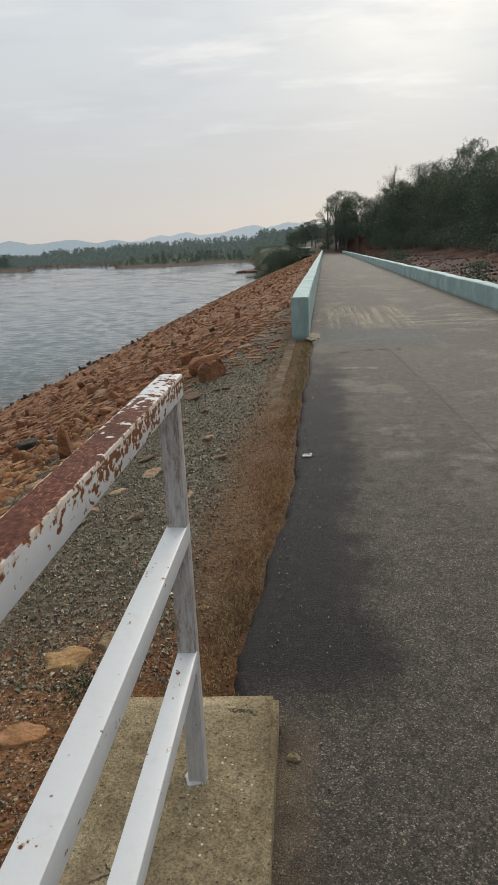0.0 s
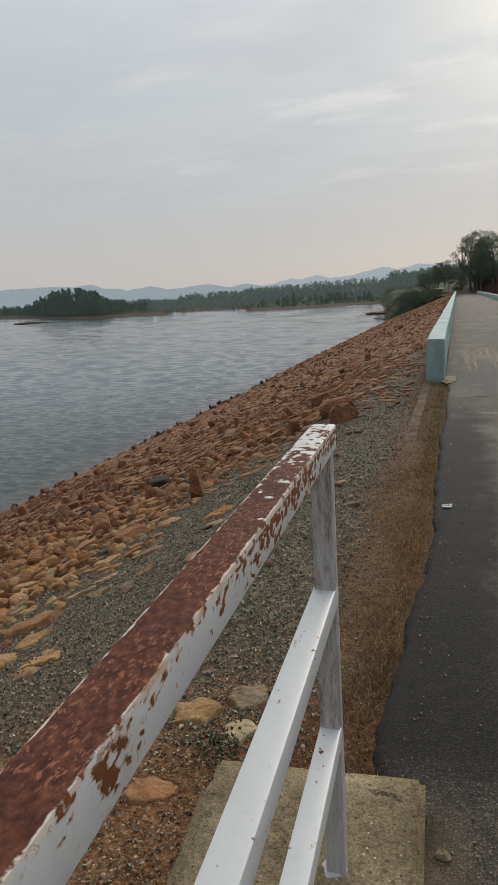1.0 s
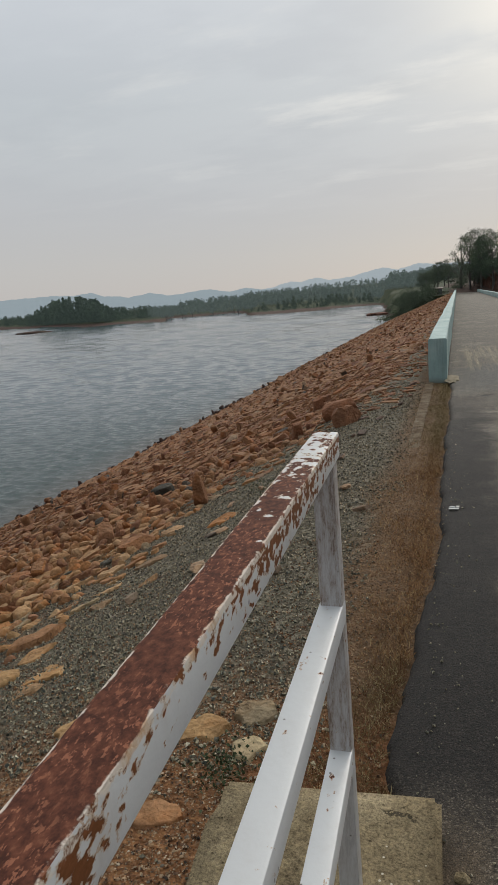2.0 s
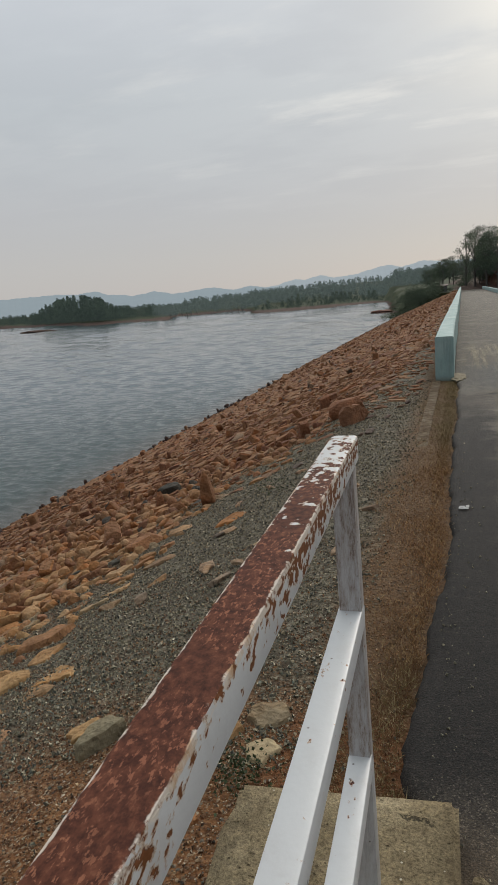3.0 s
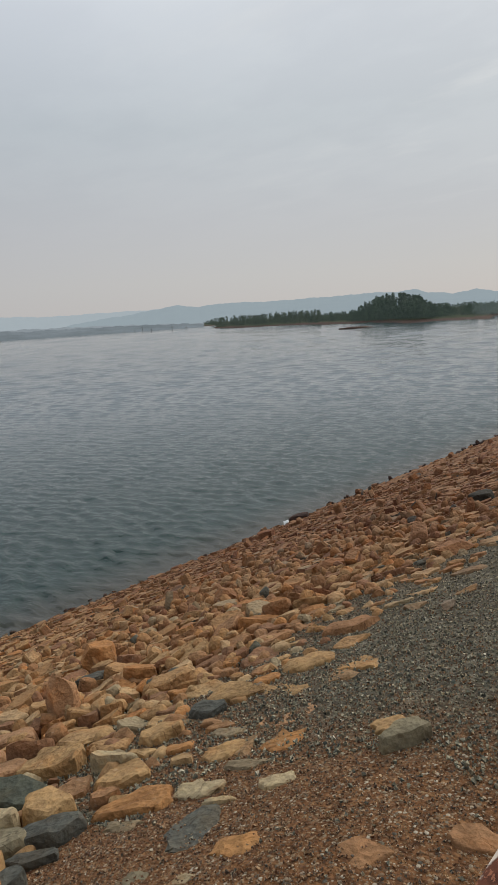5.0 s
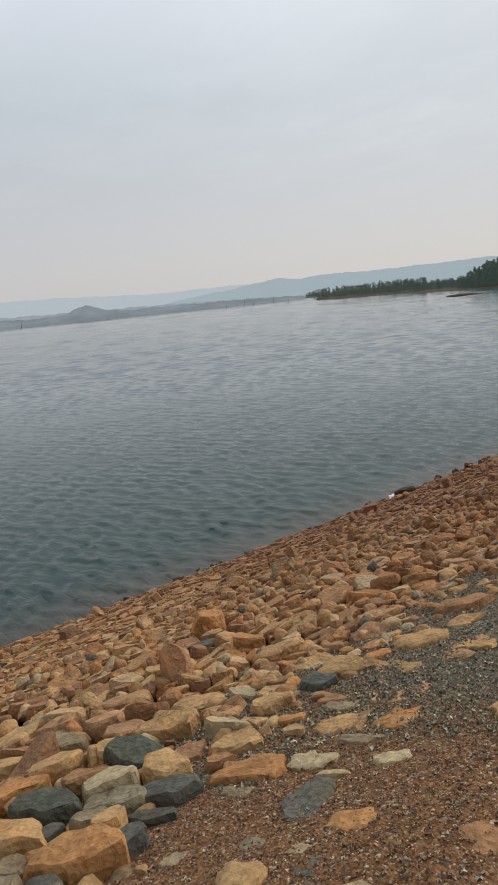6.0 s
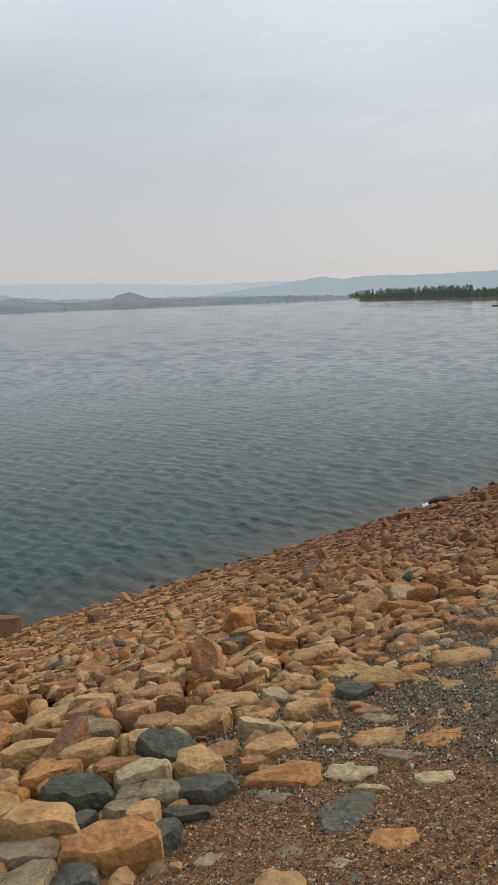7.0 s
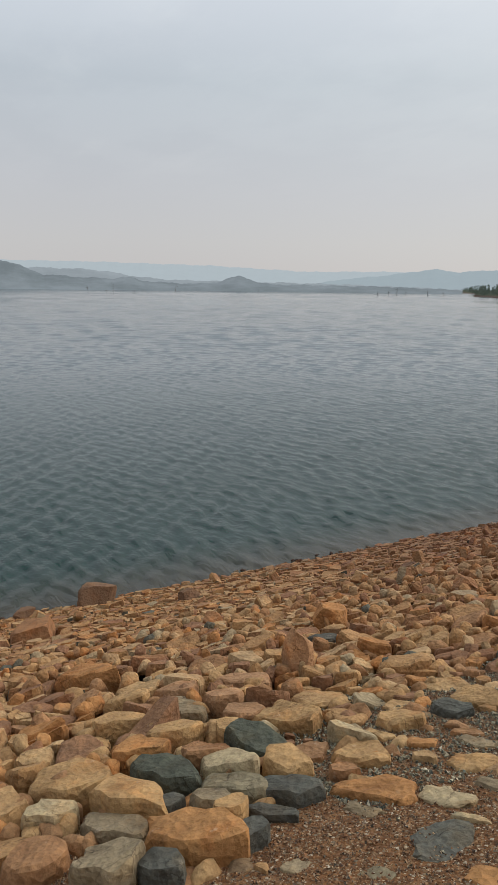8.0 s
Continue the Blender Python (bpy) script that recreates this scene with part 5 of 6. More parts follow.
def slab(at, outline, top, foot, gen, tilt, mat, name, parent=None):
    v, f = slab_shape(at, outline, top, foot, gen, tilt)
    mesh = bpy.data.meshes.new(name)
    mesh.from_pydata(v.tolist(), [], f.tolist())
    ob = put_mesh(name, mesh, mat, parent, smooth=33)
    ob.location = (float(at[0]), float(at[1]), float(slope_z(at[0])))
    return ob


# x, y, length, depth, turn, height above the slope's line, stone
SINGLE = [
    (-1.95, 1.05, 0.47, 0.24, 24, 0.12, m_orange), (-1.92, 0.76, 0.27, 0.22, 27, 0.12, m_grey), (-1.82, 0.90, 0.21, 0.15, 27, 0.08, m_blue),
    (-2.36, 0.98, 0.42, 0.26, 23, 0.12, m_tan), (-2.20, 0.87, 0.34, 0.16, 25, 0.06, m_grey), (-2.50, 1.16, 0.38, 0.20, 21, 0.11, m_moss),
    (-2.24, 1.09, 0.14, 0.13, 23, 0.06, m_blue), (-2.43, 1.42, 0.37, 0.22, 18, 0.08, m_pale), (-2.22, 1.36, 0.38, 0.20, 20, 0.05, m_green),
    (-2.04, 1.49, 0.36, 0.17, 26, 0.05, m_blue), (-1.93, 1.36, 0.25, 0.10, 26, 0.03, m_blue), (-2.52, 1.61, 0.36, 0.20, 15, 0.12, m_moss),
    (-2.24, 1.60, 0.29, 0.21, 17, 0.09, m_tan), (-1.97, 1.22, 0.11, 0.15, 22, 0.14, m_tan), (-1.80, 1.21, 0.11, 0.13, 24, 0.09, m_blue),
    (-2.12, 1.22, 0.24, 0.14, 22, 0.09, m_grey), (-2.84, 1.18, 0.28, 0.24, 19, 0.13, m_orange), (-2.95, 1.38, 0.30, 0.29, 16, 0.13, m_tan),
    (-2.63, 1.40, 0.28, 0.24, 18, 0.08, m_brown), (-3.34, 1.58, 0.54, 0.22, 13, 0.09, m_grey), (-3.68, 1.68, 0.36, 0.26, 11, 0.13, m_rosy),
    (-3.30, 1.83, 0.32, 0.24, 11, 0.12, m_rosy), (-3.76, 1.40, 0.40, 0.28, 13, 0.13, m_tan), (-3.38, 1.22, 0.36, 0.28, 16, 0.12, m_tan),
    (-3.62, 2.10, 0.62, 0.30, 8, 0.08, m_rosy), (-3.00, 1.78, 0.24, 0.24, 13, 0.09, m_rosy), (-2.74, 1.90, 0.42, 0.26, 12, 0.09, m_tan),
    (-2.80, 1.62, 0.22, 0.16, 14, 0.10, m_tan), (-2.34, 1.98, 0.38, 0.09, 13, 0.07, m_pale), (-2.13, 1.91, 0.31, 0.22, 14, 0.04, m_tan),
    (-4.71, 1.42, 0.74, 0.46, 30, 0.17, m_orange), (-2.46, 0.68, 0.23, 0.18, 46, 0.10, m_pale), (-2.16, 0.58, 0.24, 0.26, 48, 0.09, m_brown),
    (-2.76, 0.83, 0.44, 0.34, 43, 0.09, m_tan), (-1.42, 1.66, 0.20, 0.26, 22, 0.020, m_blue), (-1.18, 1.64, 0.21, 0.17, 26, 0.022, m_orange),
    (-1.40, 1.39, 0.14, 0.11, 26, 0.022, m_green), (-1.13, 1.41, 0.12, 0.10, 30, 0.018, m_blue), (-1.23, 1.45, 0.085, 0.05, 27, 0.022, m_pale),
    (-0.99, 1.63, 0.09, 0.08, 33, 0.020, m_moss), (-1.32, 1.97, 0.16, 0.12, 19, 0.026, m_pale), (-1.52, 2.25, 0.24, 0.21, 12, 0.024, m_orange),
    (-1.77, 2.14, 0.20, 0.18, 13, 0.020, m_tan), (-1.89, 2.30, 0.20, 0.11, 11, 0.028, m_grey), (-1.56, 2.06, 0.25, 0.10, 15, 0.018, m_grey),
    (-1.67, 2.46, 0.30, 0.26, 8, 0.028, m_rosy), (-2.22, 2.50, 0.23, 0.16, 6, 0.05, m_blue), (-2.26, 2.70, 0.44, 0.20, 4, 0.04, m_tan),
    (-2.04, 3.06, 0.34, 0.31, -1, 0.03, m_tan), (-2.32, 2.25, 0.28, 0.22, 9, 0.05, m_tan), (-1.62, 1.88, 0.20, 0.14, 17, 0.02, m_pale),
    (-1.47, 1.82, 0.18, 0.04, 19, 0.02, m_pale), (-0.97, 1.38, 0.19, 0.10, 36, 0.022, m_pale), (-1.28, 1.28, 0.16, 0.16, 29, 0.03, m_tan),
    (-1.02, 2.30, 0.10, 0.26, -28, 0.05, m_green), (-1.14, 2.38, 0.19, 0.12, 5, 0.02, m_tan), (-2.18, 3.66, 0.44, 0.38, -17, 0.04, m_brown),
    (-1.92, 2.72, 0.40, 0.22, -12, 0.026, m_tan), (-1.74, 3.02, 0.40, 0.22, -15, 0.018, m_tan), (-0.62, 2.35, 0.22, 0.17, 8, 0.014, m_tan),
    (-0.46, 2.46, 0.17, 0.15, 10, 0.022, m_grey), (-0.42, 2.26, 0.12, 0.12, 11, 0.026, m_pale), (-0.60, 1.95, 0.16, 0.11, 15, 0.010, m_brown),
    (-0.82, 1.72, 0.20, 0.16, 30, 0.010, m_brown), (-1.49, 5.15, 0.30, 0.24, 0, 0.02, m_orange), (-0.98, 4.20, 0.13, 0.09, 0, 0.02, m_pale),
    (-2.02, 1.73, 0.15, 0.09, 20, 0.05, m_brown), (-1.74, 1.62, 0.20, 0.10, 22, 0.016, m_grey), (-1.60, 1.25, 0.12, 0.10, 24, 0.02, m_grey),
    (-6.30, 3.60, 0.26, 0.18, 15, 0.10, m_pale), (-4.15, 3.05, 0.40, 0.24, 15, 0.06, m_blue), (-3.95, 2.55, 0.34, 0.22, 15, 0.10, m_tan),
]
STONE_WORD = {m_orange: "orange sandstone", m_grey: "rough grey-brown stone", m_blue: "blue-grey stone", m_tan: "tan sandstone", m_moss: "dark green-grey stone",
              m_pale: "pale lichened stone", m_green: "pale green-grey stone", m_brown: "brown sandstone", m_rosy: "pinkish sandstone"}
fixed = [(x, y, r * 0.9, r * 0.9, 0.0) for x, y, r in taken]
for k, (x, y, long_way, deep, turned, top, mat) in enumerate(SINGLE):
    gen = np.random.default_rng(500 + k)
    worn = mat is m_blue and top < 0.029       # the sunken blue stones are worn to ovals
    n = 9 if worn else int(gen.integers(5, 8))
    a = (np.arange(n) + gen.uniform(-0.28, 0.28, n)) * 2 * math.pi / n
    r = gen.uniform(0.94, 1.06, n) if worn else gen.uniform(0.84, 1.16, n)
    flat = np.stack([np.cos(a) * r * long_way / 2, np.sin(a) * r * deep / 2], -1)
    c, si = math.cos(radians(turned)), math.sin(radians(turned))
    flat = flat @ np.array([[c, si], [-si, c]])
    where_it_lies = "wedged in packed riprap" if top > 0.065 else "lying beside the gravel" if top > 0.029 else "half sunk in grit"
    form = "thick block of " if top > 0.105 else "slab of " if top > 0.029 else "flat piece of "
    top = 0.5 * top if top < 0.029 else top if top < 0.06 else 0.06 + 0.62 * (top - 0.06)
    if top < 0.02 and not worn:
        flat = ragged_outline(flat, gen, 0.13)
    tagged(slab((x, y), flat, top, 0.17 if top > 0.04 else 0.06, gen, 0.10 if top > 0.065 else 0.03, mat, "boulder"), form + STONE_WORD[mat] + " " + where_it_lies, "stone")
    fixed.append((x, y, long_way / 2, deep / 2, radians(turned)))


def strew(x0, x1, y0, y1, gen):
    """Seeds for packed stones, big ones first; x, y, radius."""
    seeds, buckets = [], {}
    for lo, hi, tries in ((0.165, 0.22, 16), (0.11, 0.15, 48), (0.08, 0.11, 200), (0.05, 0.08, 520), (0.036, 0.05, 520)):
        n = int(tries * (x1 - x0) * (y1 - y0) * 0.33)
        for x, y, r in zip(gen.uniform(x0, x1, n), gen.uniform(y0, y1, n), gen.uniform(lo, hi, n)):
            r *= 0.60 + 0.40 * min(1.0, max(0.0, (9.0 - math.hypot(x, y)) / 5.5))
            if x > float(np.interp(y, EDGE_Y, EDGE_X)) + 0.35:
                continue
            i, j = int(x // 0.4), int(y // 0.4)
            if all(spread(x - u, y - v) > 0.86 * (r + w) for a in (-1, 0, 1) for b in (-1, 0, 1) for u, v, w in buckets.get((i + a, j + b), ())):
                buckets.setdefault((i, j), []).append((x, y, r))
                seeds.append((x, y, r))
    return seeds, buckets


def spread(dx, dy):
    """Distance between seeds, shorter along the way in which the slabs lie."""
    along, over = dx * LIE[0] + dy * LIE[1], dy * LIE[0] - dx * LIE[1]
    return math.hypot(along / 1.05, over * 1.03)


LIE = (math.cos(radians(38)), math.sin(radians(38)))


def clip(poly, nx, ny, d):
    """The part of a convex outline where x nx + y ny <= d."""
    out = []
    for (ax, ay), (bx, by) in zip(poly, poly[1:] + poly[:1]):
        da, db = ax * nx + ay * ny - d, bx * nx + by * ny - d
        if da <= 0:
            out.append((ax, ay))
        if (da < 0) != (db < 0) and da != db:
            t = da / (da - db)
            out.append((ax + (bx - ax) * t, ay + (by - ay) * t))
    return out


EDGE_Y, EDGE_X = [y * 0.25 for y in range(-24, 69)], [float(stones_edge(y * 0.25)) for y in range(-24, 69)]
g1 = np.random.default_rng(11)
seeds, buckets = strew(-11.2, -0.4, -1.5, 16.5, g1)
fixed_at = {}
for q in fixed:
    for a in (-1, 0, 1):
        for b in (-1, 0, 1):
            fixed_at.setdefault((int(q[0] // 0.6) + a, int(q[1] // 0.6) + b), []).append(q)
cells = []
for x, y, r in seeds:
    into = min(1.0, max(0.0, (float(np.interp(y, EDGE_Y, EDGE_X)) - x) / 1.0))
    if into < 0.30 and g1.random() > 0.62 + 1.2 * into:
        continue
    gap = 0.002 + 0.007 * g1.random() + (0.035 * g1.random() if into < 0.4 else 0.0)
    s = (1.40 if into < 0.45 else 2.0) * r
    poly = [(-s, -s), (s, -s), (s, s), (-s, s)]
    inside = False
    for fx, fy, a, b, w in fixed_at.get((int(x // 0.6), int(y // 0.6)), ()):
        dx, dy = x - fx, y - fy
        lx, ly = (dx * math.cos(w) + dy * math.sin(w)) / a, (-dx * math.sin(w) + dy * math.cos(w)) / b
        m = math.hypot(lx, ly)
        if m < 1.12:
            inside = True
            break
        gx, gy = lx / m / a, ly / m / b                      # the outline's normal that faces the seed
        nx, ny = gx * math.cos(w) - gy * math.sin(w), gx * math.sin(w) + gy * math.cos(w)
        size = math.hypot(nx, ny)
        nx, ny = -nx / size, -ny / size
        ex, ey = lx / m * a, ly / m * b
        px, py = fx + ex * math.cos(w) - ey * math.sin(w), fy + ex * math.sin(w) + ey * math.cos(w)
        poly = clip(poly, nx, ny, (px - x) * nx + (py - y) * ny - gap * 0.6)
    if inside:
        continue
    i, j = int(x // 0.4), int(y // 0.4)
    for a in (-1, 0, 1):
        for b in (-1, 0, 1):
            for u, v, w in buckets.get((i + a, j + b), ()):
                dx, dy = u - x, v - y
                d = math.hypot(dx, dy)
                if d > 1e-6:                                  # the border leans with the way the slabs lie
                    along, over = (dx * LIE[0] + dy * LIE[1]) / 1.10, (dy * LIE[0] - dx * LIE[1]) * 1.06
                    nx, ny = along * LIE[0] - over * LIE[1], along * LIE[1] + over * LIE[0]
                    size = math.hypot(nx, ny)
                    part_way = min(0.68, max(0.32, r / (r + w)))
                    poly = clip(poly, nx / size, ny / size, (dx * nx + dy * ny) / size * part_way - gap)
    if len(poly) < 3:
        continue
    outline = np.array(poly)
    keep = np.hypot(*(outline - np.roll(outline, 1, 0)).T) > 0.012
    outline = outline[keep]
    if len(outline) < 3 or np.ptp(outline[:, 0]) < 0.035 or np.ptp(outline[:, 1]) < 0.035:
        continue
    middle = outline.mean(0)
    deep_in = max(0.0, into - 0.25) / 0.75
    top = 0.012 + 0.014 * g1.random() + deep_in * (0.085 * g1.random() + (0.07 * g1.random() if g1.random() < 0.10 else 0.0)) * min(1.0, r / 0.10)
    top *= 0.62 + 0.38 * min(1.0, max(0.0, (7.5 - math.hypot(x, y)) / 3.0))
    cells.append((x + middle[0], y + middle[1], outline - middle, top, into))
order = sorted(range(len(cells)), key=lambda q: math.hypot(cells[q][0] + 0.2, (cells[q][1] - 1.6) * 0.8) + (9.0 if cells[q][1] < 0.3 else 0.0))
for q in order[:300]:
    x, y, outline, top, into = cells[q]
    slab((x, y), outline, top, 0.12 + 0.05 * into, g1, 0.05 + 0.18 * into, m_stone, "stone", embankment)
V, F, off = [], [], 0
for q in order[300:]:
    x, y, outline, top, into = cells[q]
    v, f = slab_shape((x, y), outline, top, 0.12, g1, 0.03 + 0.10 * into, fine=False, near=math.hypot(x, y) < 7.5)
    V.append(v + [x, y, float(slope_z(x))])
    F.append(f + off)
    off += len(v)
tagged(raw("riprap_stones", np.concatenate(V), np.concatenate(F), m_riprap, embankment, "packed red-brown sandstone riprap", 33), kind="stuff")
p, size = packed(-9.0, -1.5, -1.2, -11.2, 0.26, g1)
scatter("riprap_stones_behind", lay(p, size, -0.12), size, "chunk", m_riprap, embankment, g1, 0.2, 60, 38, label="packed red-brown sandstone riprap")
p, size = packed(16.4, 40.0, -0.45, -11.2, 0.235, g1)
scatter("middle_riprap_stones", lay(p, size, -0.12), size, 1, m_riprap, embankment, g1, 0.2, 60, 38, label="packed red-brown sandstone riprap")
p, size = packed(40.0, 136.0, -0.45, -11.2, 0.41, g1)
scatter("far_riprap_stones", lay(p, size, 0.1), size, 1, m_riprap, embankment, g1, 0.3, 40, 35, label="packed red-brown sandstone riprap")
# stones standing proud and small fillers
n = 520
p = np.stack([g1.uniform(-10.8, -1.2, n), g1.uniform(-4, 110, n) ** 1.0], -1)
keep = (p[:, 0] < stones_edge(p[:, 1]) - 0.5) & (np.hypot(p[:, 0], p[:, 1]) > 6.5)
p = p[keep]
size = np.stack([g1.uniform(0.05, 0.10, len(p)), g1.uniform(0.05, 0.11, len(p)), g1.uniform(0.05, 0.13, len(p))], -1)
scatter("proud_stones", lay(p, size, 0.85), size, "block", m_riprap, embankment, g1, 0.4, 30, 25, label="loose sandstone blocks on the riprap")
n = 1500
p = np.stack([g1.uniform(-6.5, -1.3, n), g1.uniform(-1, 9, n)], -1)
p = p[p[:, 0] < stones_edge(p[:, 1]) + 0.25]
size = g1.uniform(0.025, 0.075, (len(p), 3))
scatter("filler_stones", lay(p, size, 0.5) + np.array([0, 0, 0.015]), size, 2, m_riprap, embankment, g1, 0.5, 24, 60, label="small stones filling the joints")
# half buried flat stones in the gravel's lower margin
n = 60
p = np.stack([g1.uniform(-2.6, -0.7, n), g1.uniform(0.2, 11, n)], -1)
keep = (p[:, 0] > stones_edge(p[:, 1]) - 0.1) & (p[:, 0] < stones_edge(p[:, 1]) + np.where(g1.random(n) < 0.75, 0.55, 1.1))
p = p[keep]
size = np.stack([g1.uniform(0.05, 0.17, len(p)), g1.uniform(0.05, 0.13, len(p)), g1.uniform(0.03, 0.055, len(p))], -1)
scatter("buried_stones", lay(p, size, 0.2), size, 3, m_buried, embankment, g1, 0.08, 24, 30, label="flat stones half buried in gravel")

n = 46
p = np.stack([g1.uniform(-1.7, -0.35, n), g1.uniform(3.6, 11, n)], -1)
p = p[p[:, 0] > stones_edge(p[:, 1]) - 0.2]
size = np.stack([g1.uniform(0.02, 0.08, len(p)), g1.uniform(0.02, 0.09, len(p)), g1.uniform(0.010, 0.02, len(p))], -1)
scatter("gravel_slabs", np.stack([p[:, 0], p[:, 1], slope_z(p[:, 0]) + 0.012], -1), size, 3, m_slab, embankment, g1, 0.12, 20, 35, label="thin grey-brown slabs lying in the gravel")

# dark wet stones along the waterline
n = 420
y = np.sort(g1.uniform(-6, 122, n))
x = -10.62 + g1.normal(0, 0.12, n) + 0.1 * np.sin(y * 0.7)
size = np.stack([g1.uniform(0.04, 0.12, n), g1.uniform(0.04, 0.12, n), g1.uniform(0.03, 0.07, n)], -1) * np.interp(y, [0, 16, 30, 90], [0.5, 0.65, 1.3, 2.0])[:, None]
scatter("waterline_stones", np.stack([x, y, WATER_Z + size[:, 2] * 0.35], -1), size, 2, m_black, embankment, g1, 0.3, 24, 35, label="dark wet stones at the water's edge")

n = 44
y = 17 + 75 * g1.random(n) ** 1.3
x = -10.66 + g1.normal(0, 0.06, n)
size = np.stack([g1.uniform(0.05, 0.09, n), g1.uniform(0.05, 0.09, n), g1.uniform(0.06, 0.15, n)], -1) * np.interp(y, [0, 16, 30, 90], [0.6, 0.7, 1.1, 1.5])[:, None]
scatter("upright_waterline_stones", np.stack([x, y, WATER_Z + size[:, 2] * 0.6], -1), size, 2, m_black, embankment, g1, 0.25, 24, 35, label="dark wet stones standing at the water's edge")


# ---- gravel ----
def pebbles(name, n, x0, x1, y0, y1, s0, s1, mat, wanted, label, seed, sub=1):
    gen = np.random.default_rng(seed)
    p = np.stack([gen.uniform(x0, x1, n), y0 + (y1 - y0) * gen.random(n) ** 1.4], -1)
    p = p[wanted(p[:, 0], p[:, 1], gen.random(n))]
    s = (s0 + (s1 - s0) * gen.random(len(p)) ** 2.4)[:, None] * gen.uniform(0.6, 1.1, (len(p), 3))
    z = slope_z(p[:, 0]) + 0.018 * wavy(p[:, 0] * 1.9, p[:, 1] * 1.9, 3.0) * np.clip(-p[:, 0] / 0.5, 0, 1) + s[:, 2] * 0.45
    return scatter(name, np.stack([p[:, 0], p[:, 1], z], -1), s, sub, mat, embankment, gen, 0.6, 40, 25, label=label, cuts=3, rough=0.0)


def in_grey(x, y, q):
    red = (y + 0.8 * wavy(x, y, 0.5) < 2.35) & (x > -1.7)
    return (x > stones_edge(y) - 0.7) & (x < -0.16 - 0.22 * q + 0.10 * wavy(x * 2.3, y * 2.1, 4.0)) & ~(red & (q < 0.97))


def in_brown(x, y, q):
    return (x > stones_edge(y) - 0.5) & ((x < -0.40) | (y > 1.99)) & (x < np.where(y > 2, 0.0, -0.39)) & (q < np.where(y < 3.2, 1.0, 0.5))


pebbles("grey_gravel", 50000, -3.2, -0.15, 1.6, 11.0, 0.0052, 0.0135, m_gravel, in_grey, "loose grey road gravel", 21, 5)
pebbles("brown_gravel", 40000, -2.6, 0.0, 0.6, 4.2, 0.0028, 0.0085, m_gravel_brown, in_brown, "reddish brown grit and pebbles", 22, 5)
pebbles("fine_grit", 16000, -2.4, -0.1, 0.6, 3.2, 0.0015, 0.0045, m_gravel_brown, in_brown, "fine brown and pale grit in red earth", 23, 5)
pebbles("fine_gravel", 13000, -2.8, -0.15, 2.2, 6.5, 0.002, 0.006, m_gravel, in_grey, "fine grey chippings", 24, 5)
# grit on the road, thickest along the plinth
gen = np.random.default_rng(29)
n = 700
y = 0.3 + 7 * gen.random(n) ** 1.6
x = np.where(gen.random(n) < 0.6, 0.19 + np.abs(gen.normal(0, 0.09, n)), gen.uniform(0.15, 2.6, n))
x = np.where(y > 1.98, np.maximum(x - 0.1, road_edge(y) + 0.01), x)
s = (0.0018 + 0.0042 * gen.random(n) ** 4)[:, None] * gen.uniform(0.7, 1.1, (n, 3))
scatter("road_grit", np.stack([x, y, s[:, 2] * 0.5 + 0.002], -1), s, 1, m_gravel, road, gen, 0.6, 20, 20, False, "loose grit on the asphalt", 3, 0.0)


# ---- dry grass ----
gen = np.random.default_rng(5)
n = 74000
y = 2.02 + 8.8 * gen.random(n) ** 1.3
x = road_edge(y) - 0.02 - np.abs(gen.normal(0, 0.15, n)) * np.interp(y, [2, 3, 5, 8, 11], [0.8, 1.0, 1.2, 1.1, 1.2]) * (1.0 + 0.45 * np.sin(y * 2.9) * np.sin(y * 1.3 + 1.0)) + gen.normal(0, 0.012, n)
clump = 0.5 + 0.5 * wavy(x * 6.0, y * 5.0, 2.0)
h, a = (0.004 + 0.026 * gen.random(n) ** 2.4) * (0.5 + 0.9 * clump), gen.uniform(0, 2 * math.pi, n)
base = np.stack([x, y, np.maximum(slope_z(x) - 0.003, -0.035)], -1)
side = np.stack([np.cos(a), np.sin(a), np.zeros(n)], -1) * gen.uniform(0.0007, 0.0019, n)[:, None]
lean = np.stack([-np.sin(a), np.cos(a), np.zeros(n)], -1) * (h * gen.uniform(0.3, 2.2, n))[:, None]
tip = base + lean + np.stack([np.zeros(n), np.zeros(n), h], -1)
V = np.stack([base - side, base + side, tip], 1).reshape(-1, 3)
tagged(raw("dry_grass", V, np.arange(3 * n).reshape(-1, 3), m_straw), "matted dry straw-coloured grass along the road's edge", "grass", kind="stuff")


# ---- broken red stone on the dry side ----
gen = np.random.default_rng(41)
n = 3600
y = -8 + 140 * gen.random(n)
x = 4.1 + 9.5 * gen.random(n) ** 1.3
s = gen.uniform(0.04, 0.13, (n, 3)) * [1, 1, 0.6]
scatter("dry_side_stones", np.stack([x, y, land_z(x, y) + s[:, 2] * 0.3], -1), s, 1, m_dry_side, ground, gen, 0.3, 24, 35, False, "broken red stone beyond the parapet")


# ---- trees ----
def limb(bm, a, b, r0, r1, sides=6):
    a, b = Vector(a), Vector(b)
    q = (b - a).to_track_quat("Z", "Y").to_matrix()
    rings = []
    for p, r in ((a, r0), (b, r1)):
        rings.append([bm.verts.new(p + q @ Vector((r * math.cos(t * 2 * math.pi / sides), r * math.sin(t * 2 * math.pi / sides), 0))) for t in range(sides)])
    for i in range(sides):
        bm.faces.new((rings[0][i], rings[0][(i + 1) % sides], rings[1][(i + 1) % sides], rings[1][i]))


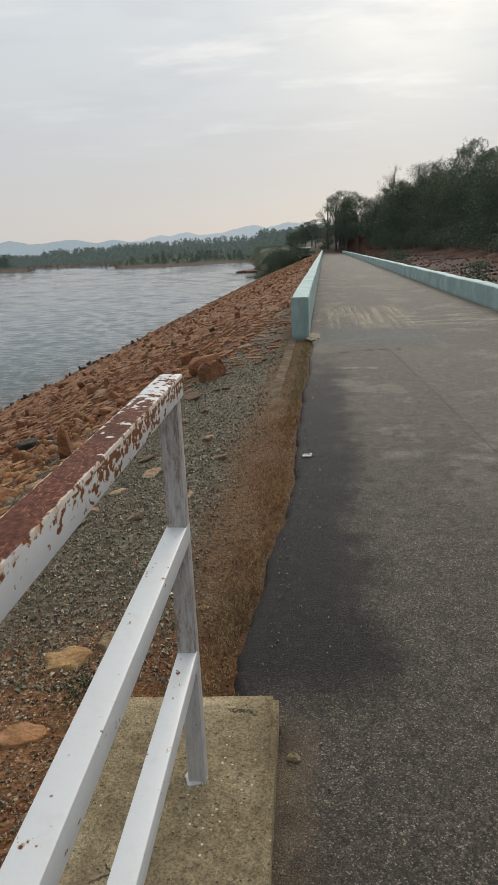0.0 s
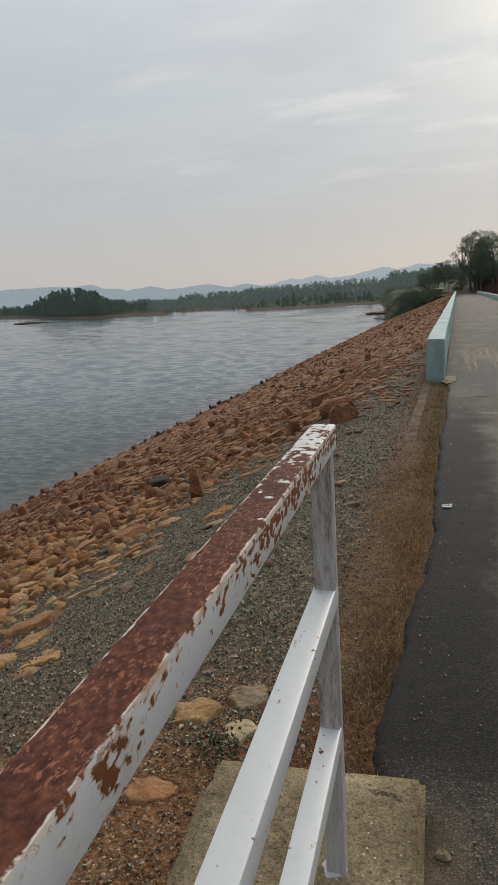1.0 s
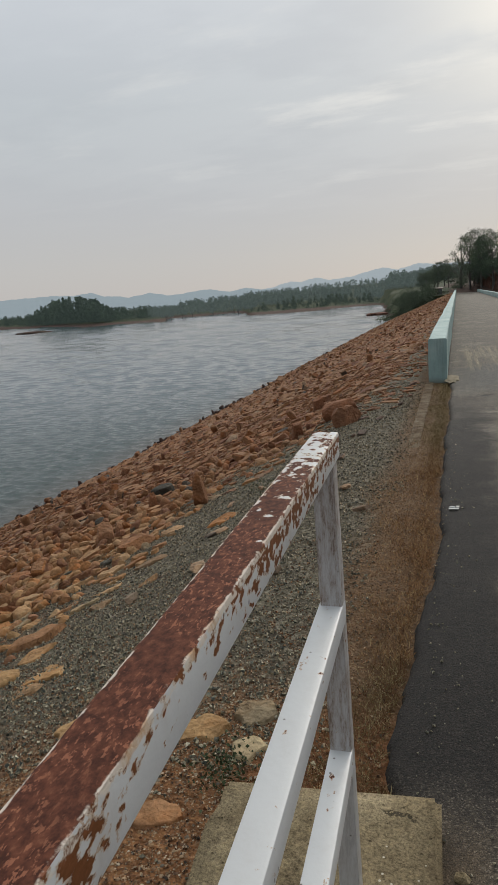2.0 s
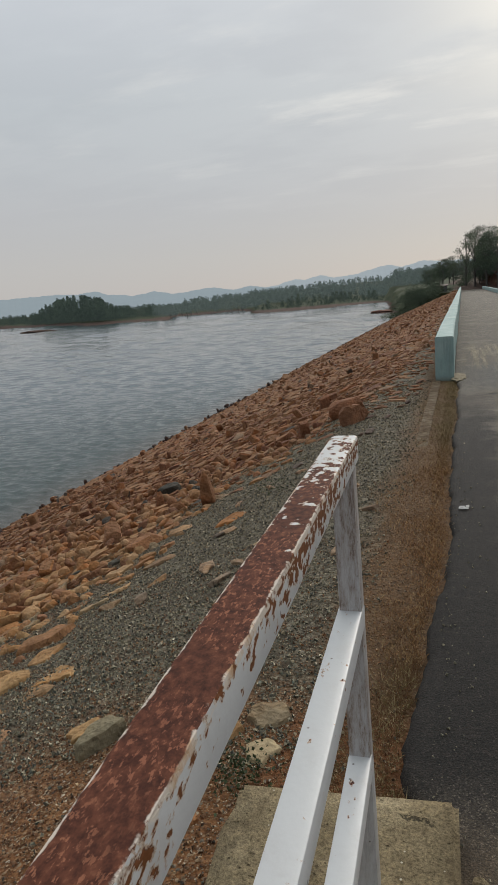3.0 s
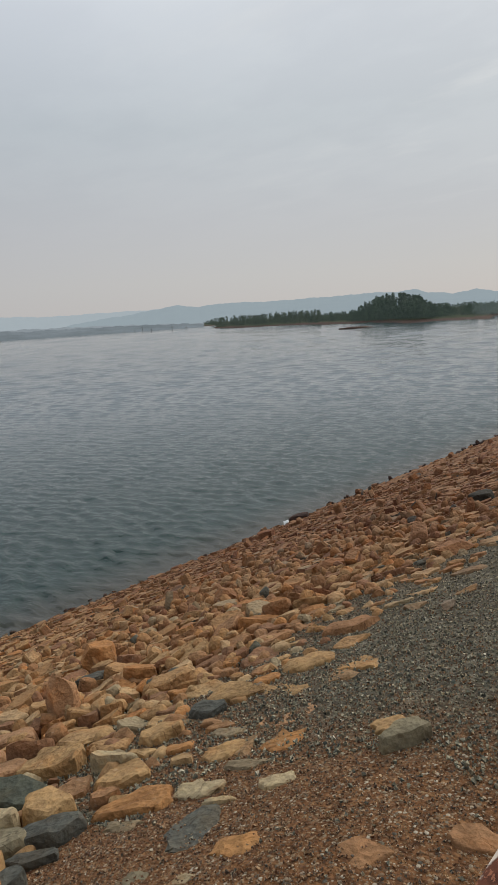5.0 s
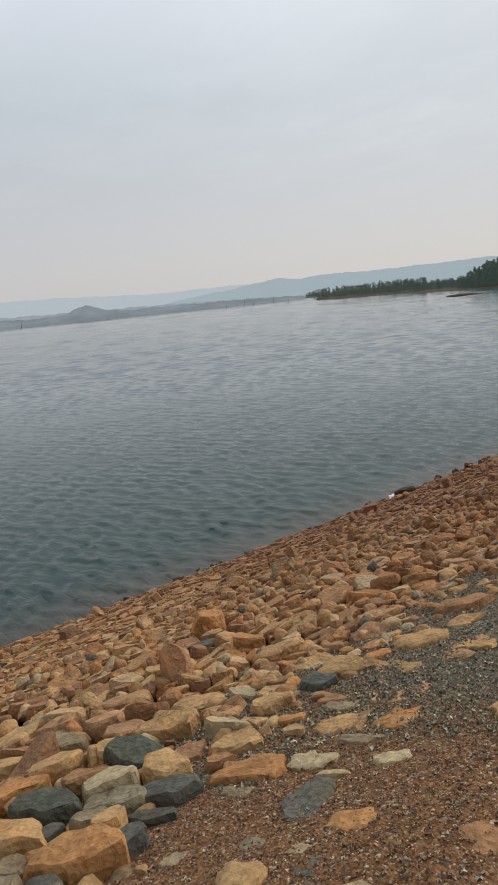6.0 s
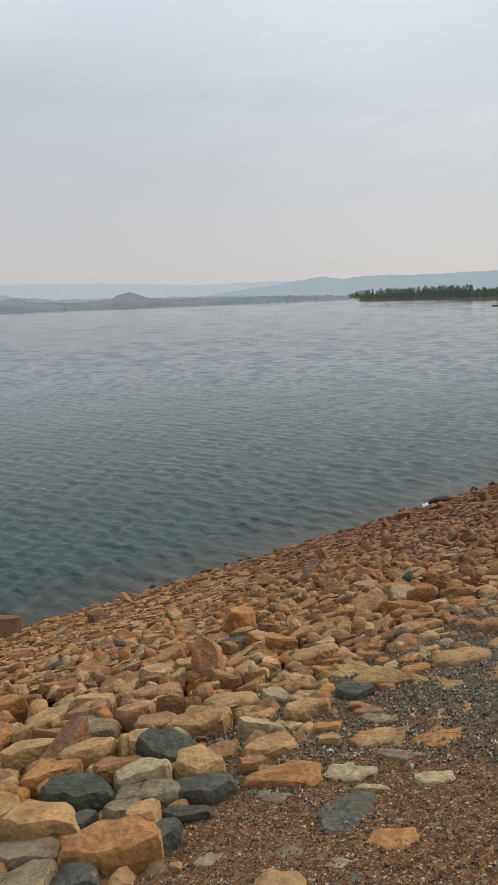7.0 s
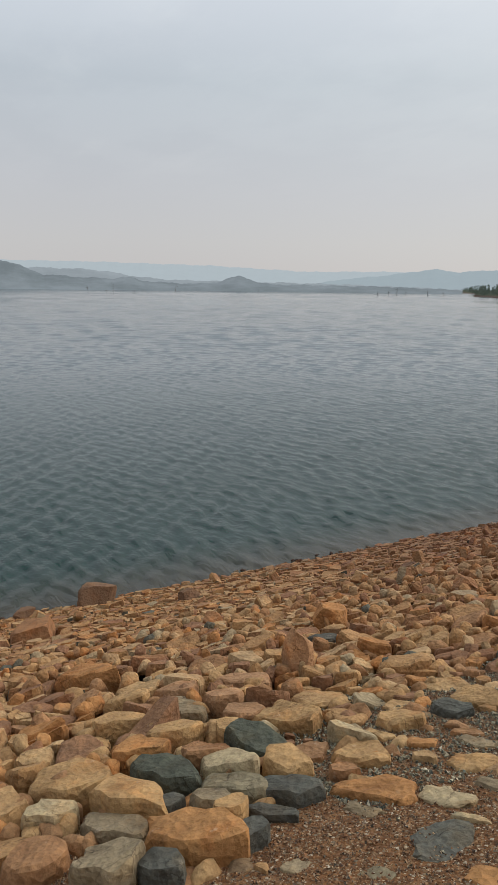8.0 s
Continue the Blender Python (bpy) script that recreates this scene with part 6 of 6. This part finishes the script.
def leaf_cards(centres, size, gen):
    """Small bent leaf clumps: two triangles each, turned any way."""
    n = len(centres)
    u = gen.normal(0, 1, (n, 3))
    u /= np.linalg.norm(u, axis=1)[:, None]
    w = np.cross(u, gen.normal(0, 1, (n, 3)))
    w /= np.linalg.norm(w, axis=1)[:, None]
    s = (size * gen.uniform(0.5, 1.3, n))[:, None]
    up = np.cross(u, w) * s * 0.35
    V = np.stack([centres - u * s, centres + w * s * 0.7 + up, centres + u * s, centres - w * s * 0.7 + up], 1).reshape(-1, 3)
    i = np.arange(n)[:, None] * 4
    return V, np.concatenate([i + [[0, 1, 2]], i + [[0, 2, 3]]])


def build_tree(seed, height, spread, leaves, mat, sparse, label):
    gen = np.random.default_rng(seed)
    tree = tagged(new("tree"), label, "tree", "trees on the hillside")
    bm = bmesh.new()
    top = (gen.normal(0, 0.3), gen.normal(0, 0.3), height * 0.62)
    limb(bm, (0, 0, -0.8), (top[0] * 0.4, top[1] * 0.4, height * 0.3), height * 0.024, height * 0.018, 8)
    limb(bm, (top[0] * 0.4, top[1] * 0.4, height * 0.3), top, height * 0.018, height * 0.009, 8)
    tips = []
    for i in range(9):
        t = 0.28 + 0.72 * i / 9
        a = i * 2.4 + gen.normal(0, 0.4)
        root = Vector((top[0] * t, top[1] * t, height * 0.62 * t))
        out = Vector((math.cos(a) * spread * (1.15 - 0.6 * t), math.sin(a) * spread * (1.15 - 0.6 * t), height * (0.12 + 0.2 * t)))
        mid = root + out * 0.5 + Vector((0, 0, height * 0.03))
        limb(bm, root, mid, height * 0.009, height * 0.006, 5)
        limb(bm, mid, root + out, height * 0.006, height * 0.002, 5)
        tips += [root + out, mid]
        for j in range(3):
            twig = mid + out * 0.25 * (j + 1) / 3 + Vector((gen.normal(0, spread * 0.25), gen.normal(0, spread * 0.25), abs(gen.normal(0, height * 0.08))))
            limb(bm, mid + out * 0.2, twig, height * 0.003, height * 0.001, 4)
            tips.append(twig)
    tips.append(Vector((top[0], top[1], height * 0.85)))
    part("trunk", bm, m_bark, tree, smooth=60)
    tips = np.array([t[:] for t in tips])
    blob = gen.uniform(0.25, 0.62, len(tips)) * spread * (0.8 if sparse else 1.0)
    k = gen.integers(0, len(tips), leaves)
    d = gen.normal(0, 1, (leaves, 3))
    d /= np.linalg.norm(d, axis=1)[:, None]
    c = tips[k] + d * (blob[k] * gen.random(leaves) ** 0.45)[:, None] * np.array([1, 1, 0.7])
    V, F = leaf_cards(c, 0.055 if sparse else 0.085, gen)
    raw("crown", V, F, mat, tree)
    return tree


GREEN_TREE, BARE_TREE = "dark green leafy tree on the red hillside", "thin pale tree with sparse dry leaves"
kinds = [build_tree(1, 8.5, 2.3, 6200, m_leaf, False, GREEN_TREE), build_tree(2, 10.5, 2.6, 6800, m_leaf, False, GREEN_TREE), build_tree(3, 7.0, 2.6, 6200, m_leaf, False, GREEN_TREE),
         build_tree(4, 9.0, 2.0, 5600, m_leaf, False, GREEN_TREE), build_tree(5, 10.5, 2.2, 2000, m_leaf_dry, True, BARE_TREE), build_tree(6, 11.0, 1.9, 1300, m_leaf_dry, True, BARE_TREE)]
gen = np.random.default_rng(17)


def stand(kind, x, y, s):
    z = float(land_z(x, y)) - 0.15
    return copy_thing(kind, pose(x, y, z, 0, 0, float(gen.uniform(0, 360))) @ Matrix.Diagonal((s, s, s, 1)))


def plant(kind, x, y, s):
    made = stand(kind, x, y, 1.0)
    made.scale = (s * float(gen.uniform(0.9, 1.15)), s * float(gen.uniform(0.9, 1.15)), s)
    return made


for i in range(62):
    y = float(46 + 92 * gen.random())
    foot = float(np.interp(y, [20, 50, 90, 132, 150], [18.5, 15.5, 15.0, 10.0, 6.5]))
    x = foot + float(gen.random() ** 1.3) * 17
    back = (x - foot) / 17
    kind = kinds[int(gen.integers(0, 4))] if gen.random() > 0.12 + 0.5 * back else kinds[int(gen.integers(4, 6))]
    plant(kind, x, y, float(gen.uniform(0.75, 1.1)) * np.interp(y, [40, 60, 95, 140], [0.72, 0.78, 1.02, 1.3]))
for x, y, k, s in ((2.6, 141, 1, 1.12), (4.6, 139, 3, 1.1), (6.6, 136, 0, 1.35), (3.4, 144, 0, 0.8), (5.6, 143, 2, 0.9), (8.0, 141, 2, 1.0), (9.2, 132, 1, 1.0), (11.0, 126, 3, 1.1), (10.6, 134, 0, 1.1), (12.6, 120, 2, 1.1), (13.4, 113, 1, 0.95), (14.6, 104, 3, 1.0), (12.0, 131, 5, 1.25), (15.4, 118, 4, 1.2), (17.0, 108, 5, 1.2), (1.0, 146, 5, 0.95), (4.0, 146, 5, 1.05), (-9.5, 129, 2, 0.62), (-7.8, 131, 2, 0.7), (-10.8, 132, 2, 0.55), (-5.5, 140, 0, 0.6), (-3.5, 148, 3, 0.7), (-1.5, 158, 0, 0.62), (0.6, 165, 2, 0.75), (-4.6, 163, 3, 0.6), (-7.2, 160, 1, 0.45), (-2.6, 172, 1, 0.65), (-6.0, 174, 2, 0.6)):
    plant(kinds[k], x, y, s)
for k in kinds:                                  # the first of each kind takes a place of its own
    x, y = float(gen.uniform(14, 22)), float(gen.uniform(70, 130))
    k.location = (x, y, float(land_z(x, y)) - 0.15)


def thicket(name, label, cat, spots, sizes, per, card, mat, seed, pointed=False):
    """Bushes or far trees, too many to count, in one mesh: each a loose cloud of leaf clumps over a thin stem."""
    gen = np.random.default_rng(seed)
    C, S = [], []
    for (x, y, z), (w, h) in zip(spots, sizes):
        lobes = gen.normal(0, 0.33, (5, 3)) * [w, w, h * 0.42] + [0, 0, h * 0.55]
        k = gen.integers(0, 5, per)
        d = gen.normal(0, 1, (per, 3))
        d /= np.linalg.norm(d, axis=1)[:, None]
        c = lobes[k] + d * (gen.random(per) ** 0.5)[:, None] * [w * 0.42, w * 0.42, h * 0.32]
        if pointed:                              # a crown that narrows to a ragged tip
            up = gen.random(per) ** 0.8
            reach = w * (0.10 + 0.42 * (1 - up) ** 0.8 * (0.75 + 0.25 * np.sin(up * 17 + x))) * gen.random(per) ** 0.4
            c = np.stack([np.cos(d[:, 0] * 9) * reach, np.sin(d[:, 0] * 9) * reach, h * (0.12 + 0.9 * up)], -1)
        C.append(c + [x, y, z])
        S.append(np.full(per, card * w))
    C, S = np.concatenate(C), np.concatenate(S)
    C[:, 2] = np.maximum(C[:, 2], np.repeat([s[2] for s in spots], per) + 0.05)
    n = len(C)
    V, F = leaf_cards(C, 1.0, gen)
    V = (V.reshape(n, 4, 3) - C[:, None]) * S[:, None, None] + C[:, None]
    return tagged(raw(name, V.reshape(-1, 3), F, mat), label, cat, kind="stuff")


# the raw earth bank cut along the hill's foot
ys = np.arange(40.0, 150.0, 0.7)
us = np.linspace(0, 1, 9)
foot_x = np.interp(ys, [20, 50, 90, 132, 150], [16.2, 13.2, 12.7, 7.4, 3.2]) + 0.45 * wavy(ys * 0.4, ys * 0.9, 3.0)
tall = (1.2 + 0.6 * wavy(ys * 0.23, ys * 0.7, 8.0)) * np.clip((ys - 40) / 12, 0, 1) * np.interp(ys, [40, 110, 130, 140, 150], [0.42, 0.42, 0.9, 1.7, 1.7])
X = foot_x[:, None] + 2.6 * us[None, :] ** 1.6
Y = np.repeat(ys[:, None], len(us), 1)
Z = land_z(X[:, :1], Y[:, :1]) - 0.25 + (0.25 + tall)[:, None] * np.sin(us * math.pi * 0.62)[None, :] / math.sin(math.pi * 0.5) + 0.16 * wavy(X * 1.7, Y * 1.3, 6.0) * np.sin(us * math.pi)[None, :]
tagged(raw("cut_bank", np.stack([X, Y, Z], -1).reshape(-1, 3), grid_faces(len(ys), len(us))[:, ::-1], m_cut, smooth=50), "raw red earth bank along the foot of the hill", "bank", kind="structure")

# undergrowth below the hillside trees
gen2 = np.random.default_rng(3)
y = 44 + 98 * gen2.random(330)
x = np.interp(y, [20, 50, 90, 132, 150], [18.2, 15.1, 14.7, 9.6, 6.4]) + gen2.random(330) ** 1.5 * 16
thicket("undergrowth", "dark scrub under the hillside trees", "bushes", np.stack([x, y, land_z(x, y)], -1), np.stack([gen2.uniform(1.5, 3.2, 330), gen2.uniform(1.2, 4.2, 330)], -1), 420, 0.034, m_leaf, 4)
x = np.concatenate([gen2.uniform(-13, -3, 70), gen2.uniform(4.6, 9.5, 16), gen2.uniform(-0.5, 14.0, 60)])
y = np.concatenate([gen2.uniform(126, 146, 70), gen2.uniform(30, 110, 16), gen2.uniform(142, 153, 60)])
ok = (x > 4) | (y > 136.8) | (x < -6)
x, y = x[ok], y[ok]
z = np.where((x < 0) & (y < 136.5), slope_z(x), land_z(x, y))
thicket("bank_bushes", "green bushes at the dam's end", "bushes", np.stack([x, y, z], -1), np.stack([gen2.uniform(0.8, 2.2, len(x)), np.where((y > 137) & (x > 0), 2.6, 1.0) * gen2.uniform(0.5, 1.6, len(x))], -1), 300, 0.045, m_leaf, 5)
x, y = np.concatenate([gen2.uniform(-8.5, -4.5, 8), gen2.uniform(10.4, 15.0, 16)]), np.concatenate([gen2.uniform(128.0, 134.0, 8), gen2.uniform(128.0, 140.0, 16)])
z = np.where(x < 0, slope_z(x), land_z(x, y))
thicket("dense_bushes", "dense dark bushes at the dam's far end", "bushes", np.stack([x, y, z], -1), np.stack([gen2.uniform(2.6, 3.8, 24), gen2.uniform(3.0, 4.8, 24)], -1), 1500, 0.03, m_leaf, 6)

# woods on the shores
def woods(name, label, n, az0, az1, in0, in1, h0, h1, per, seed, mat, dome=None, card=0.08, slim=(0.22, 0.46)):
    gen = np.random.default_rng(seed)
    az = gen.uniform(az0, az1, n)
    start = in0(az) if callable(in0) else in0
    r = np.interp(az, shore_az, shore_r) + start + (in1 - start) * gen.random(n) ** 1.4
    x, y = -r * np.sin(np.radians(az)), r * np.cos(np.radians(az))
    h = gen.uniform(h0, h1, n)
    if dome:
        h *= 1.05 - 0.6 * ((az - dome) / (0.5 * (az1 - az0))) ** 2
    return thicket(name, label, "woodland", np.stack([x, y, land_z(x, y) - 0.3], -1), np.stack([h * gen.uniform(slim[0], slim[1], n), h], -1), per, card, mat, seed, True)


def behind_the_spit(az):
    return np.interp(az, [5.3, 5.6, 8, 15.8, 17.2, 24], [130, 42, 58, 62, 12, 12])


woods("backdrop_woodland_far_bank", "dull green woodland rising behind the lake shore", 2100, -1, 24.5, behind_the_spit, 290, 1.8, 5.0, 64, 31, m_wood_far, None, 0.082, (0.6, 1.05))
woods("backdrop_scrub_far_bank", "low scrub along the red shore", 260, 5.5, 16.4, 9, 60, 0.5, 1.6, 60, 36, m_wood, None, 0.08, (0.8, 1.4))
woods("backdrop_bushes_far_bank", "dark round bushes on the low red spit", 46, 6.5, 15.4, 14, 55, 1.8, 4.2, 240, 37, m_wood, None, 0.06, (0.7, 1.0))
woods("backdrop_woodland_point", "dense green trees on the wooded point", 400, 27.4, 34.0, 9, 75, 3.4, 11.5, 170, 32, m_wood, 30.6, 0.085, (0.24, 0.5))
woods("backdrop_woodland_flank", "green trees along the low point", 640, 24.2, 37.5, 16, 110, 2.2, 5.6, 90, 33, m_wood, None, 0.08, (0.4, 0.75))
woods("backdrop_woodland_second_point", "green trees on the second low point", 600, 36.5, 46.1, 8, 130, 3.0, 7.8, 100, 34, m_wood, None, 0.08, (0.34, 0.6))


# ---- things in and by the water ----
def dead_tree(az, r, h, seed):
    gen = np.random.default_rng(seed)
    x, y = -r * math.sin(radians(az)), r * math.cos(radians(az))
    bm = bmesh.new()
    lean = Vector((gen.normal(0, 0.14), gen.normal(0, 0.14), 1)) * h
    limb(bm, (0, 0, -1.5), lean * 0.55, 0.16 + 0.015 * h, 0.10, 6)
    limb(bm, lean * 0.55, lean, 0.10, 0.05, 6)
    for i in range(int(gen.integers(2, 6))):
        a = gen.uniform(0, 6.28)
        root = lean * gen.uniform(0.4, 0.8)
        limb(bm, root, root + Vector((math.cos(a), math.sin(a), gen.uniform(0.2, 1.0))) * h * 0.28, 0.06, 0.03, 5)
    ob = tagged(part("dead_tree", bm, m_bark, smooth=60), "bare drowned tree stump standing in the lake", "dead tree", "drowned trees")
    ob.location = (x, y, WATER_Z)
    return ob


gen = np.random.default_rng(23)
for i in range(34):
    dead_tree(float(gen.uniform(16.9, 23.2)), float(gen.uniform(255, 300)), float(gen.uniform(0.8, 2.4)), 100 + i)
for i, (az, r, h) in enumerate(((48.6, 500, 5.0), (50.3, 520, 3.0), (51.0, 500, 5.5), (51.6, 530, 3.0), (52.5, 515, 3.0), (68.8, 640, 7.0), (73.7, 470, 7.0), (75.6, 460, 5.0), (74.2, 465, 2.0), (72.0, 480, 1.8), (62.0, 560, 2.5), (47.4, 500, 3.0))):
    dead_tree(az, r, h, 200 + i)

# a low bare islet
bm = bmesh.new()
bmesh.ops.create_icosphere(bm, subdivisions=4, radius=1.0)
for v in bm.verts:
    v.co = Vector((v.co.x * 5.5, v.co.y * 2.0, v.co.z * 0.5)) * (1 + 0.25 * noise.noise(v.co * 2.5))
islet = tagged(part("islet", bm, m_land, smooth=50), "low bare mud islet in the lake", "islet", kind="structure")
islet.location = (-231 * math.sin(radians(33.6)), 231 * math.cos(radians(33.6)), WATER_Z)
islet.rotation_euler = (0, 0, radians(33.6 + 8))

# a low tongue of rocks off the dam's far end
for az, r, half in ((5.5, 158, 2.6), (6.1, 161, 2.2), (6.45, 160, 1.2)):
    bm = bmesh.new()
    bmesh.ops.create_icosphere(bm, subdivisions=4, radius=1.0)
    for v in bm.verts:
        v.co = Vector((v.co.x * half, v.co.y * 1.6, v.co.z * 0.42)) * (1 + 0.45 * noise.noise(v.co * 2.1 + Vector((az * 7, 0, 0))))
    shoal = tagged(part("rock_shoal", bm, m_dry_side, smooth=40), "low dark rocks breaking the water off the bank", "rocks", "rocks off the dam's end")
    shoal.location = (-r * math.sin(radians(az)), r * math.cos(radians(az)), WATER_Z + 0.05)

# a hut at the dam's end
hut = tagged(new("hut"), "small plastered hut with a tin roof at the dam's end", "hut")
hut.location = (-3.6, 141.0, -0.4)
hut.scale = (0.8, 0.8, 0.8)
bm = bmesh.new()
add_box(bm, -1.3, 1.3, -1.1, 1.1, -0.4, 1.9, 0.03, 1)
part("wall", bm, m_hut, hut)
bm = bmesh.new()
add_box(bm, -1.6, 1.6, -1.4, 1.4, 1.9, 2.02, 0.02, 1)
for v in bm.verts:
    v.co.z += 0.12 * v.co.y
part("roof", bm, m_tin, hut, "rusty sloping sheet roof")
bm = bmesh.new()
add_box(bm, -0.45, 0.45, -1.14, -1.10, -0.1, 1.6, 0.01, 1)
part("door", bm, m_tin, hut, "dark door")

# small litter
bm = bmesh.new()
add_box(bm, -0.030, 0.030, -0.016, 0.006, 0, 0.003)
add_box(bm, -0.026, 0.006, 0.018, 0.036, 0, 0.003)
add_box(bm, 0.012, 0.032, 0.022, 0.052, 0, 0.003)
bmesh.ops.subdivide_edges(bm, edges=bm.edges[:], cuts=2)
for v in bm.verts:
    v.co += Vector((noise.noise(v.co * 60), noise.noise(v.co * 60 + Vector((5, 0, 0))), max(0, noise.noise(v.co * 40)))) * 0.004
scrap = tagged(part("paper_scrap", bm, m_paper, smooth=60), "torn white scraps lying on the asphalt", "litter")
scrap.location = (0.185, 4.68, 0.006)

# a shred of plastic on the riprap, a crumb of mortar by the block
bm = bmesh.new()
add_box(bm, -0.05, 0.05, -0.035, 0.035, 0, 0.004)
bmesh.ops.subdivide_edges(bm, edges=bm.edges[:], cuts=4, use_grid_fill=True)
for v in bm.verts:
    v.co += Vector((noise.noise(v.co * 30), noise.noise(v.co * 30 + Vector((5, 0, 0))), 1.5 * noise.noise(v.co * 25))) * 0.02
shred = tagged(part("plastic_shred", bm, m_plastic, smooth=60), "crumpled turquoise plastic shred on the riprap", "litter")
shred.location = (-3.42, 2.66, -0.95)
shred.scale = (0.5, 0.5, 0.5)
shred.rotation_euler = (0.2, -0.36, 0.5)
bm = bmesh.new()
bmesh.ops.create_icosphere(bm, subdivisions=4, radius=1.0)
for v in bm.verts:
    v.co = Vector((v.co.x * 0.10, v.co.y * 0.40, v.co.z * 0.025)) * (1 + 0.5 * noise.noise(v.co * 2.6))
heap = tagged(part("sand_heap", bm, m_sand, smooth=70), "small spill of pale yellow sand at the parapet's foot", "sand heap")
heap.location = (0.12, 11.0, 0.005)
bm = bmesh.new()
add_box(bm, -0.075, 0.075, -0.05, 0.05, 0, 0.03)
bmesh.ops.subdivide_edges(bm, edges=bm.edges[:], cuts=4, use_grid_fill=True)
for v in bm.verts:
    v.co += Vector((noise.noise(v.co * 14), noise.noise(v.co * 14 + Vector((5, 0, 0))), 1.2 * noise.noise(v.co * 12))) * 0.06
bag = tagged(part("plastic_scrap", bm, m_bag, smooth=60), "crumpled white plastic scrap at the waterline", "litter")
bag.location = (-10.35, 12.75, float(slope_z(-10.35)) + 0.07)
bag.rotation_euler = (0.0, -0.36, 0.6)
crumb_gen = np.random.default_rng(77)
crumb = bpy.data.meshes.new("mortar_crumb")
crumb.from_pydata((stone_shape(3, crumb_gen, 9, 0.62, 0.07) * [0.022, 0.015, 0.008]).tolist(), [], BALLS[3][1].tolist())
crumb = tagged(put_mesh("mortar_crumb", crumb, m_concrete, smooth=35), "broken crumb of concrete beside the block", "concrete crumb")
crumb.location = (0.215, 1.86, 0.006)


def weed(x, y, n, size, seed):
    gen = np.random.default_rng(seed)
    c = np.stack([gen.normal(0, size, n), gen.normal(0, size, n), np.abs(gen.normal(0, size * 0.5, n)) + 0.01], -1)
    V, F = leaf_cards(c, 0.0065, gen)
    ob = tagged(raw("weed", V, F, m_weed), "small green weed growing in the gravel", "plant", kind="stuff")
    ob.location = (x, y, float(slope_z(x)))
    return ob


weed(-0.45, 2.13, 340, 0.055, 1)
weed(-1.28, 5.63, 260, 0.09, 2)
